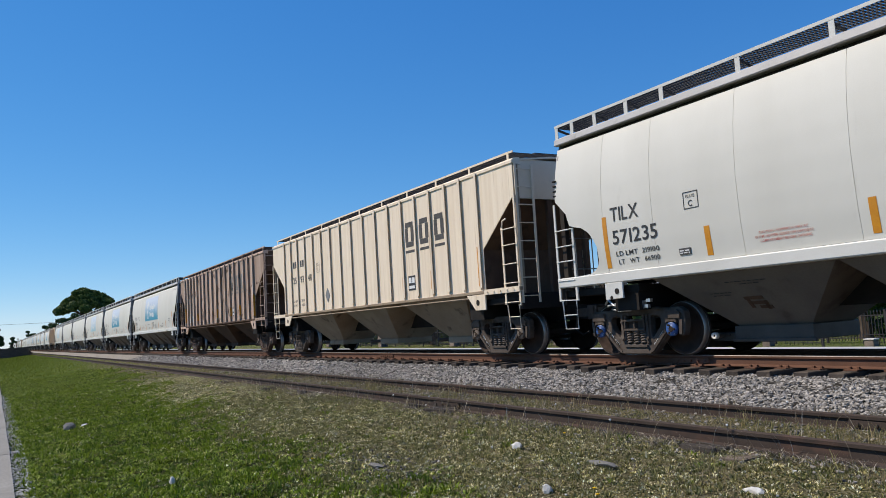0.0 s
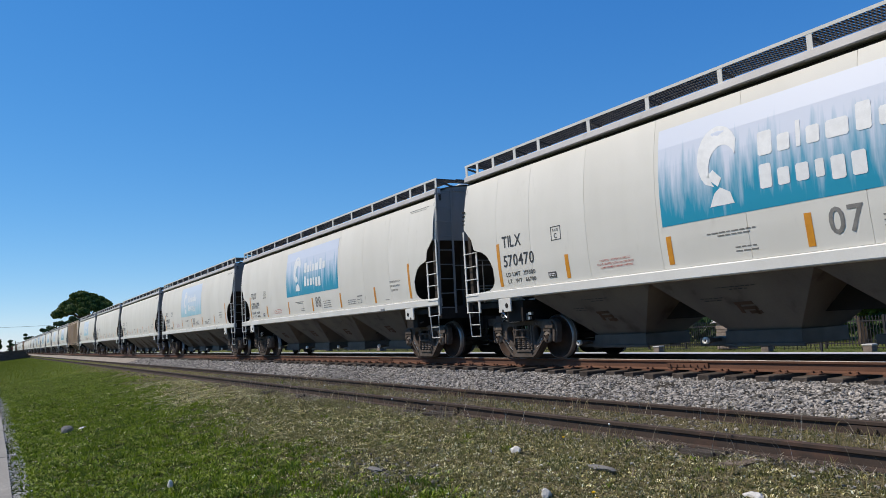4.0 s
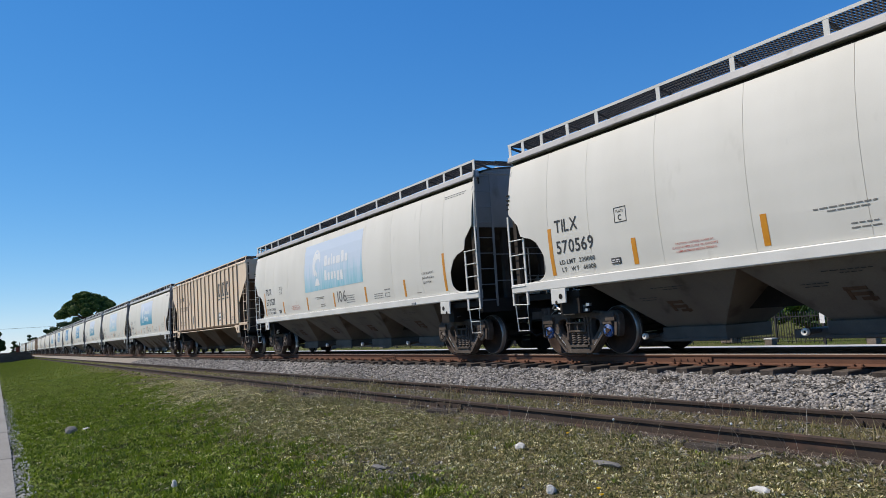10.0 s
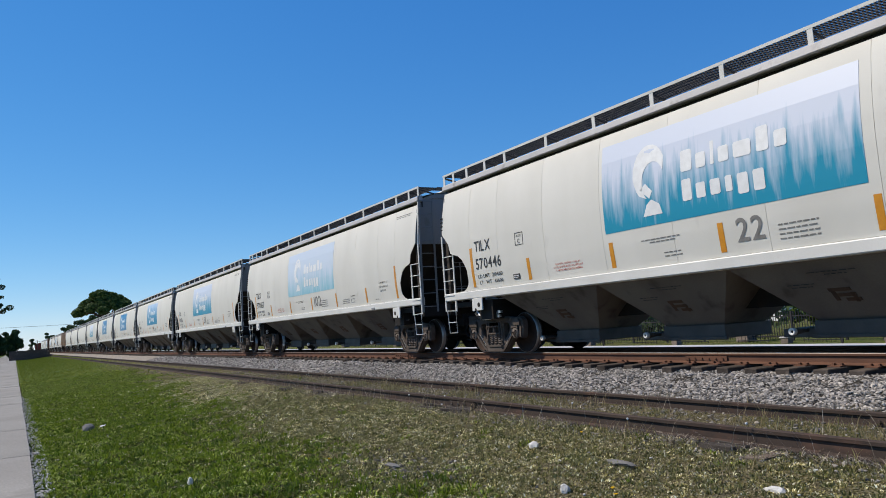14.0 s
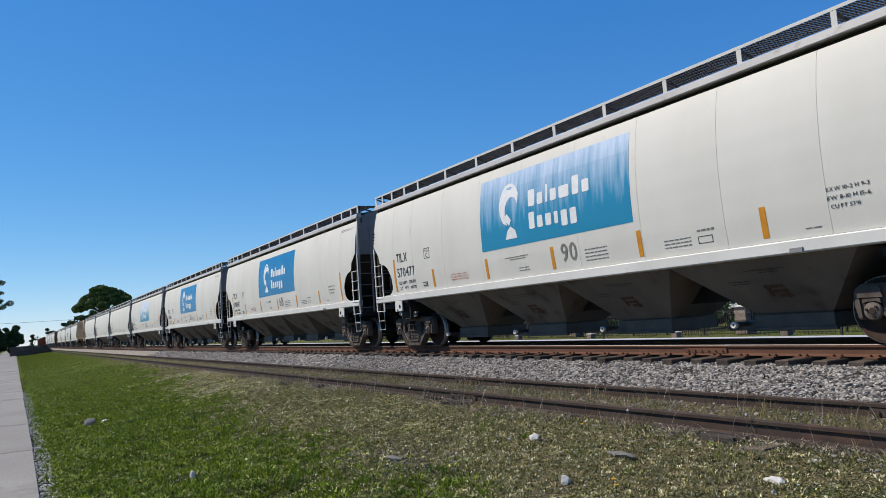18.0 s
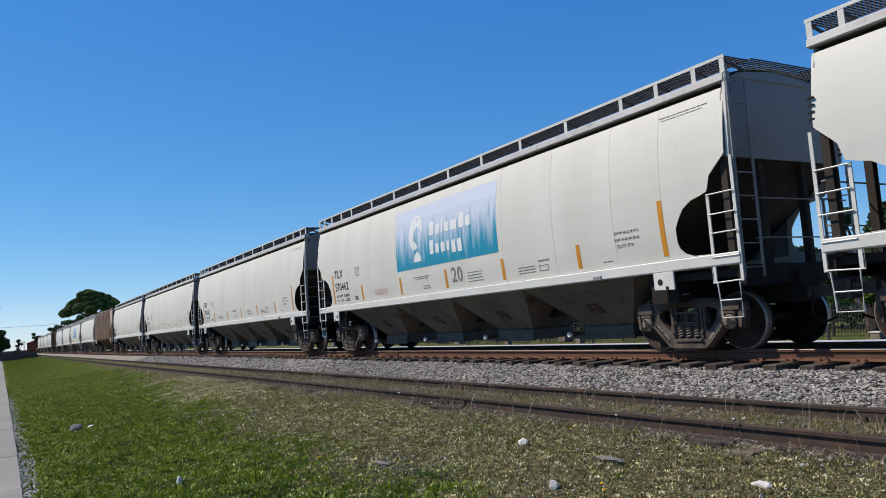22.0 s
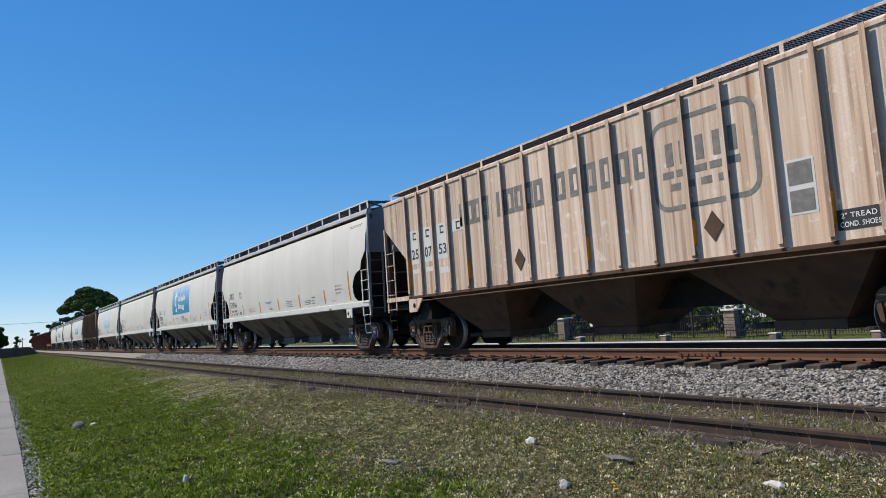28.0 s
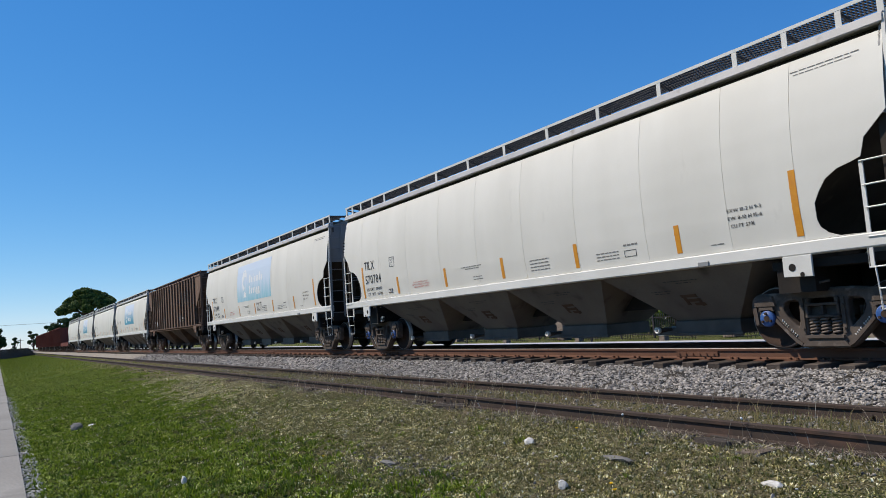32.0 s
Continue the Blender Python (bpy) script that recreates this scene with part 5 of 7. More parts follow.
    lettering("plate_mark", [("PLATE", -5.53, 2.60, 0.05, 0.18), ("C", -5.49, 2.46, 0.10, 0)], "black_ink", car, side_half)
    bm = bmesh.new()
    for a, b, c, d in ((-5.59, -5.575, 2.436, 2.684), (-5.295, -5.28, 2.436, 2.684), (-5.59, -5.28, 2.42, 2.435), (-5.59, -5.28, 2.685, 2.70)):
        side_patch(bm, a, b, c, d, side_half, 0.004)
    part("plate_outline", bm, "black_ink", car)
    bm = bmesh.new()
    side_patch(bm, -5.80, -5.56, 1.69, 1.80, side_half, 0.012)
    part("routing_board", bm, "stencil_ink", car)
    print_bars("board_print", [(-5.78, -5.58, 1.715, 0.016), (-5.78, -5.58, 1.75, 0.02)], "white_ink", car, side_half, 0.016)
    lettering("red_notice", [("CAUTION - HOPPERS A AND AC", -4.24, 1.85, 0.036, 0.80), ("CLOSE HOPPER SLIDES ON OPPOSITE", -4.32, 1.785, 0.036, 0.95), ("COMPARTMENT BEFORE OPENING", -4.24, 1.72, 0.036, 0.84)], "red_ink", car, side_half)
    print_bars("notice", [(1.1, 1.75, 1.70 + 0.07 * k, 0.02) for k in range(4)] + [(3.2, 3.8, 1.70 + 0.06 * k, 0.018) for k in range(3)] + [(5.9, 6.15, 1.68, 0.016)] + [(3.95, 4.3, 1.90, 0.03)] +
               [(-1.7, -0.8, 2.02, 0.018), (-1.5, -0.9, 1.97, 0.018), (-1.2, -0.8, 1.76, 0.018), (-1.2, -0.8, 1.70, 0.018)], "grey_ink", car, side_half)
    print_bars("roof_notice", [(7.55, 8.6, 3.98, 0.012), (7.6, 8.5, 3.93, 0.012)], "grey_ink", car, side_half)
    bm = bmesh.new()
    for a, b, c, d in ((3.95, 3.96, 1.70, 1.82), (4.24, 4.25, 1.70, 1.82), (3.95, 4.25, 1.70, 1.71), (3.95, 4.25, 1.81, 1.82)):
        side_patch(bm, a, b, c, d, side_half, 0.004)
    part("data_plate", bm, "black_ink", car)
    return car


def twin_set(ob):
    """A part with its sub-parts again on the other side."""
    c = copy_thing(ob, Matrix.Rotation(math.pi, 4, "Z") @ ob.matrix_basis)
    return c


def logo_panel(car, kind):
    """The printed sheet on the side: its field, a pale emblem and two rows of plain letter-sized blocks."""
    def field():
        bm = bmesh.new()
        side_patch(bm, -2.60, 2.53, 2.27, 3.93, side_half, 0.004, 10)
        return mesh_of("logo_field", bm, kind)
    part("logo_field", shared("field" + kind, field), "", car, "blue printed sheet, bleached by the sun" if kind != "logo_blue" else "blue printed sheet")

    def emblem():
        bm = bmesh.new()
        arc = np.linspace(0.15, 1.28, 14) * math.pi
        out = [(-1.36 + 0.40 * math.cos(a), 3.20 + 0.50 * math.sin(a)) for a in arc]
        inn = [(-1.27 + 0.27 * math.cos(a), 3.02 + 0.36 * math.sin(a)) for a in arc]
        at = lambda p: bm.verts.new((p[0], -(side_half(p[1]) + 0.008), p[1]))
        o, i = [at(p) for p in out], [at(p) for p in inn]
        for k in range(len(o) - 1):
            bm.faces.new((o[k], o[k + 1], i[k + 1], i[k]))
        for ring in ([(-1.56, 2.44), (-1.10, 2.44), (-1.16, 2.62), (-1.34, 2.72), (-1.46, 2.64)], [(-1.60, 2.92), (-1.38, 2.74), (-1.30, 2.86), (-1.46, 3.02)]):
            bm.faces.new([at(p) for p in ring])
        return mesh_of("emblem", bm, "white_ink")
    part("emblem", shared("emblem", emblem), "", car, "white abstract emblem")

    def block(x, w, z, h):
        bm = bmesh.new()
        c = min(w, h) * 0.12
        o = [(x + c, z), (x + w - c, z), (x + w, z + c), (x + w, z + h - c), (x + w - c, z + h), (x + c, z + h), (x, z + h - c), (x, z + c)]
        bm.faces.new([bm.verts.new((a, -(side_half(b) + 0.009), b)) for a, b in o])
        return mesh_of("letter_block", bm, "white_ink")
    for z, low, row in ((3.05, 3.05, ((-0.62, 0.24, 0.36), (-0.29, 0.20, 0.25), (0.01, 0.07, 0.38), (0.17, 0.20, 0.25), (0.46, 0.33, 0.25), (0.89, 0.21, 0.38), (1.20, 0.21, 0.25))),
                        (2.56, 2.48, ((-0.62, 0.20, 0.36), (-0.32, 0.19, 0.25), (-0.03, 0.20, 0.25), (0.27, 0.13, 0.25), (0.50, 0.20, 0.32), (0.79, 0.20, 0.32)))):
        for x, w, h in row:
            foot = low if h == 0.32 else z
            part("letter_block", shared(("block", x, z), lambda: block(x, w, foot, h)), "", car)


# car number: road number, load limit, light weight, printed sheet, stencilled number
GREY_CARS = {
    0: ("571235", "219100", "66900", "", ""), 3: ("570470", "219300", "66700", "logo_half", "07"), 4: ("570479", "219200", "66800", "logo_half", "88"),
    5: ("570437", "219500", "66500", "logo_pale", "32"), 6: ("570813", "220000", "66000", "", ""), 7: ("570569", "220000", "66000", "", ""),
    8: ("570521", "219200", "66800", "logo_pale", "106"), 10: ("570446", "219400", "66600", "logo_half", "22"), 11: ("570457", "219300", "66700", "logo_pale", "102"),
    12: ("570456", "219300", "66700", "logo_half", "51"), 13: ("570477", "219300", "66700", "logo_rich", "90"), 14: ("570497", "219300", "66700", "logo_blue", "68"),
    15: ("570433", "219400", "66600", "logo_blue", "24"), 16: ("570462", "219500", "66500", "logo_half", "20"), 17: ("570542", "219300", "66700", "", ""),
    18: ("570795", "219300", "66700", "", ""), 19: ("570609", "219300", "66700", "", ""), 21: ("570766", "219900", "66100", "", ""),
    22: ("570525", "219300", "66700", "logo_rich", "98"), 23: ("570784", "219300", "66700", "", ""), 24: ("570491", "219300", "66700", "logo_pale", "127"),
    26: ("", "", "", "logo_half", ""), 27: ("", "", "", "", ""), 28: ("", "", "", "logo_half", ""), 29: ("", "", "", "", ""),
}
BLUE_CAPS = (0, 6, 7, 18, 21, 23)
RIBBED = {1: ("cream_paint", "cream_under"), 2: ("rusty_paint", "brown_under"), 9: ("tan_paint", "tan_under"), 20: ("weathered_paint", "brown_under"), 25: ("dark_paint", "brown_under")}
FLAT, GONDOLA = (30,), (31, 32, 33, 34, 35, 36)


def car_length(n):
    return 17.72 if n in RIBBED else 18.8237 if n < 30 else 17.2


def car_x(n, t):
    """The middle of car n at t seconds: the train gathers speed very slightly."""
    front = -12.2871 + 12.6761 * t + 0.0116809 * t * t
    behind = sum(car_length(k) for k in range(1, n + 1))
    return front - behind + car_length(n) / 2


CARS = {}


STRETCH = {"grey": (0.974, 0.988), "ribbed": (0.975, 0.985)}


def true_size(cars, kind):
    """Bring bodies drawn on the round plan to their true length and height; trucks keep their size."""
    sx, sz = STRETCH[kind]
    done = set()
    for car in cars:
        for o in car.children_recursive:
            if o.name.startswith("truck"):
                o.location.x *= sx
            if o.name.startswith(("truck", "side_frame", "stencil_bars", "spring", "wheelset", "coupler")):
                if o.name.startswith("coupler"):
                    o.location.x *= sx
                continue
            o.location.x *= sx
            if o.data not in done:
                done.add(o.data)
                o.data.transform(Matrix.Diagonal((sx, 1, sz, 1)))


def build_grey_cars():
    base = grey_hopper()
    for n, (number, limit, light, sheet, stencil) in GREY_CARS.items():
        car = base if n == 0 else copy_thing(base, Matrix.Identity(4))
        CARS[n] = car
    for n, (number, limit, light, sheet, stencil) in GREY_CARS.items():
        car = CARS[n]
        if number:
            lettering("car_number", [(number, -7.32, 2.05, 0.25, 1.10)], "black_ink", car, side_half)
            lettering("weight_marks", [("LD LMT  " + limit, -7.28, 1.83, 0.085, 1.05), ("LT   WT   " + light, -7.24, 1.68, 0.085, 1.0)], "black_ink", car, side_half)
        if sheet:
            logo_panel(car, sheet)
            car["label"] = "pale grey covered hopper car bearing a printed blue sheet"
        if stencil:
            lettering("stencil_number", [(stencil, 0.36, 1.76, 0.36, 0.25 * len(stencil))], "grey_ink", car, side_half)
    true_size([CARS[n] for n in GREY_CARS], "grey")
    for n in (26, 27, 28, 29):
        for o in [o for o in CARS[n].children if abs(o.matrix_basis[0][0] + 1) < 1e-4 and o.name.startswith(("side_ladder", "end_ladder", "reflector", "stirrup", "grab", "corner", "jacking", "air_hose", "sensor"))]:
            for c in o.children:
                bpy.data.objects.remove(c)
            bpy.data.objects.remove(o)
    for n, car in CARS.items():
        if n in BLUE_CAPS:
            me = shared("wheelsetblue_cap", lambda: wheelset_mesh("wheelset", "blue_cap"))
            for o in car.children_recursive:
                if o.name.startswith("wheelset"):
                    o.data = me


RIBS = [s * x for s, q in ((-1, slice(None, None, -1)), (1, slice(None))) for x in (0.465, 1.36, 2.24, 3.08, 3.88, 4.70, 5.50, 6.23, 6.97)[q]]
FLAT_HALF = lambda z: 1.50


def slab_of(outline, y0, y1):
    bm = bmesh.new()
    slab(bm, outline, y0, y1)
    return bm


def ribbed_cut(z):
    return float(np.interp(z, [1.50, 1.72, 1.721, 2.46, 3.53, 4.3], [7.08, 7.08, 7.08, 7.08, 8.42, 8.42]))


def ribbed_hopper(paint, under):
    """The older hopper car with flat ribbed sides and three funnels, built round its own middle."""
    car = thing("hopper_car", "older covered hopper car with ribbed flat sides", "freight car", "cars of the train")
    trim = {"cream_paint": "cream_paint", "tan_paint": "tan_paint"}.get(paint, "brown_under")
    for a, b in zip([-8.42] + RIBS, RIBS + [8.42]):
        bm = bmesh.new()
        zs = [z for z in (1.50, 1.9, 2.46, 2.8, 3.2, 3.53, 4.24)]
        lo = [(max(a, -ribbed_cut(z)), min(b, ribbed_cut(z)), z) for z in zs]
        lo = [r for r in lo if r[1] - r[0] > 0.003]
        o = [(q, z) for p, q, z in lo] + [(p, z) for p, q, z in lo[::-1]]
        slab(bm, o, -1.50, -1.485)
        both("side_sheet", bm, paint, car)

    def rib_mesh():
        bm = bmesh.new()
        z0, z1 = 1.52, 4.30
        y = -1.545 if paint in ("cream_paint", "tan_paint") else -1.577
        box(bm, -0.042, -0.030, y + 0.002, -1.502, z0, z1)
        p = [(-0.045, y - 0.011), (0.040, y - 0.011), (0.040, y), (-0.045, y)]
        quad_solid(bm, [(x, y, z0 + 0.05) for x, y in p], [(x, y, z1) for x, y in p])
        box(bm, -0.042, 0.038, y, -1.502, z0 - 0.012, z0)
        return mesh_of("rib", bm, "pale_rib" if paint == "rusty_paint" else paint)
    for x in RIBS:
        for o in both("rib", shared("rib" + paint, rib_mesh), "", car):
            o.location.x = x if o.matrix_basis.to_euler().z == 0 else x
    bm = bmesh.new()
    slab_yz = [(-1.46, 4.22), (-1.525, 4.23), (-1.525, 4.29), (-1.46, 4.34), (-1.3, 4.36), (-1.3, 4.20)]
    a = [bm.verts.new((-8.45, y, z)) for y, z in slab_yz]
    b = [bm.verts.new((8.45, y, z)) for y, z in slab_yz]
    bm.faces.new(a), bm.faces.new(b[::-1])
    for i in range(len(a)):
        bm.faces.new((a[i], b[i], b[(i + 1) % len(a)], a[(i + 1) % len(a)]))
    both("roof_chord", bm, paint, car)
    bm = bmesh.new()
    box(bm, -8.48, 8.48, -1.545, -1.46, 1.43, 1.505)
    both("side_sill", bm, under, car, bevel=0.01)
    bm = bmesh.new()
    for y, z in ((-1.52, 1.41),):
        tube(bm, [(-6.6, y, z - 0.06), (6.6, y, z - 0.06)], 0.022)
    both("sill_pipe", bm, "tan_paint" if paint == "tan_paint" else under, car)
    bm = bmesh.new()
    for y0, z0, y1, z1 in ((-1.35, 4.33, -0.4, 4.43), (-0.4, 4.43, 0.4, 4.43), (0.4, 4.43, 1.35, 4.33)):
        quad_solid(bm, [(-8.42, y0, z0 - 0.04), (8.42, y0, z0 - 0.04), (8.42, y1, z1 - 0.04), (-8.42, y1, z1 - 0.04)], [(-8.42, y0, z0), (8.42, y0, z0), (8.42, y1, z1), (-8.42, y1, z1)])
    part("roof", bm, paint, car)
    both("running_board", shared("ribbed_board", lambda: grating_mesh("running_board", -8.0, 8.3, -1.42, -0.82, 4.50, 0.06)), "", car)
    bm = bmesh.new()
    bar(bm, (-8.1, -1.43, 4.50), (8.4, -1.43, 4.50), 0.012, 0.045)
    both("board_rim", bm, paint, car)
    both("end_board", shared("ribbed_end_board", lambda: grating_mesh("end_board", 8.0, 8.4, -0.82, 0.82, 4.50, 0.06, 8)), "", car)

    def post_mesh():
        bm = bmesh.new()
        box(bm, -0.035, 0.035, -1.438, -1.424, 4.27, 4.50)
        return mesh_of("post", bm, paint)
    for k in range(11):
        for o in both("post", shared("ribpost" + paint, post_mesh), "", car):
            o.location.x = -8.0 + 1.62 * k
    # ends
    bm = bmesh.new()
    box(bm, 8.36, 8.40, -1.49, 1.49, 3.45, 4.33)
    both("end_sheet", bm, trim, car)
    # Recess shade painted in: sheets and inner posts are dark brown on pale cars too.
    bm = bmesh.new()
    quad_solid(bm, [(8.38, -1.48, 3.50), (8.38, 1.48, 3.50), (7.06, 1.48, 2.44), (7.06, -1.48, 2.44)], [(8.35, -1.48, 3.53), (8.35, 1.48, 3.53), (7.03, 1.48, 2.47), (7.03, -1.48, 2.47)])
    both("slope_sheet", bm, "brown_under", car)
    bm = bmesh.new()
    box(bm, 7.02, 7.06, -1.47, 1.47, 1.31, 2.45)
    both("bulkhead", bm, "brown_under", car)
    for y in (-1.44, 1.38):
        both("end_post", slab_of([(8.34, 1.3), (8.44, 1.3), (8.44, 4.3), (8.34, 4.3)], y, y + 0.08), under, car)
    for y in (-0.5, 0.5):
        both("end_post", slab_of([(8.28, 1.3), (8.38, 1.3), (8.38, 3.55), (8.28, 3.55)], y - 0.06, y + 0.06), "brown_under", car)
    bm = bmesh.new()
    box(bm, 6.2, 8.42, -1.42, 1.42, 1.16, 1.30)
    box(bm, 8.30, 8.46, -1.48, 1.48, 1.02, 1.36)
    box(bm, 6.15, 6.75, -1.38, 1.38, 0.84, 1.18)
    both("end_platform", bm, "black_frame", car)
    bm = bmesh.new()
    slab(bm, [(7.08, 1.40), (8.46, 1.40), (8.46, 1.52), (7.08, 1.52)], -1.55, -1.47)
    for k in range(5):
        turned(bm, [(-1.575, 0.022), (-1.54, 0.022)], 6, (7.22 + 0.26 * k, 0, 1.46))
    both("end_rail", bm, paint, car)
    bm = bmesh.new()
    slab(bm, [(-8.46, 1.40), (-7.08, 1.40), (-7.08, 1.52), (-8.46, 1.52)], -1.55, -1.47)
    both("end_rail", bm, paint, car)
    bm = bmesh.new()
    box(bm, -8.5, 8.5, -0.26, 0.26, 0.72, 1.22)
    part("centre_sill", bm, "black_frame", car)
    for s in (1, -1):
        o = part("coupler", shared("coupler", coupler_mesh), "", car)
        o.matrix_basis = pose(s * 8.44, 0, 0, 0, 0, 0 if s > 0 else 180)
    for a, b in ((-6.05, -2.6), (-1.55, 1.55), (2.6, 6.05)):
        m = (a + b) / 2
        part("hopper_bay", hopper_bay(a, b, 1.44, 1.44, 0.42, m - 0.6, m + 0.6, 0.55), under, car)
        bm = bmesh.new()
        box(bm, m - 0.62, m + 0.62, -0.60, 0.60, 0.27, 0.425)
        box(bm, m - 1.15, m - 0.62, -0.45, 0.45, 0.30, 0.37)
        part("outlet_gate", bm, under, car, bevel=0.008)
        bm = bmesh.new()
        turned(bm, [(-0.80, 0.05), (0.80, 0.05)], 8, (m - 0.85, 0, 0.36))
        part("gate_shaft", bm, "cast_steel", car)
    for a, b in ((-2.62, -1.53), (1.53, 2.62)):
        bm = bmesh.new()
        quad_solid(bm, [(a, -1.43, 1.42), (b, -1.43, 1.42), (b, 1.43, 1.42), (a, 1.43, 1.42)], [(a, -1.43, 1.46), (b, -1.43, 1.46), (b, 1.43, 1.46), (a, 1.43, 1.46)])
        part("cross_ridge", bm, under, car)
    for s in (1, -1):
        both("jacking_pad", pad_mesh([(6.30, 1.42), (7.10, 1.42), (7.10, 1.06), (6.66, 1.06)], s, -1.545, [(6.78, 1.24, 0.07)], paint), "", car)
    cast = "cast_steel" if paint in ("cream_paint",) else "rust_truck"
    add_truck(car, 6.87, "black_cap", cast)
    add_truck(car, -6.87, "black_cap", cast)
    y = -1.52
    for s in (1, -1):
        st = [((s * 8.43, y, 1.10), (s * 8.43, y, 3.55)), ((s * 7.90, y, 1.14), (s * 7.90, y, 2.85))]
        ru = [((s * 7.90, y - 0.03, z), (s * 8.43, y - 0.03, z)) for z in (1.18, 1.60, 2.02, 2.44, 2.80)]
        lad = ladder(car, "side_ladder", paint, st, ru)
        twin_set(lad)
        bm = bmesh.new()
        tube(bm, [(s * 7.95, y, 1.12), (s * 7.98, y + 0.02, 0.60), (s * 8.36, y + 0.02, 0.60), (s * 8.38, y, 1.12)], 0.014)
        tube(bm, [(s * 7.97, y + 0.01, 0.86), (s * 8.37, y + 0.01, 0.86)], 0.012)
        both("stirrup_step", bm, trim, car)
        bm = bmesh.new()
        tube(bm, [(s * 7.90, y, 2.85), (s * 7.93, y + 0.01, 3.0), (s * 8.0, y + 0.06, 3.05)], 0.02)
        both("grab_iron", bm, paint, car)
    lad = ladder(car, "end_ladder", paint, [((8.46, -1.47, 1.15), (8.46, -1.45, 4.30)), ((8.46, -1.02, 1.15), (8.46, -1.0, 4.20))],
                 [((8.46, -1.46, z), (8.46, -1.0, z)) for z in np.linspace(1.3, 4.1, 8)])
    twin_set(lad)
    bm = bmesh.new()
    turned(bm, [(-0.5, 0.10), (-0.45, 0.15), (0.2, 0.15)], 14, (-7.5, 0, 1.48))
    part("air_reservoir", bm, under, car)
    bm = bmesh.new()
    tube(bm, [(-7.1, -1.25, 0.95), (-6.7, -1.28, 0.98), (-6.3, -1.25, 0.90)], 0.02)
    box(bm, -6.9, -6.6, -1.2, -0.85, 0.86, 1.0)
    part("brake_rigging", bm, "cast_steel", car)
    bm = bmesh.new()
    tube(bm, [(8.8, -0.3, 0.85), (8.75, -0.32, 0.5), (8.95, -0.3, 0.38), (9.1, -0.25, 0.45)], 0.022)
    both("air_hose", bm, "black_frame", car)
    return car


def sheet_print(car, rows, material, name, lift=0.004):
    bm = bmesh.new()
    for x0, x1, z0, z1 in rows:
        side_patch(bm, x0, x1, z0, z1, FLAT_HALF, lift)
    return part(name, bm, material, car)


def mark_ribbed(n, car):
    """What is painted on each ribbed car: plain shapes for the company marks, numbers and notices."""
    ink = "black_ink" if n in (1, 9) else "grey_ink"
    c = lambda i: float(np.interp(i + 0.5, range(18), RIBS))      # middle of the bay right of rib i
    if n != 20:
        for i in (12, 13, 14):
            x = c(i)
            sheet_print(car, [(x - 0.22, x + 0.22, 3.48, 3.62), (x - 0.25, x - 0.08, 3.085, 3.475), (x + 0.08, x + 0.25, 3.085, 3.475), (x - 0.22, x + 0.22, 2.94, 3.08), (x - 0.25, x + 0.25, 2.78, 2.85)], "grey_ink" if n == 2 else "stencil_ink", "company_mark")
    numbers = {1: ("25", "93", "48"), 9: ("25", "22", "88")}
    if n in numbers:
        lettering("car_number", [(numbers[n][0], c(1) - 0.22, 2.62, 0.24, 0.36), (numbers[n][1], c(2) - 0.20, 2.62, 0.24, 0.36), (numbers[n][2], c(3) - 0.20, 2.62, 0.24, 0.36)], ink, car, FLAT_HALF)
        for i, w in ((1, 0.30), (2, 0.30)):
            sheet_print(car, [(c(i) - 0.2, c(i) - 0.03, 3.2, 3.44), (c(i) + 0.04, c(i) + 0.2, 3.2, 3.44)], ink, "reporting_mark")
        lettering("weight_marks", [("LD LMT", c(1) - 0.22, 1.92, 0.075, 0.42), ("LT WT", c(1) - 0.22, 1.76, 0.075, 0.36), ("202200", c(2) - 0.18, 1.92, 0.075, 0.40), ("60800", c(2) - 0.12, 1.76, 0.075, 0.34)], ink, car, FLAT_HALF)
        x = c(4)
        sheet_print(car, [(x - 0.13, x - 0.12, 2.865, 3.165), (x + 0.12, x + 0.13, 2.865, 3.165), (x - 0.13, x + 0.13, 2.85, 2.86), (x - 0.13, x + 0.13, 3.17, 3.18)], ink, "plate_outline")
        lettering("plate_mark", [("PLATE", x - 0.09, 3.08, 0.05, 0.18), ("C", x - 0.05, 2.92, 0.10, 0)], ink, car, FLAT_HALF)
    if n in (2, 20, 25):
        rows = []
        for i in (0, 1, 2) if n == 20 else (1, 2):
            rows.append((c(i) - 0.28, c(i) + 0.28, 2.36 if n == 20 else 1.70, 3.28 if n == 20 else 2.06))
        if n == 20:
            rows.append((c(3) - 0.28, c(3) + 0.28, 2.98, 3.28))
            rows += [(c(0) - 0.2, c(0) + 0.2, 2.1, 2.22), (c(1) - 0.2, c(1) + 0.25, 2.1, 2.22), (c(2) - 0.2, c(2) + 0.25, 2.0, 2.15)]
        sheet_print(car, rows, "white_paint", "repainted_patch")
        if n == 2:
            lettering("weight_marks", [("LD LMT", c(1) - 0.22, 1.92, 0.075, 0.42), ("LT WT", c(1) - 0.22, 1.76, 0.075, 0.36), ("201800", c(2) - 0.18, 1.92, 0.075, 0.40), ("61600", c(2) - 0.12, 1.76, 0.075, 0.34)], "black_ink", car, FLAT_HALF, 0.009)
            lettering("car_number", [("25", c(1) - 0.2, 2.50, 0.26, 0.38), ("92", c(2) - 0.2, 2.50, 0.26, 0.38)], "stencil_ink", car, FLAT_HALF)
            for i in (1, 2):
                sheet_print(car, [(c(i) - 0.2, c(i) - 0.03, 3.1, 3.34), (c(i) + 0.04, c(i) + 0.2, 3.1, 3.34)], "stencil_ink", "reporting_mark")
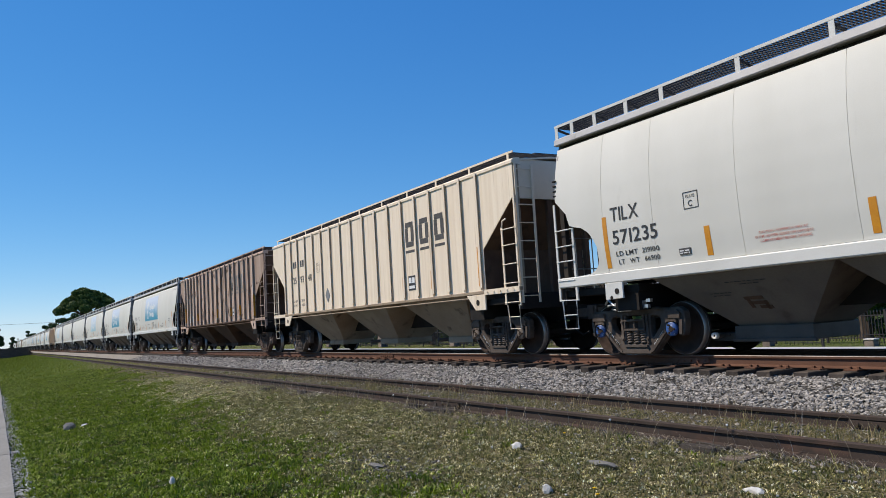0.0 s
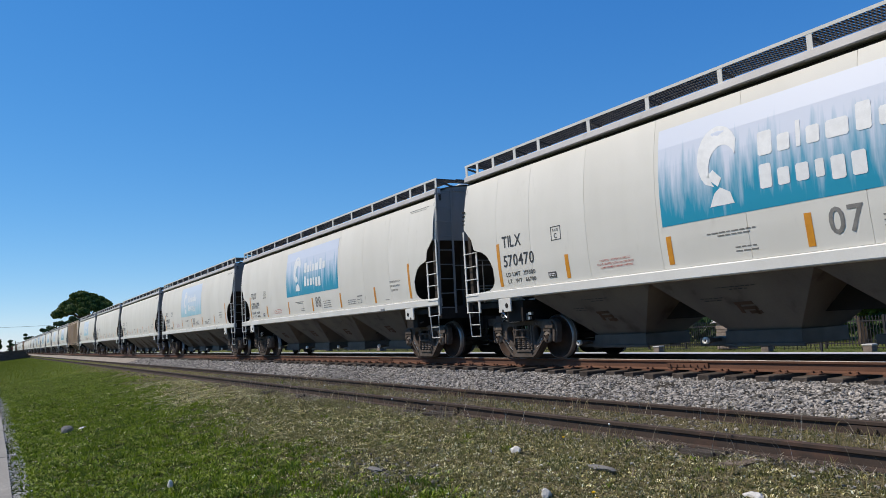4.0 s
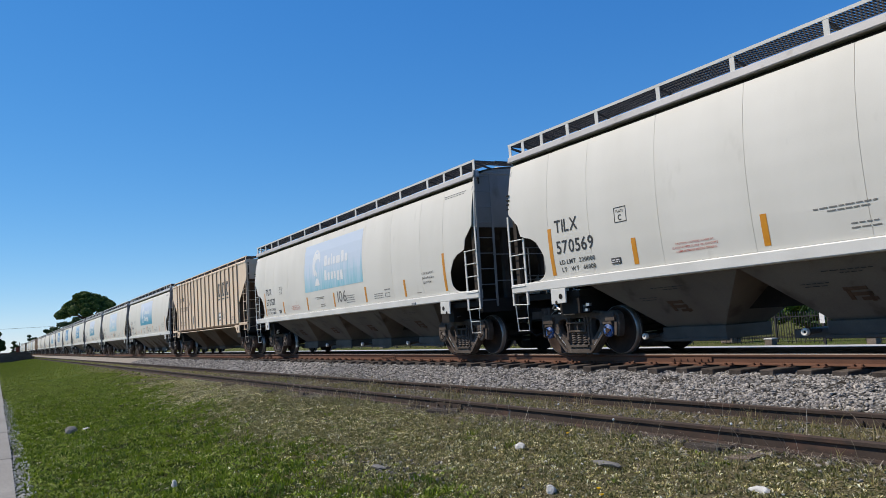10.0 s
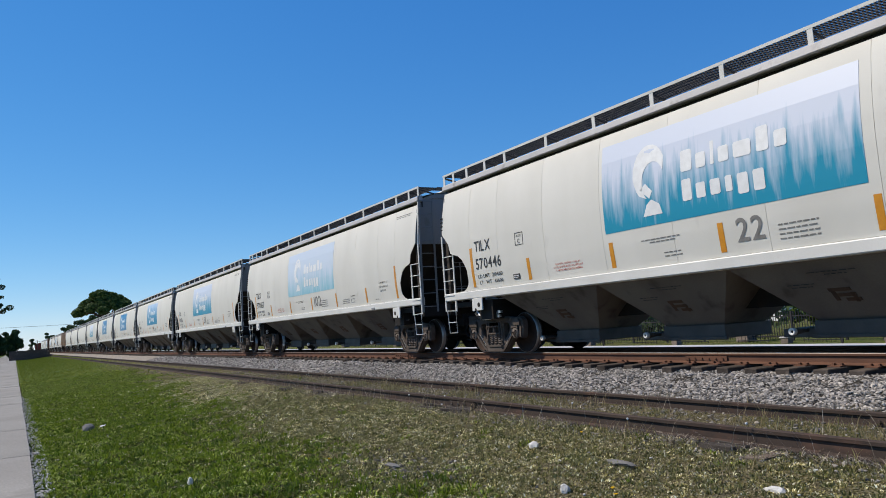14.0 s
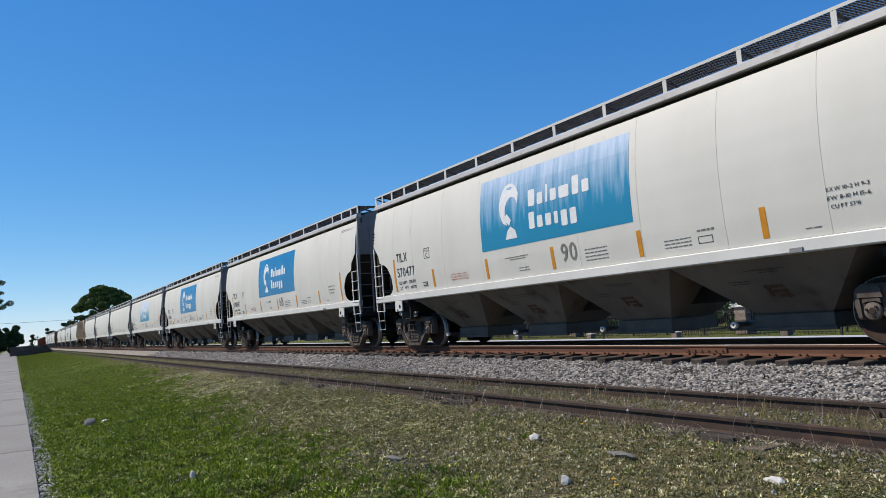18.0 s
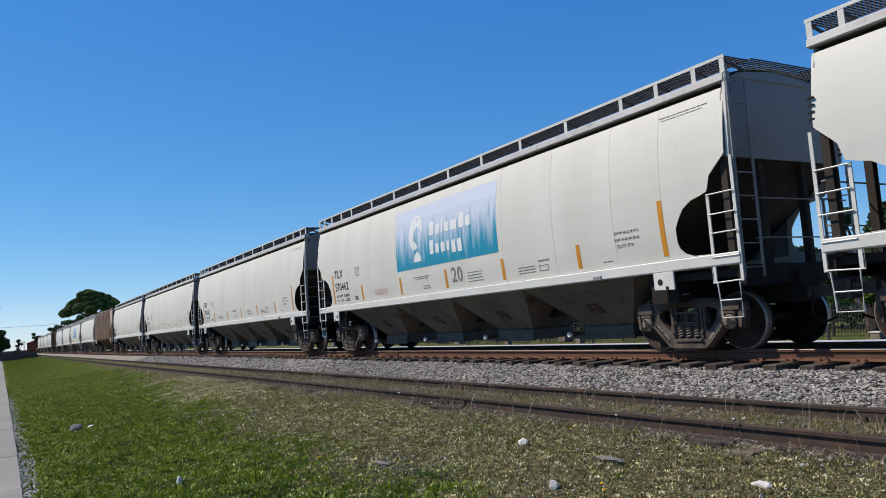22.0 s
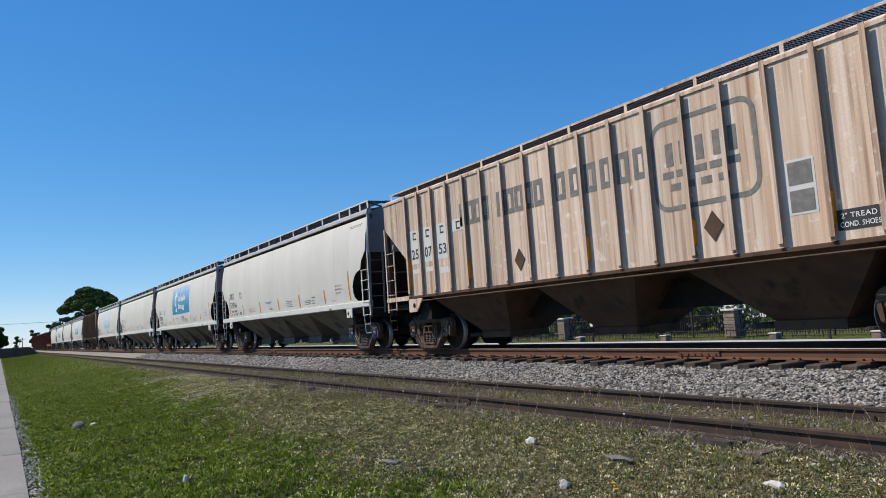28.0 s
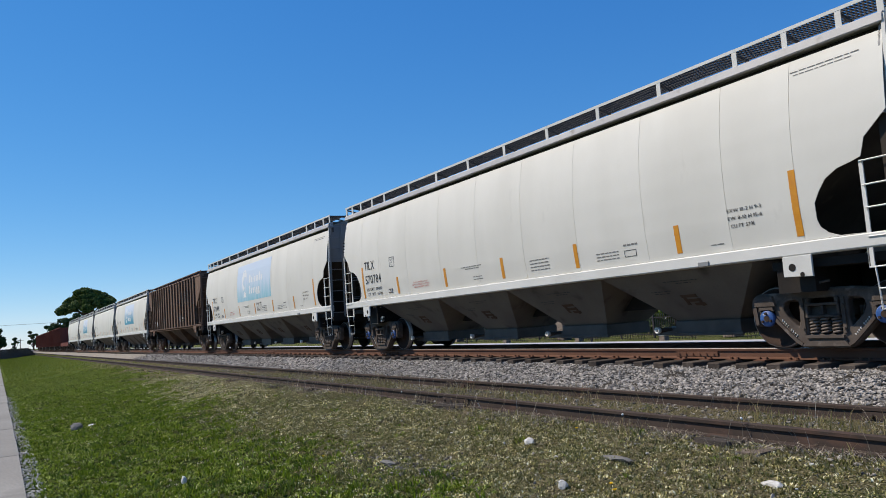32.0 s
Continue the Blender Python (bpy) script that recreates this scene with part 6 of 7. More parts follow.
            x = c(12)
            sheet_print(car, [(x - 0.3, x + 0.3, 2.95, 2.965), (x - 0.3, x + 0.3, 3.30, 3.315), (x - 0.3, x - 0.285, 2.95, 3.315), (x + 0.285, x + 0.3, 2.95, 3.315)], "black_ink", "notice_frame")
            sheet_print(car, [(x - 0.2, x - 0.12, 3.16, 3.25), (x - 0.06, x + 0.2, 3.16, 3.27), (x - 0.24, x + 0.02, 3.0, 3.1), (x + 0.07, x + 0.24, 3.0, 3.1)], "stencil_ink", "notice_bars")
        if n == 20:
            for i in range(4):
                sheet_print(car, [(c(i) - 0.09, c(i) + 0.09, 3.02, 3.06), (c(i) - 0.09, c(i) - 0.05, 3.065, 3.175), (c(i) - 0.09, c(i) + 0.09, 3.18, 3.22)], "black_ink", "reporting_mark", 0.008)
            lettering("car_number", [("25", c(0) - 0.2, 2.50, 0.26, 0.38), ("07", c(1) - 0.2, 2.50, 0.26, 0.38), ("53", c(2) - 0.2, 2.50, 0.26, 0.38)], "black_ink", car, FLAT_HALF, 0.009)
            for x in [c(k - 0.45) for k in (3.8, 4.2, 4.6, 5.0, 5.8, 6.2, 6.6, 7.0, 7.4, 8.2, 8.7, 9.2, 9.7, 10.2, 10.7)]:
                sheet_print(car, [(x - 0.17, x - 0.05, 3.175, 3.495), (x + 0.05, x + 0.16, 3.175, 3.495), (x - 0.17, x + 0.16, 3.05, 3.17), (x - 0.17, x + 0.16, 3.50, 3.62)], "grey_ink", "company_lettering")
            bm = bmesh.new()
            x0, x1, z0, z1, w, r = 2.30, 4.46, 2.36, 3.92, 0.085, 0.30
            corners = [(x1 - r, z1 - r, 0), (x0 + r, z1 - r, 1), (x0 + r, z0 + r, 2), (x1 - r, z0 + r, 3)]
            ways = [(cx, cz, (q + k / 6) * math.pi / 2) for cx, cz, q in corners for k in range(7)]
            rings = [[bm.verts.new((cx + d * math.cos(a), -1.504, cz + d * math.sin(a))) for cx, cz, a in ways] for d in (r, r - w)]
            for k in range(len(ways)):
                m = (k + 1) % len(ways)
                bm.faces.new((rings[0][k], rings[0][m], rings[1][m], rings[1][k]))
            part("emblem_frame", bm, "grey_ink", car)
            sheet_print(car, [(x, x + 0.16, 3.12, 3.52) for x in (2.62, 2.92, 3.27, 3.62, 3.92)] + [(x, x + 0.24, 2.92, 3.04) for x in (2.52, 2.82, 3.22, 3.52, 3.87)] + [(x, x + 0.22, 2.70, 2.82) for x in (2.67, 2.97, 3.32, 3.67)], "grey_ink", "emblem_lettering")
            x = c(14)
            sheet_print(car, [(x - 0.26, x + 0.2, 1.95, 2.75)], "white_paint", "data_panel")
            sheet_print(car, [(x - 0.22, x + 0.16, 2.38, 2.71), (x - 0.22, x + 0.16, 1.99, 2.30)], "grey_ink", "data_field", 0.008)
            lettering("tread_notice", [('2" TREAD', c(15) - 0.26, 1.80, 0.07, 0.5), ("COND. SHOES", c(15) - 0.28, 1.68, 0.07, 0.56)], "white_ink", car, FLAT_HALF, 0.010)
            sheet_print(car, [(c(15) - 0.32, c(15) + 0.32, 1.64, 1.92)], "black_ink", "notice_field", 0.006)
    if n == 9:
        lettering("tread_notice", [('2" TREAD', c(15) - 0.20, 1.80, 0.06, 0.34), ("COND. SHOES", c(15) - 0.24, 1.70, 0.06, 0.46)], "grey_ink", car, FLAT_HALF)
        lettering("dimension_marks", [("EXW 10-8 H 4-1", c(13) - 0.28, 2.02, 0.055, 0.5), ("EW 9-2 H 14-8", c(13) - 0.28, 1.92, 0.055, 0.48), ("CU FT 4750", c(13) - 0.26, 1.82, 0.055, 0.36)], "grey_ink", car, FLAT_HALF)
    if n in (1, 2, 9, 25):
        x = c(12)
        sheet_print(car, [(x - 0.2, x + 0.2, 1.75, 2.15)], "black_ink", "data_panel")
        sheet_print(car, [(x - 0.16, x - 0.02, 1.95, 2.10), (x + 0.02, x + 0.16, 1.95, 2.10), (x - 0.16, x + 0.16, 1.80, 1.88)], "white_ink", "data_field", 0.008)
    # placard holders
    for i in ((5,) if n in (1, 9) else (6, 12) if n == 20 else (5, 11)):
        bm = bmesh.new()
        x, z, r = c(i), 2.0, 0.19
        quad_solid(bm, [(x - r, -1.515, z), (x, -1.515, z - r * 1.3), (x + r, -1.515, z), (x, -1.515, z + r * 1.3)], [(x - r, -1.50, z), (x, -1.50, z - r * 1.3), (x + r, -1.50, z), (x, -1.50, z + r * 1.3)])
        part("placard_holder", bm, "brown_under" if n in (20, 2) else "end_grey", car)
    for i, z0, z1 in ((0, 1.7, 2.55), (4, 1.75, 2.15), (9, 1.75, 2.2), (12, 1.75, 2.15), (15 if n == 20 else 14, 1.72, 2.2), (17, 1.62, 2.55)):
        x, lift = (RIBS[i], 0.085) if n in (2, 20) else (RIBS[i] - 0.12, 0.004)
        sheet_print(car, [(x - 0.045, x + 0.045, z0, z1)], "amber_tape", "reflector", lift)
    label = {1: "cream ribbed covered hopper car with light rust streaks", 2: "dark rusty brown ribbed covered hopper car", 9: "tan ribbed covered hopper car with dusty streaks",
             20: "weathered brown ribbed covered hopper car with repainted white patches", 25: "weathered reddish brown ribbed covered hopper car"}[n]
    car["label"] = label


def build_ribbed_cars():
    for n, (paint, under) in RIBBED.items():
        car = ribbed_hopper(paint, under)
        mark_ribbed(n, car)
        CARS[n] = car
    true_size([CARS[n] for n in RIBBED], "ribbed")


def flat_car():
    car = thing("flat_car", "empty low dark flat car between the hoppers", "freight car", "cars of the train")
    bm = bmesh.new()
    box(bm, -8.2, 8.2, -1.5, 1.5, 0.85, 1.25)
    part("deck", bm, "oxide_red", car, bevel=0.02)
    bm = bmesh.new()
    box(bm, -8.2, 8.2, -1.53, -1.50, 0.75, 1.35)
    both("side_sill", bm, "oxide_red", car)
    for s in (1, -1):
        o = part("coupler", shared("coupler", coupler_mesh), "", car)
        o.matrix_basis = pose(s * 8.15, 0, 0, 0, 0, 0 if s > 0 else 180)
        add_truck(car, s * 6.2, "black_cap", "cast_steel")
    return car


def gondola():
    """A tall dark red open car with posts along its sides."""
    car = thing("gondola_car", "tall dark red open freight car with ribbed sides", "freight car", "cars of the train")
    bm = bmesh.new()
    box(bm, -8.0, 8.0, -1.45, -1.40, 0.95, 4.1)
    both("side_wall", bm, "oxide_red", car)
    bm = bmesh.new()
    box(bm, 7.95, 8.0, -1.40, 1.40, 0.95, 4.1)
    both("end_wall", bm, "oxide_red", car)
    bm = bmesh.new()
    box(bm, -8.0, 8.0, -1.4, 1.4, 0.85, 0.95)
    part("floor_plate", bm, "oxide_red", car)
    bm = bmesh.new()
    box(bm, -8.05, 8.05, -1.52, -1.40, 4.1, 4.2)
    both("top_chord", bm, "oxide_red", car)

    def post():
        bm = bmesh.new()
        box(bm, -0.07, 0.07, -1.53, -1.45, 0.9, 4.1)
        return mesh_of("side_post", bm, "oxide_red")
    for k in range(12):
        for o in both("side_post", shared("gonpost", post), "", car):
            o.location.x = -7.8 + k * 1.418
    for s in (1, -1):
        o = part("coupler", shared("coupler", coupler_mesh), "", car)
        o.matrix_basis = pose(s * 8.0, 0, 0, 0, 0, 0 if s > 0 else 180)
        add_truck(car, s * 6.2, "black_cap", "cast_steel")
    return car


build_grey_cars()
build_ribbed_cars()
for n in FLAT:
    CARS[n] = flat_car()
for n in GONDOLA:
    CARS[n] = gondola() if n == GONDOLA[0] else copy_thing(CARS[GONDOLA[0]], Matrix.Identity(4))


# ---- grass ----
def blades(name, count, xr, yr, length, width, mat, label, seed, keep=None, power=1.0, stand=1.0):
    rng = np.random.default_rng(seed)
    x = xr[1] - (xr[1] - xr[0]) * rng.random(count) ** power
    y = rng.uniform(*yr, count)
    if keep is not None:
        ok = keep(x, y, rng)
        x, y = x[ok], y[ok]
    n = len(x)
    z = ground_z(x, y)
    a = rng.uniform(0, math.tau, n)
    h = rng.uniform(*length, n)
    w = rng.uniform(*width, n)
    lean = rng.uniform(0.2, 1.1, n) * h
    b = rng.uniform(0, math.tau, n)
    dx, dy = np.cos(a) * w / 2, np.sin(a) * w / 2
    lx, ly = np.cos(b) * lean, np.sin(b) * lean
    p = np.stack([np.stack([x - dx, y - dy, z - 0.01], -1), np.stack([x + dx, y + dy, z - 0.01], -1),
                  np.stack([x + dx * 0.7 + lx * 0.4, y + dy * 0.7 + ly * 0.4, z + h * 0.6 * stand], -1), np.stack([x - dx * 0.7 + lx * 0.4, y - dy * 0.7 + ly * 0.4, z + h * 0.6 * stand], -1),
                  np.stack([x + lx, y + ly, z + h * stand], -1)], 1)
    i = np.arange(n)[:, None] * 5
    f = np.concatenate([i + [[0, 1, 2]], i + [[0, 2, 3]], i + [[3, 2, 4]]])
    tagged(new(name, fast_mesh(name, p.reshape(-1, 3), f, mat)), label, "grass", kind="stuff")


def wave(x, y, s, k):
    return np.sin(x * s + k) * np.cos(y * s * 1.3 + 2 * k) + 0.6 * np.sin(x * s * 2.3 + y * s * 1.7 + k)


def clear_of_rails(x, y):
    return (np.abs(y - SIDING_Y - 0.7535) > 0.10) & (np.abs(y - SIDING_Y + 0.7535) > 0.10)


def build_grass():
    lushness = lambda x, y: 0.5 + (3.25 - y - 0.055 * (x + 9) + wave(x, y, 0.7, 1) * 0.38 + wave(x, y, 2.3, 4) * 0.22) / 1.3
    clump = lambda x, y: np.clip(0.62 + 0.30 * wave(x, y, 3.1, 2) + 0.25 * wave(x, y, 7.3, 5), 0.10, 1)
    seen = lambda x, y: (x < -0.5 * y) & (x * x + y * y > 36)
    tufts("dry_turf", 21000, 9, (-30, -2.5), (0.5, 6.4), (0.018, 0.05), "dry_sward", "short dry grass of olive and straw-coloured blades", 6,
          lambda x, y, r: seen(x, y) & clear_of_rails(x, y) & (r.random(len(x)) < np.clip(1.2 - lushness(x, y), 0.16, 1)), 0.75, (0.008, 0.016), 0.7)
    blades("straw_litter", 120000, (-22, -2.5), (0.6, 6.5), (0.015, 0.05), (0.006, 0.013), "dry_sward", "bleached straw lying among the dry grass", 17,
           lambda x, y, r: seen(x, y) & clear_of_rails(x, y) & (r.random(len(x)) < np.clip(1.1 - lushness(x, y), 0.12, 1) * clump(x, y)), 0.75, 0.3)
    tufts("green_sward", 23000, 12, (-48, -3.5), (0.1, 6.0), (0.035, 0.10), "green_sward", "thick rough green grass of the verge in small clumps", 16,
          lambda x, y, r: (y > road_edge(x) + 0.12) & seen(x, y) & (r.random(len(x)) < np.clip(lushness(x, y), 0.015, 1) * clump(x, y) * np.clip((x + 50) / 14, 0, 1)), 0.95, (0.010, 0.022), 0.6)
    for at, size, seed in (((-16.4, 6.0), 0.9, 41), ((-11.0, 6.05), 1.1, 42), ((-4.4, 6.2), 0.8, 43), ((-6.3, 6.15), 0.7, 44), ((-8.4, 6.1), 0.8, 45)):
        blades("dead_stalks", 700, (at[0] - size, at[0] + size), (at[1] - 0.22, at[1] + 0.16), (0.08, 0.26), (0.005, 0.011), "dead_stalk", "flattened heap of grey dead stalks beside the rail", seed, None, 1.0, 0.25)
    blades("dry_stalks", 1500, (-22, -2.8), (5.75, 8.35), (0.18, 0.40), (0.003, 0.006), "dead_stalk", "tall thin dry stalks standing along the siding", 46, lambda x, y, r: clear_of_rails(x, y) & (np.abs(np.abs(y - SIDING_Y) - 0.85) < 0.4), 0.85)
    blades("siding_litter", 34000, (-30, -2.6), (5.75, 8.45), (0.03, 0.12), (0.005, 0.012), "dead_stalk", "grey dead grass lying between the siding rails", 47, lambda x, y, r: clear_of_rails(x, y) & (r.random(len(x)) < clump(x, y)), 0.75, 0.35)
    tall = lambda x, y, r: clear_of_rails(x, y) & (wave(x, y, 1.7, 4) > 0.35)
    blades("rail_weeds", 14000, (-24, -2.5), (5.2, 8.5), (0.06, 0.20), (0.004, 0.009), "straw_blade", "dry straw-coloured weeds along the siding rails", 7, tall, 0.8)
    blades("siding_tufts", 12000, (-24, -2.5), (5.6, 8.2), (0.04, 0.13), (0.005, 0.012), "olive_blade", "olive tufts between the siding rails", 8, lambda x, y, r: clear_of_rails(x, y) & (wave(x, y, 1.1, 7) > 0.15), 0.8)
    blades("far_turf", 85000, (-235, -19), (0.0, 8.4), (0.03, 0.08), (0.02, 0.05), "verge_blade", "yellow-green verge further along the road", 9, lambda x, y, r: (y > road_edge(x) + 0.15) & clear_of_rails(x, y) & (r.random(len(x)) < np.clip(1.3 - y / 6.5, 0.1, 1)), 0.7)
    tufts("green_turf", 2200, 18, (-36, -3.5), (0.0, 6.0), (0.04, 0.12), "green_blade", "thick bright green clumps of roadside grass", 5, lambda x, y, r: (y > road_edge(x) + 0.1) & (r.random(len(x)) < np.clip(lushness(x, y), 0.015, 1) * np.clip((x + 36) / 16, 0, 1)), 0.8)
    blades("twig_litter", 9000, (-20, -2.5), (5.0, 8.4), (0.05, 0.22), (0.006, 0.014), "twig", "grey-brown dead stalks lying along the siding", 21, lambda x, y, r: clear_of_rails(x, y) & (wave(x, y, 1.4, 6) > -0.1), 0.8, 0.22)
    tufts("olive_turf", 8000, 9, (-18, -3), (0.6, 6.3), (0.018, 0.055), "olive_blade", "short tufted olive turf on dry ground", 15, lambda x, y, r: (y > road_edge(x) + 0.4) & clear_of_rails(x, y) & (r.random(len(x)) < np.clip(1.2 - lushness(x, y), 0.1, 1)), 0.75)
    tufts("lush_turf", 170, 22, (-20, -5), (0.2, 4.6), (0.06, 0.12), "bush_leaf", "taller lush green clumps in the verge", 12, lambda x, y, r: (y > road_edge(x) + 0.3) & (wave(x, y, 1.3, 3) > 0.2) & (lushness(x, y) > 0.35), 0.85)


def tufts(name, count, per, xr, yr, length, mat, label, seed, keep, power, width=(0.006, 0.014), low=1.0):
    """Grass in clumps: blades fanning out of shared roots."""
    rng = np.random.default_rng(seed)
    x = xr[1] - (xr[1] - xr[0]) * rng.random(count * 4) ** power
    y = rng.uniform(*yr, count * 4)
    ok = keep(x, y, rng)
    x, y = x[ok][:count], y[ok][:count]
    n = len(x)
    big = rng.uniform(*length, n)
    X, Y, H = np.repeat(x, per), np.repeat(y, per), np.repeat(big, per)
    m = len(X)
    a, q = rng.uniform(0, math.tau, m), rng.random(m) ** 0.6
    rad = H * 0.9 * q
    X, Y = X + np.cos(a) * rad, Y + np.sin(a) * rad
    Z = ground_z(X, Y)
    h = H * (1.05 - 0.6 * q) * rng.uniform(0.7, 1.1, m)
    out = h * (0.25 + 0.7 * q) * (2 - low)
    h = h * low
    lx, ly = np.cos(a + rng.normal(0, 0.5, m)) * out, np.sin(a + rng.normal(0, 0.5, m)) * out
    b = rng.uniform(0, math.tau, m)
    w = rng.uniform(*width, m) / 2
    dx, dy = np.cos(b) * w, np.sin(b) * w
    p = np.stack([np.stack([X - dx, Y - dy, Z - 0.01], -1), np.stack([X + dx, Y + dy, Z - 0.01], -1),
                  np.stack([X + dx + lx * 0.4, Y + dy + ly * 0.4, Z + h * 0.65], -1), np.stack([X - dx + lx * 0.4, Y - dy + ly * 0.4, Z + h * 0.65], -1),
                  np.stack([X + lx, Y + ly, Z + h], -1)], 1)
    i = np.arange(m)[:, None] * 5
    f = np.concatenate([i + [[0, 1, 2]], i + [[0, 2, 3]], i + [[3, 2, 4]]])
    tagged(new(name, fast_mesh(name, p.reshape(-1, 3), f, mat)), label, "grass", kind="stuff")


build_grass()
build_debris()


def stone(name, at, size, mat, label, seed):
    r = random.Random(seed)
    bm = bmesh.new()
    bmesh.ops.create_icosphere(bm, subdivisions=2, radius=1)
    for v in bm.verts:
        v.co *= 0.8 + 0.35 * r.random()
        v.co = Vector((v.co.x * size[0], v.co.y * size[1], v.co.z * size[2]))
    ob = new(name, mesh_of(name, bm, mat))
    ob.location = (at[0], at[1], float(ground_z(at[0], at[1])) + size[2] * 0.35)
    tagged(ob, label, "stone", "stones in the grass")


stone("rock", (-7.06, 5.04), (0.075, 0.055, 0.05), "pale_stone", "small chalky white stone lying in thin grass", 1)
stone("rock", (-17.96, 1.33), (0.19, 0.13, 0.12), "dark_stone", "grey-brown lump of stone in green grass", 2)
stone("rock", (-18.08, 1.64), (0.16, 0.09, 0.04), "pale_stone", "pale flat stone in green grass", 3)
stone("slab_stone", (-5.61, 4.98), (0.19, 0.07, 0.03), "dark_stone", "dark flat slab of stone on thin grass", 4)
stone("rock", (-5.42, 4.17), (0.045, 0.04, 0.05), "pale_stone", "pale upright pebble in thin grass", 5)
stone("rock", (-3.99, 5.10), (0.10, 0.05, 0.03), "pale_stone", "pale flat stone on bare earth", 6)
stone("rock", (-9.49, 1.78), (0.04, 0.035, 0.07), "pale_stone", "pale pebble in green grass", 7)
stone("rock", (-8.09, 3.76), (0.16, 0.06, 0.025), "dark_stone", "dark flat patch of broken stone", 8)


def flower(at, seed):
    root = thing("dandelion", "yellow dandelion in thin grass", "flower", "dandelions")
    z = float(ground_z(*at))
    root.location = (at[0], at[1], z)
    bm = bmesh.new()
    tube(bm, [(0, 0, 0), (0.005, 0.003, 0.05), (0.008, 0.0, 0.085)], 0.0025, 5)
    part("stem", bm, "oak_leaf", root)
    bm = bmesh.new()
    r = random.Random(seed)
    for k in range(18):
        a = k * 2.4
        q = 0.008 + 0.014 * (k / 18) ** 0.5
        c, s = math.cos(a), math.sin(a)
        bm.faces.new([bm.verts.new(p) for p in ((0.008, 0, 0.085), (0.008 + q * c - 0.005 * s, q * s + 0.005 * c, 0.094 + 0.006 * r.random()), (0.008 + q * c + 0.005 * s, q * s - 0.005 * c, 0.094 + 0.006 * r.random()))])
    part("head", bm, "flower", root)


for k, p in enumerate(((-4.90, 4.25), (-4.72, 4.12), (-8.9, 3.3), (-6.9, 5.6))):
    flower(p, k)


# ---- trees ----
def crown_mesh(name, blobs, count, size, mat, seed):
    """Leaf clumps: small bent leaf cards scattered over the outside of uneven masses."""
    rng = np.random.default_rng(seed)
    blobs = np.array(blobs, float)
    wgt = blobs[:, 3] ** 2
    pick = rng.choice(len(blobs), count, p=wgt / wgt.sum())
    d = rng.normal(size=(count, 3))
    d /= np.linalg.norm(d, axis=1)[:, None]
    r = blobs[pick, 3] * rng.uniform(0.55, 1.08, count) ** 0.6
    c = blobs[pick, :3] + d * r[:, None] * np.array([1, 1, 0.72])
    u = np.cross(d + rng.normal(scale=0.5, size=(count, 3)), rng.normal(size=(count, 3)))
    u /= np.linalg.norm(u, axis=1)[:, None]
    w = np.cross(u, d + rng.normal(scale=0.6, size=(count, 3)))
    w /= np.linalg.norm(w, axis=1)[:, None]
    s = rng.uniform(*size, count)[:, None]
    p = np.stack([c - u * s, c - w * s * 0.6, c + u * s, c + w * s * 0.6], 1).reshape(-1, 3)
    i = np.arange(count)[:, None] * 4
    return fast_mesh(name, p, np.concatenate([i + [[0, 1, 2]], i + [[0, 2, 3]]]), mat)


def tree(name, at, height, spread, trunk_h, mat, label, seed, count=5000, leaf=(0.25, 0.5), flat=0.5, masses=14, z0=-0.8, dome_lobes=False):
    r = random.Random(seed)
    root = thing(name, label, "tree", "trees")
    root.location = (at[0], at[1], z0)
    blobs = []
    for k in range(masses if dome_lobes else 0):
        a, q = k * 2.39996 + r.uniform(-0.3, 0.3), ((k + 0.5) / masses) ** 0.5
        br = spread * r.uniform(0.13, 0.21)
        z = trunk_h + (height - trunk_h) * (0.22 + 0.70 * (1 - q ** 2.2)) * r.uniform(0.86, 1.06)
        blobs.append((math.cos(a) * q * (spread - br * 0.5), math.sin(a) * q * (spread - br * 0.5), z - br * 0.5, br))
    for k in range(0 if dome_lobes else masses):
        a, q = r.uniform(0, math.tau), r.random() ** 0.5
        dome = (1 - q * q * 0.75)
        top = trunk_h + (height - trunk_h) * (1 - flat + flat * dome)
        br = spread * r.uniform(0.20, 0.32)
        zc = r.uniform(trunk_h + br * 0.4, max(top - br * 0.7, trunk_h + br * 0.45))
        blobs.append((math.cos(a) * q * (spread - br), math.sin(a) * q * (spread - br), zc, br))
    bm = bmesh.new()
    tr = spread * 0.06 + 0.12
    tube(bm, [(0, 0, -0.2), (0.05, 0.04, trunk_h * 0.5), (0.0, 0.0, trunk_h), (0.1, 0.0, trunk_h + (height - trunk_h) * 0.4)], tr, 8)
    for v in bm.verts:
        k = 1.35 - 0.75 * max(v.co.z, 0) / height
        v.co.x, v.co.y = v.co.x * k, v.co.y * k
    part("trunk", bm, "bark", root)
    bm = bmesh.new()
    for b in blobs[::max(1, len(blobs) // 12)]:
        tube(bm, [(0, 0, trunk_h * 0.85), (b[0] * 0.45, b[1] * 0.45, trunk_h * 0.75 + b[2] * 0.3), b[:3]], tr * 0.32, 5)
    part("limbs", bm, "bark", root)
    part("crown", crown_mesh("crown", blobs, count, leaf, mat, seed), "", root)
    return root


def pine(at, height, seed, z0=-0.9):
    r = random.Random(seed)
    root = thing("pine_tree", "tall dark pine with open layered boughs", "tree", "trees")
    root.location = (at[0], at[1], z0)
    bm = bmesh.new()
    tube(bm, [(0, 0, -0.2), (0.1, 0, height * 0.5), (0, 0.1, height)], 0.22, 8)
    for v in bm.verts:
        k = 1.3 - 1.1 * max(v.co.z, 0) / height
        v.co.x, v.co.y = v.co.x * k, v.co.y * k
    part("trunk", bm, "bark", root)
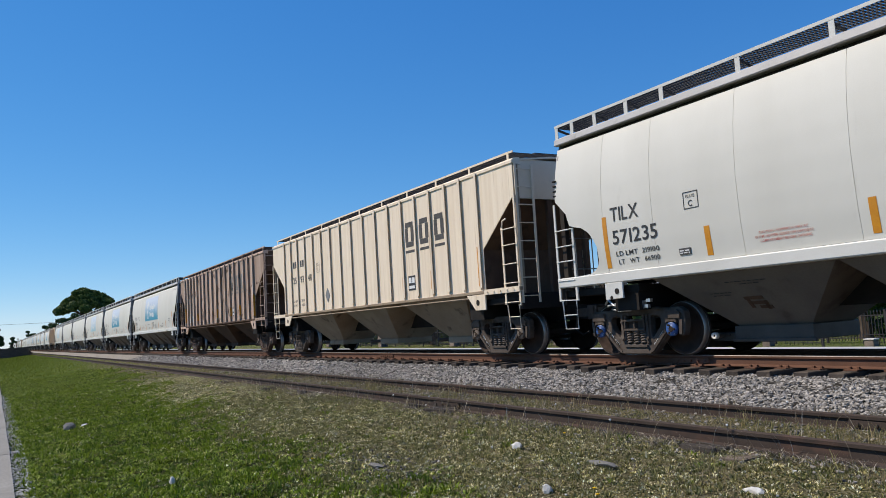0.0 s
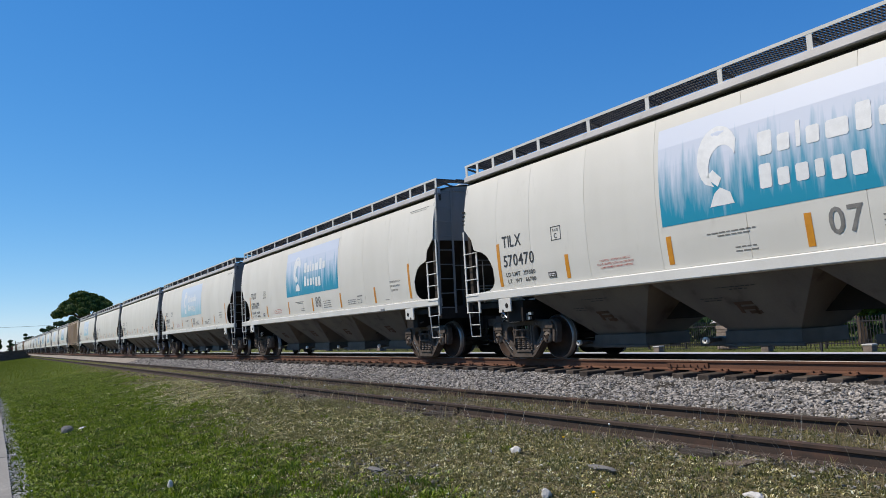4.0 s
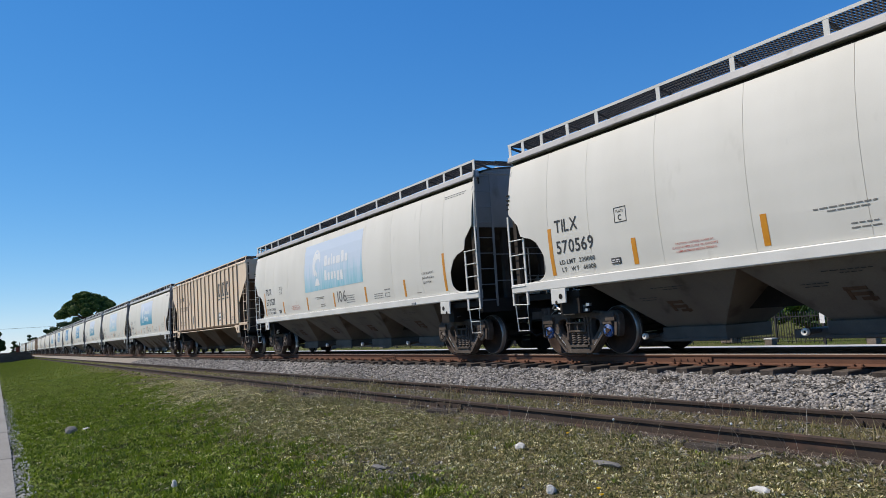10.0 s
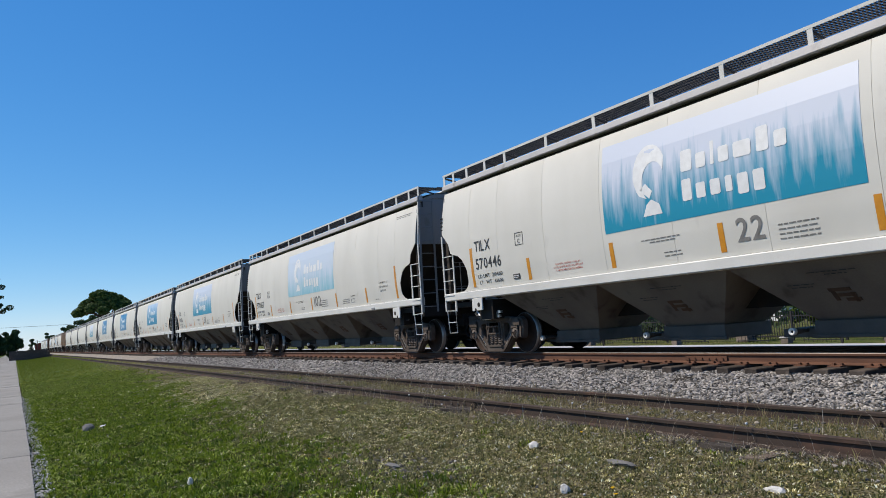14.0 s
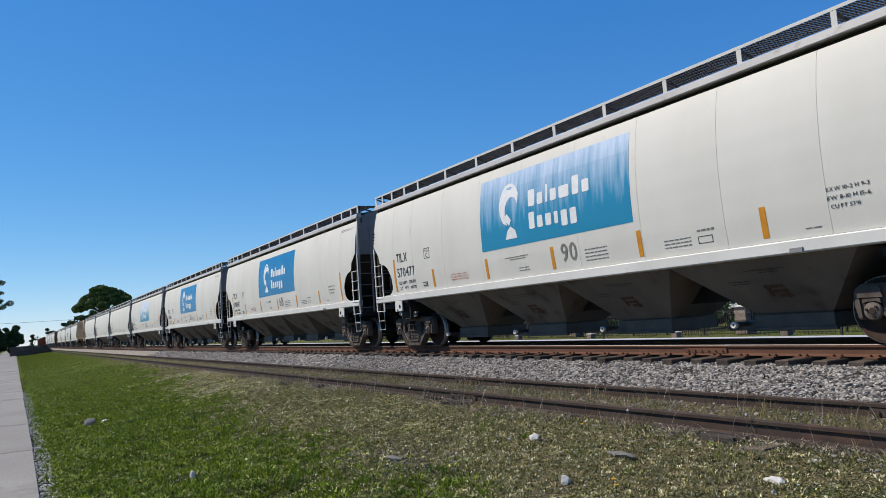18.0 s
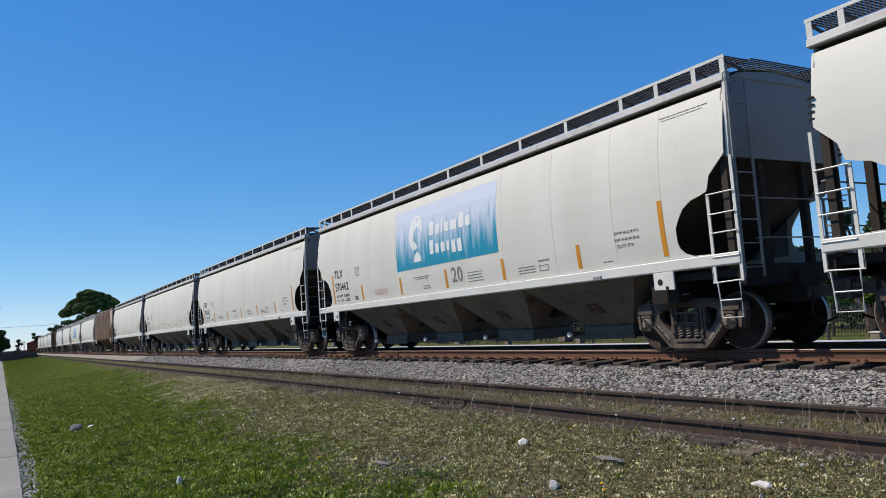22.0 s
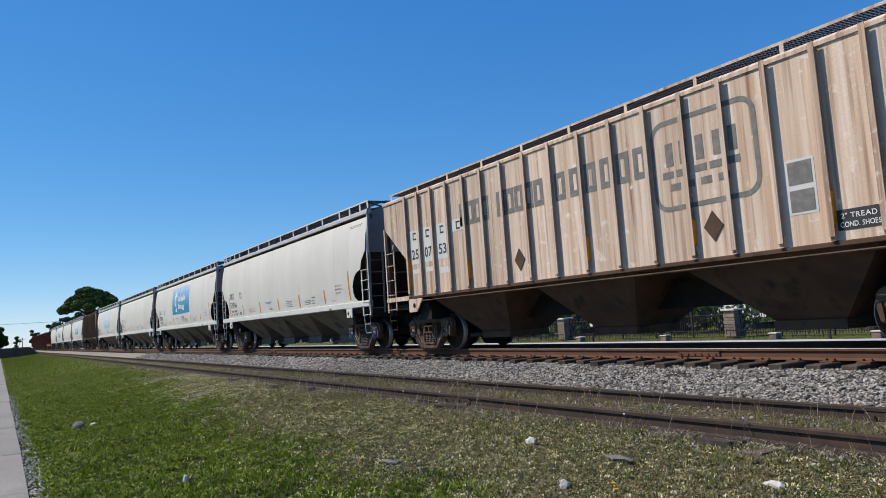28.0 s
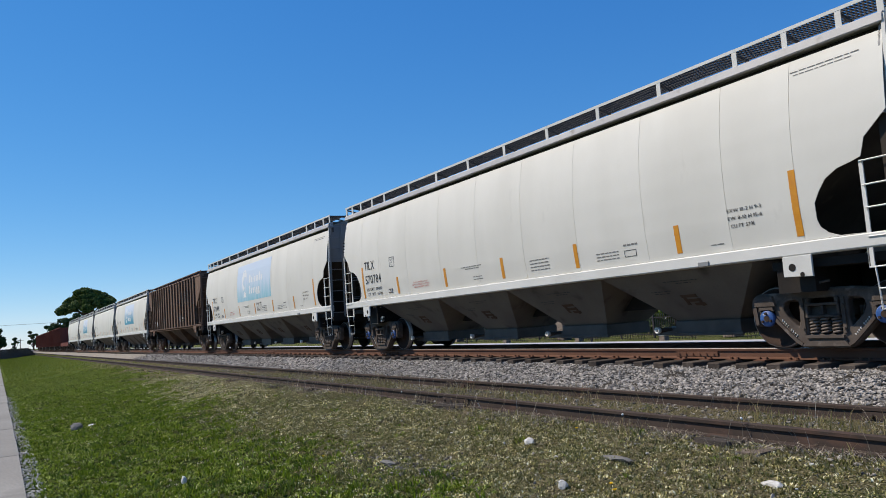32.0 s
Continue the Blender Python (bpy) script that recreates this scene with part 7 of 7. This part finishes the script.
    blobs = []
    bm = bmesh.new()
    for k in range(26):
        z = height * r.uniform(0.42, 1.0)
        a = r.uniform(0, math.tau)
        q = (1.05 - z / height) * height * 0.30 + 0.7
        e = (math.cos(a) * q, math.sin(a) * q, z + q * 0.2)
        tube(bm, [(0, 0, z - 0.3), (e[0] * 0.6, e[1] * 0.6, z), e], 0.05, 5)
        blobs += [(*e, r.uniform(0.5, 0.95)), (e[0] * 0.65, e[1] * 0.65, z + q * 0.1, r.uniform(0.4, 0.7))]
    part("boughs", bm, "bark", root)
    part("crown", crown_mesh("crown", blobs, 5200, (0.10, 0.26), "pine_leaf", seed), "", root)


def build_trees():
    tree("oak_tree", (-225, 21.5), 17.2, 7.9, 9.5, "oak_leaf", "broad spreading live oak with a dark green crown", 4, 15000, (0.22, 0.46), 0.6, 52, dome_lobes=True)
    for k, (x, y, h, w) in enumerate(((-305, 20.5, 13.0, 5.5), (-320, 25.5, 15.0, 6.0), (-312, 16.8, 11.6, 3.6), (-335, 31.0, 16.5, 7.0))):
        tree("oak_tree", (x, y), h, w, 3.0, "far_leaf", "lower dark tree beside the railway", 5 + 10 * k, 4000, (0.25, 0.5), 0.5, 18)
    tree("oak_tree", (-330, 11.6), 9.4, 2.3, 2.0, "far_leaf", "dark upright tree beyond the train", 6, 2400, (0.2, 0.4), 0.3)
    for k, (x, y, h, w) in enumerate(((-262, -0.6, 8.6, 3.2), (-258, -4.6, 9.4, 3.6), (-266, -9.5, 9.0, 4.0))):
        tree("oak_tree", (x, y), h, w, 0.4, "far_leaf", "far leafy tree beyond the crossing", 70 + k, 6000, (0.3, 0.6), 0.4, 34, z0=-0.9)
    tree("oak_tree", (-300, 4.8), 6.2, 1.6, 1.0, "far_leaf", "far slim tree by the track", 9, 1600, (0.18, 0.35), z0=-0.9)
    pine((-215, -4.9), 20.8, 3)
    # woods beyond the far fence
    spots = [(-30, 62, 9), (-40, 70, 11), (-22, 66, 9.5), (-52, 74, 11), (-64, 72, 10), (-76, 80, 12), (-90, 76, 10), (-14, 58, 9), (-6, 62, 10), (-106, 82, 12), (-124, 70, 10), (-140, 60, 9), (2, 66, 10)]
    for k, (x, y, h) in enumerate(spots):
        tree("wood_tree", (x, y), h, h * 0.42, h * 0.22, "far_leaf", "leafy tree in the wood behind the fence", 30 + k, 2600, (0.28, 0.55), 0.5, 12)
    tree("garden_bush", (-48.5, 27.6), 2.0, 1.3, 0.4, "bush_leaf", "bright green bush beside the far road", 60, 1500, (0.08, 0.16), 0.5, 9)
    tree("garden_bush", (-27.0, 29.5), 2.6, 1.6, 0.8, "bush_leaf", "small green tree behind the iron fence", 61, 1500, (0.08, 0.18), 0.5, 9)
    tree("garden_bush", (-17.0, 29.0), 2.6, 1.4, 1.0, "bush_leaf", "small green tree behind the iron fence", 62, 1500, (0.08, 0.18), 0.5, 9)
    for k, (x, y, h) in enumerate(((-22, 33, 3.4), (-12.5, 31.5, 3.0), (-33.5, 32, 3.2), (-38.5, 34, 3.6), (-7, 32.5, 3.2))):
        tree("garden_bush", (x, y), h, h * 0.62, 0.5, "bush_leaf", "leafy pale green shrub behind the iron fence", 90 + k, 1800, (0.09, 0.2), 0.5, 12)
    rng = np.random.default_rng(71)
    shrubs = [(rng.uniform(-68, 4), rng.uniform(29.0, 33.0), rng.uniform(-0.7, 0.5), rng.uniform(0.6, 1.2)) for k in range(130)]
    tagged(new("far_hedge", crown_mesh("far_hedge", shrubs, 9000, (0.12, 0.26), "far_leaf", 72)), "rough dark green shrubs growing behind the iron fence", "shrubs", kind="stuff")
    # a continuous low belt of distant woodland on the horizon
    rng = np.random.default_rng(77)
    blobs = []
    for k in range(420):
        a = rng.uniform(0.17, 1.05)
        d = rng.uniform(330, 460)
        blobs.append((-math.cos(a) * d, math.sin(a) * d, rng.uniform(0, 5.5), rng.uniform(3.5, 6.5)))
    me = crown_mesh("far_woods", blobs, 26000, (0.8, 1.7), "far_leaf", 78)
    tagged(new("far_woods", me), "belt of distant dark green woodland on the horizon", "woods", kind="stuff")


build_trees()


# ---- beyond the railway: fence, posts, houses ----
def build_fence():
    root = thing("iron_fence", "black iron picket fence between pale brick piers", "fence", kind="structure")
    y = 26.4
    piers = [-65.3, -54.3, -43.3, -32.3, -21.3, -10.3, 0.7]
    course = []
    for k in range(2):
        bm = bmesh.new()
        w = 0.29 - 0.012 * k
        box(bm, -w, w, -w, w, 0, 0.135)
        course.append(mesh_of("stone_course", bm, "brick_pier", bevel=0.012))
    for x in piers:
        for k in range(8):
            o = part("stone_course", course[k % 2], "", root)
            o.matrix_basis = pose(x, y, -0.80 + 0.138 * k)
        bm = bmesh.new()
        box(bm, x - 0.36, x + 0.36, y - 0.36, y + 0.36, 0.305, 0.39)
        part("pier_cap", bm, "pale_stone", root, bevel=0.02)
    bm = bmesh.new()
    box(bm, -0.011, 0.011, -0.011, 0.011, -0.72, 0.28)
    slab(bm, [(-0.02, 0.28), (0.02, 0.28), (0, 0.36)], -0.02, 0.02)
    picket = mesh_of("picket", bm, "iron")
    near = 0
    rest = bmesh.new()
    x = -65.0
    while x < 0.4:
        if min(abs(x - p) for p in piers) > 0.34:
            if -40 < x < -9 and near < 300:
                o = part("picket", picket, "", root)
                o.matrix_basis = pose(x, y, 0)
                near += 1
            else:
                box(rest, x - 0.011, x + 0.011, y - 0.011, y + 0.011, -0.72, 0.33)
        x += 0.115
    tagged(part("far_pickets", rest, "iron", root), kind="stuff")
    for a, b in zip(piers[:-1], piers[1:]):
        for z in (-0.62, 0.16):
            bm = bmesh.new()
            bar(bm, (a + 0.3, y, z), (b - 0.3, y, z), 0.035, 0.035)
            part("fence_rail", bm, "iron", root)
        for k in (1, 2, 3, 4):
            bm = bmesh.new()
            px = a + (b - a) * k / 5
            box(bm, px - 0.035, px + 0.035, y - 0.035, y + 0.035, -0.8, 0.36)
            part("fence_post", bm, "iron", root)


build_fence()


def build_roadside():
    for x, y in ((-16.0, 24.7), (-28.4, 24.9), (-40.0, 25.0)):
        root = thing("marker_post", "slim white marker post on the far verge", "post", "marker posts")
        root.location = (x, y, -0.82)
        bm = bmesh.new()
        box(bm, -0.03, 0.03, -0.03, 0.03, -0.1, 0.9)
        part("stake", bm, "iron", root)
        bm = bmesh.new()
        box(bm, -0.09, 0.09, -0.05, -0.03, 0.75, 1.15)
        part("plate", bm, "siding_white", root)
    for x, y in ((-14.6, 25.2), (-18.6, 25.3), (-24.0, 25.2), (-29.8, 25.3), (-36, 25.2)):
        root = thing("stone_block", "low square pale stone block on the far verge", "stone block", "stone blocks")
        root.location = (x, y, -0.83)
        bm = bmesh.new()
        box(bm, -0.17, 0.17, -0.15, 0.15, -0.05, 0.20)
        part("block", bm, "brick_pier", root, bevel=0.02)
        bm = bmesh.new()
        box(bm, -0.19, 0.19, -0.17, 0.17, 0.20, 0.25)
        part("cap", bm, "pale_stone", root, bevel=0.01)
    # low hurdles along the verge
    for k in range(12):
        root = thing("low_hurdle", "low black iron hurdle on the green verge", "fence", "low hurdles")
        root.location = (-11.5 - 3.0 * k, 25.8, -0.82)
        for z in (0.08, 0.34):
            bm = bmesh.new()
            bar(bm, (-0.75, 0, z), (0.75, 0, z), 0.025)
            part("rail", bm, "iron", root)
        for i in range(9):
            bm = bmesh.new()
            bar(bm, (-0.72 + 0.18 * i, 0, -0.03), (-0.72 + 0.18 * i, 0, 0.38), 0.018)
            part("picket", bm, "iron", root)
    root = thing("light_pole", "slim dark lamp pole with a box-shaped head", "street lamp")
    root.location = (-25.6, 40, -0.8)
    bm = bmesh.new()
    tube(bm, [(0, 0, -0.1), (0, 0, 7.2)], 0.07, 8)
    part("pole", bm, "iron", root)
    bm = bmesh.new()
    box(bm, -0.1, 0.75, -0.15, 0.15, 7.15, 7.32)
    part("head", bm, "iron", root, bevel=0.02)


build_roadside()


def house(at, size, wall_h, roof_h, label, gable_x=True, windows=3):
    root = thing("house", label, "house", "houses beyond the railway")
    root.location = (*at, -0.85)
    w, d = size[0] / 2, size[1] / 2
    bm = bmesh.new()
    box(bm, -w, w, -d, d, -0.1, wall_h)
    part("wall", bm, "siding_white", root)
    bm = bmesh.new()
    e = 0.35
    if gable_x:
        slab(bm, [(-w, wall_h), (w, wall_h), (0, wall_h + roof_h - 0.1)], -d, d)
        part("gable", bm, "siding_white", root)
        bm = bmesh.new()
        for s in (-1, 1):
            quad_solid(bm, [(s * (w + e), -d - e, wall_h - 0.15), (0, -d - e, wall_h + roof_h), (0, d + e, wall_h + roof_h), (s * (w + e), d + e, wall_h - 0.15)],
                       [(s * (w + e), -d - e, wall_h), (0, -d - e, wall_h + roof_h + 0.15), (0, d + e, wall_h + roof_h + 0.15), (s * (w + e), d + e, wall_h)])
    else:
        for s in (-1, 1):
            quad_solid(bm, [(-w - e, s * (d + e), wall_h - 0.15), (w + e, s * (d + e), wall_h - 0.15), (w - d * 0.5, 0, wall_h + roof_h), (-w + d * 0.5, 0, wall_h + roof_h)],
                       [(-w - e, s * (d + e), wall_h), (w + e, s * (d + e), wall_h), (w - d * 0.5, 0, wall_h + roof_h + 0.15), (-w + d * 0.5, 0, wall_h + roof_h + 0.15)])
        for s in (-1, 1):
            a, b, c = Vector((s * (w + e), -d - e, wall_h)), Vector((s * (w + e), d + e, wall_h)), Vector((s * (w - d * 0.5), 0, wall_h + roof_h + 0.14))
            bm.faces.new([bm.verts.new(v) for v in (a, b, c)])
    part("roof", bm, "roof_slate", root)
    for k in range(windows):
        x = -w + (k + 0.5) * 2 * w / windows
        bm = bmesh.new()
        box(bm, x - 0.5, x + 0.5, -d - 0.04, -d + 0.05, 0.9, 2.1)
        win = part("window", bm, "siding_white", root)
        for q in (-1, 1):
            bm = bmesh.new()
            box(bm, x + q * 0.23 - 0.2, x + q * 0.23 + 0.2, -d - 0.06, -d - 0.03, 0.98, 2.02)
            part("pane", bm, "window_glass", win)


def glass_material():
    m = bpy.data.materials.new("window_glass")
    m.use_nodes = True
    b = m.node_tree.nodes["Principled BSDF"]
    b.inputs["Base Color"].default_value = (0.02, 0.025, 0.03, 1)
    b.inputs["Roughness"].default_value = 0.05
    return m


M["window_glass"] = glass_material()
house((-95, 43), (9, 8), 1.3, 1.2, "small white house with a pale gable", True, 3)
house((-74, 41), (9, 8), 1.2, 1.3, "low white house with a grey-blue hipped roof", False, 4)
house((-46, 56), (16, 9), 2.6, 2.2, "low pale house with a slate roof", False, 5)


# ---- the far end of the road ----
def build_far_end():
    root = thing("timber_stack", "low dark stack of old railway ties on the grass", "timber stack")
    root.location = (-173, 2.9, -0.9)
    r = random.Random(5)
    for k in range(9):
        for i in range(11 - k // 2):
            bm = bmesh.new()
            box(bm, -2.0, 2.0, -0.13, 0.13, 0, 0.2)
            o = part("tie", bm, "dry_wood", root)
            o.matrix_basis = pose(r.uniform(-0.3, 0.3), -2.1 + i * 0.4 + r.uniform(-0.05, 0.05), k * 0.205, 0, 0, 80 + r.uniform(-4, 4))
    for x, y, h in ((-330, 7.2, 5.6), (-232, -5.4, 7.0), (-90.0, -4.4, 8.6)):
        root = thing("utility_pole", "weathered wooden utility pole with a crossarm", "utility pole", "utility poles")
        root.location = (x, y, -0.9)
        bm = bmesh.new()
        tube(bm, [(0, 0, -0.2), (0, 0, h)], 0.13, 8)
        part("pole", bm, "dry_wood", root)
        bm = bmesh.new()
        box(bm, -0.07, 0.07, -1.1, 1.1, h - 0.7, h - 0.55)
        part("crossarm", bm, "dry_wood", root)
    bm = bmesh.new()
    tube(bm, [(-200, -40 + 80 * k / 16, 6.7 - 0.3 * math.sin(math.pi * k / 16)) for k in range(17)], 0.03, 5)
    tagged(new("overhead_wire", mesh_of("overhead_wire", bm, "iron")), "thin dark overhead wire across the road", "wire")
    for y in (-40, 40):
        root = thing("utility_pole", "weathered wooden utility pole with a crossarm", "utility pole", "utility poles")
        root.location = (-200, y, -0.9)
        bm = bmesh.new()
        tube(bm, [(0, 0, -0.2), (0, 0, 7.7)], 0.13, 8)
        part("pole", bm, "dry_wood", root)
        bm = bmesh.new()
        box(bm, -0.07, 0.07, -0.6, 0.6, 7.3, 7.45)
        part("crossarm", bm, "dry_wood", root)
    root = thing("parked_van", "white van parked at the far end of the road", "van")
    root.location = (-245, 1.0, -0.9)
    bm = bmesh.new()
    slab(bm, [(-2.4, 0.35), (2.3, 0.35), (2.4, 0.9), (1.6, 1.15), (1.0, 1.95), (-2.3, 2.0), (-2.4, 1.0)], -0.95, 0.95)
    body = part("body", bm, "siding_white", root, bevel=0.06)
    bm = bmesh.new()
    slab(bm, [(1.52, 1.2), (1.02, 1.88), (0.3, 1.88), (0.3, 1.2)], -0.965, 0.965)
    part("window", bm, "window_glass", root)
    for x in (-1.5, 1.5):
        for y in (-0.85, 0.85):
            bm = bmesh.new()
            turned(bm, [(y - 0.11, 0.28), (y - 0.09, 0.34), (y + 0.09, 0.34), (y + 0.11, 0.28)], 16, (x, 0, 0.34))
            part("wheel", bm, "black_frame", root)
    for x, y, w in ((-226, 0.6, 0.5), (-226, -0.9, 0.5)):
        root = thing("crossing_post", "dark short post beside the far crossing", "post", "crossing posts")
        root.location = (x, y, -0.9)
        bm = bmesh.new()
        box(bm, -0.12, 0.12, -0.12, 0.12, -0.1, 1.3)
        part("stake", bm, "dry_wood", root)
        bm = bmesh.new()
        box(bm, -0.16, 0.16, -0.16, 0.16, 1.3, 1.5)
        part("cap", bm, "siding_white", root)


build_far_end()


# ---- movement ----
def motions():
    """The train rolls by; every wheelset turns with it."""
    times = [0, 4, 8, 12, 16, 20, 24, 28, 32]
    for n, car in CARS.items():
        walk(car, [(t, pose(car_x(n, t), TRACK_Y, 0)) for t in times])
    turning = {}
    for ob in [o for o in scene.objects if o.name.startswith("wheelset")]:
        side = 0.889 if ob.location.x > 0 else -0.889
        if side not in turning:
            rows = []
            for k in range(961):
                t = k / 30
                roll = math.degrees((12.6761 * t + 0.0116809 * t * t) / RADIUS)
                rows.append((t, pose(side, 0, RADIUS, 0, roll % 360, 0)))
            walk(ob, rows)
            turning[side] = ob.animation_data
            continue
        ob.rotation_mode = "QUATERNION"
        data = ob.animation_data_create()
        data.action = turning[side].action
        data.action_slot = turning[side].action_slot


motions()
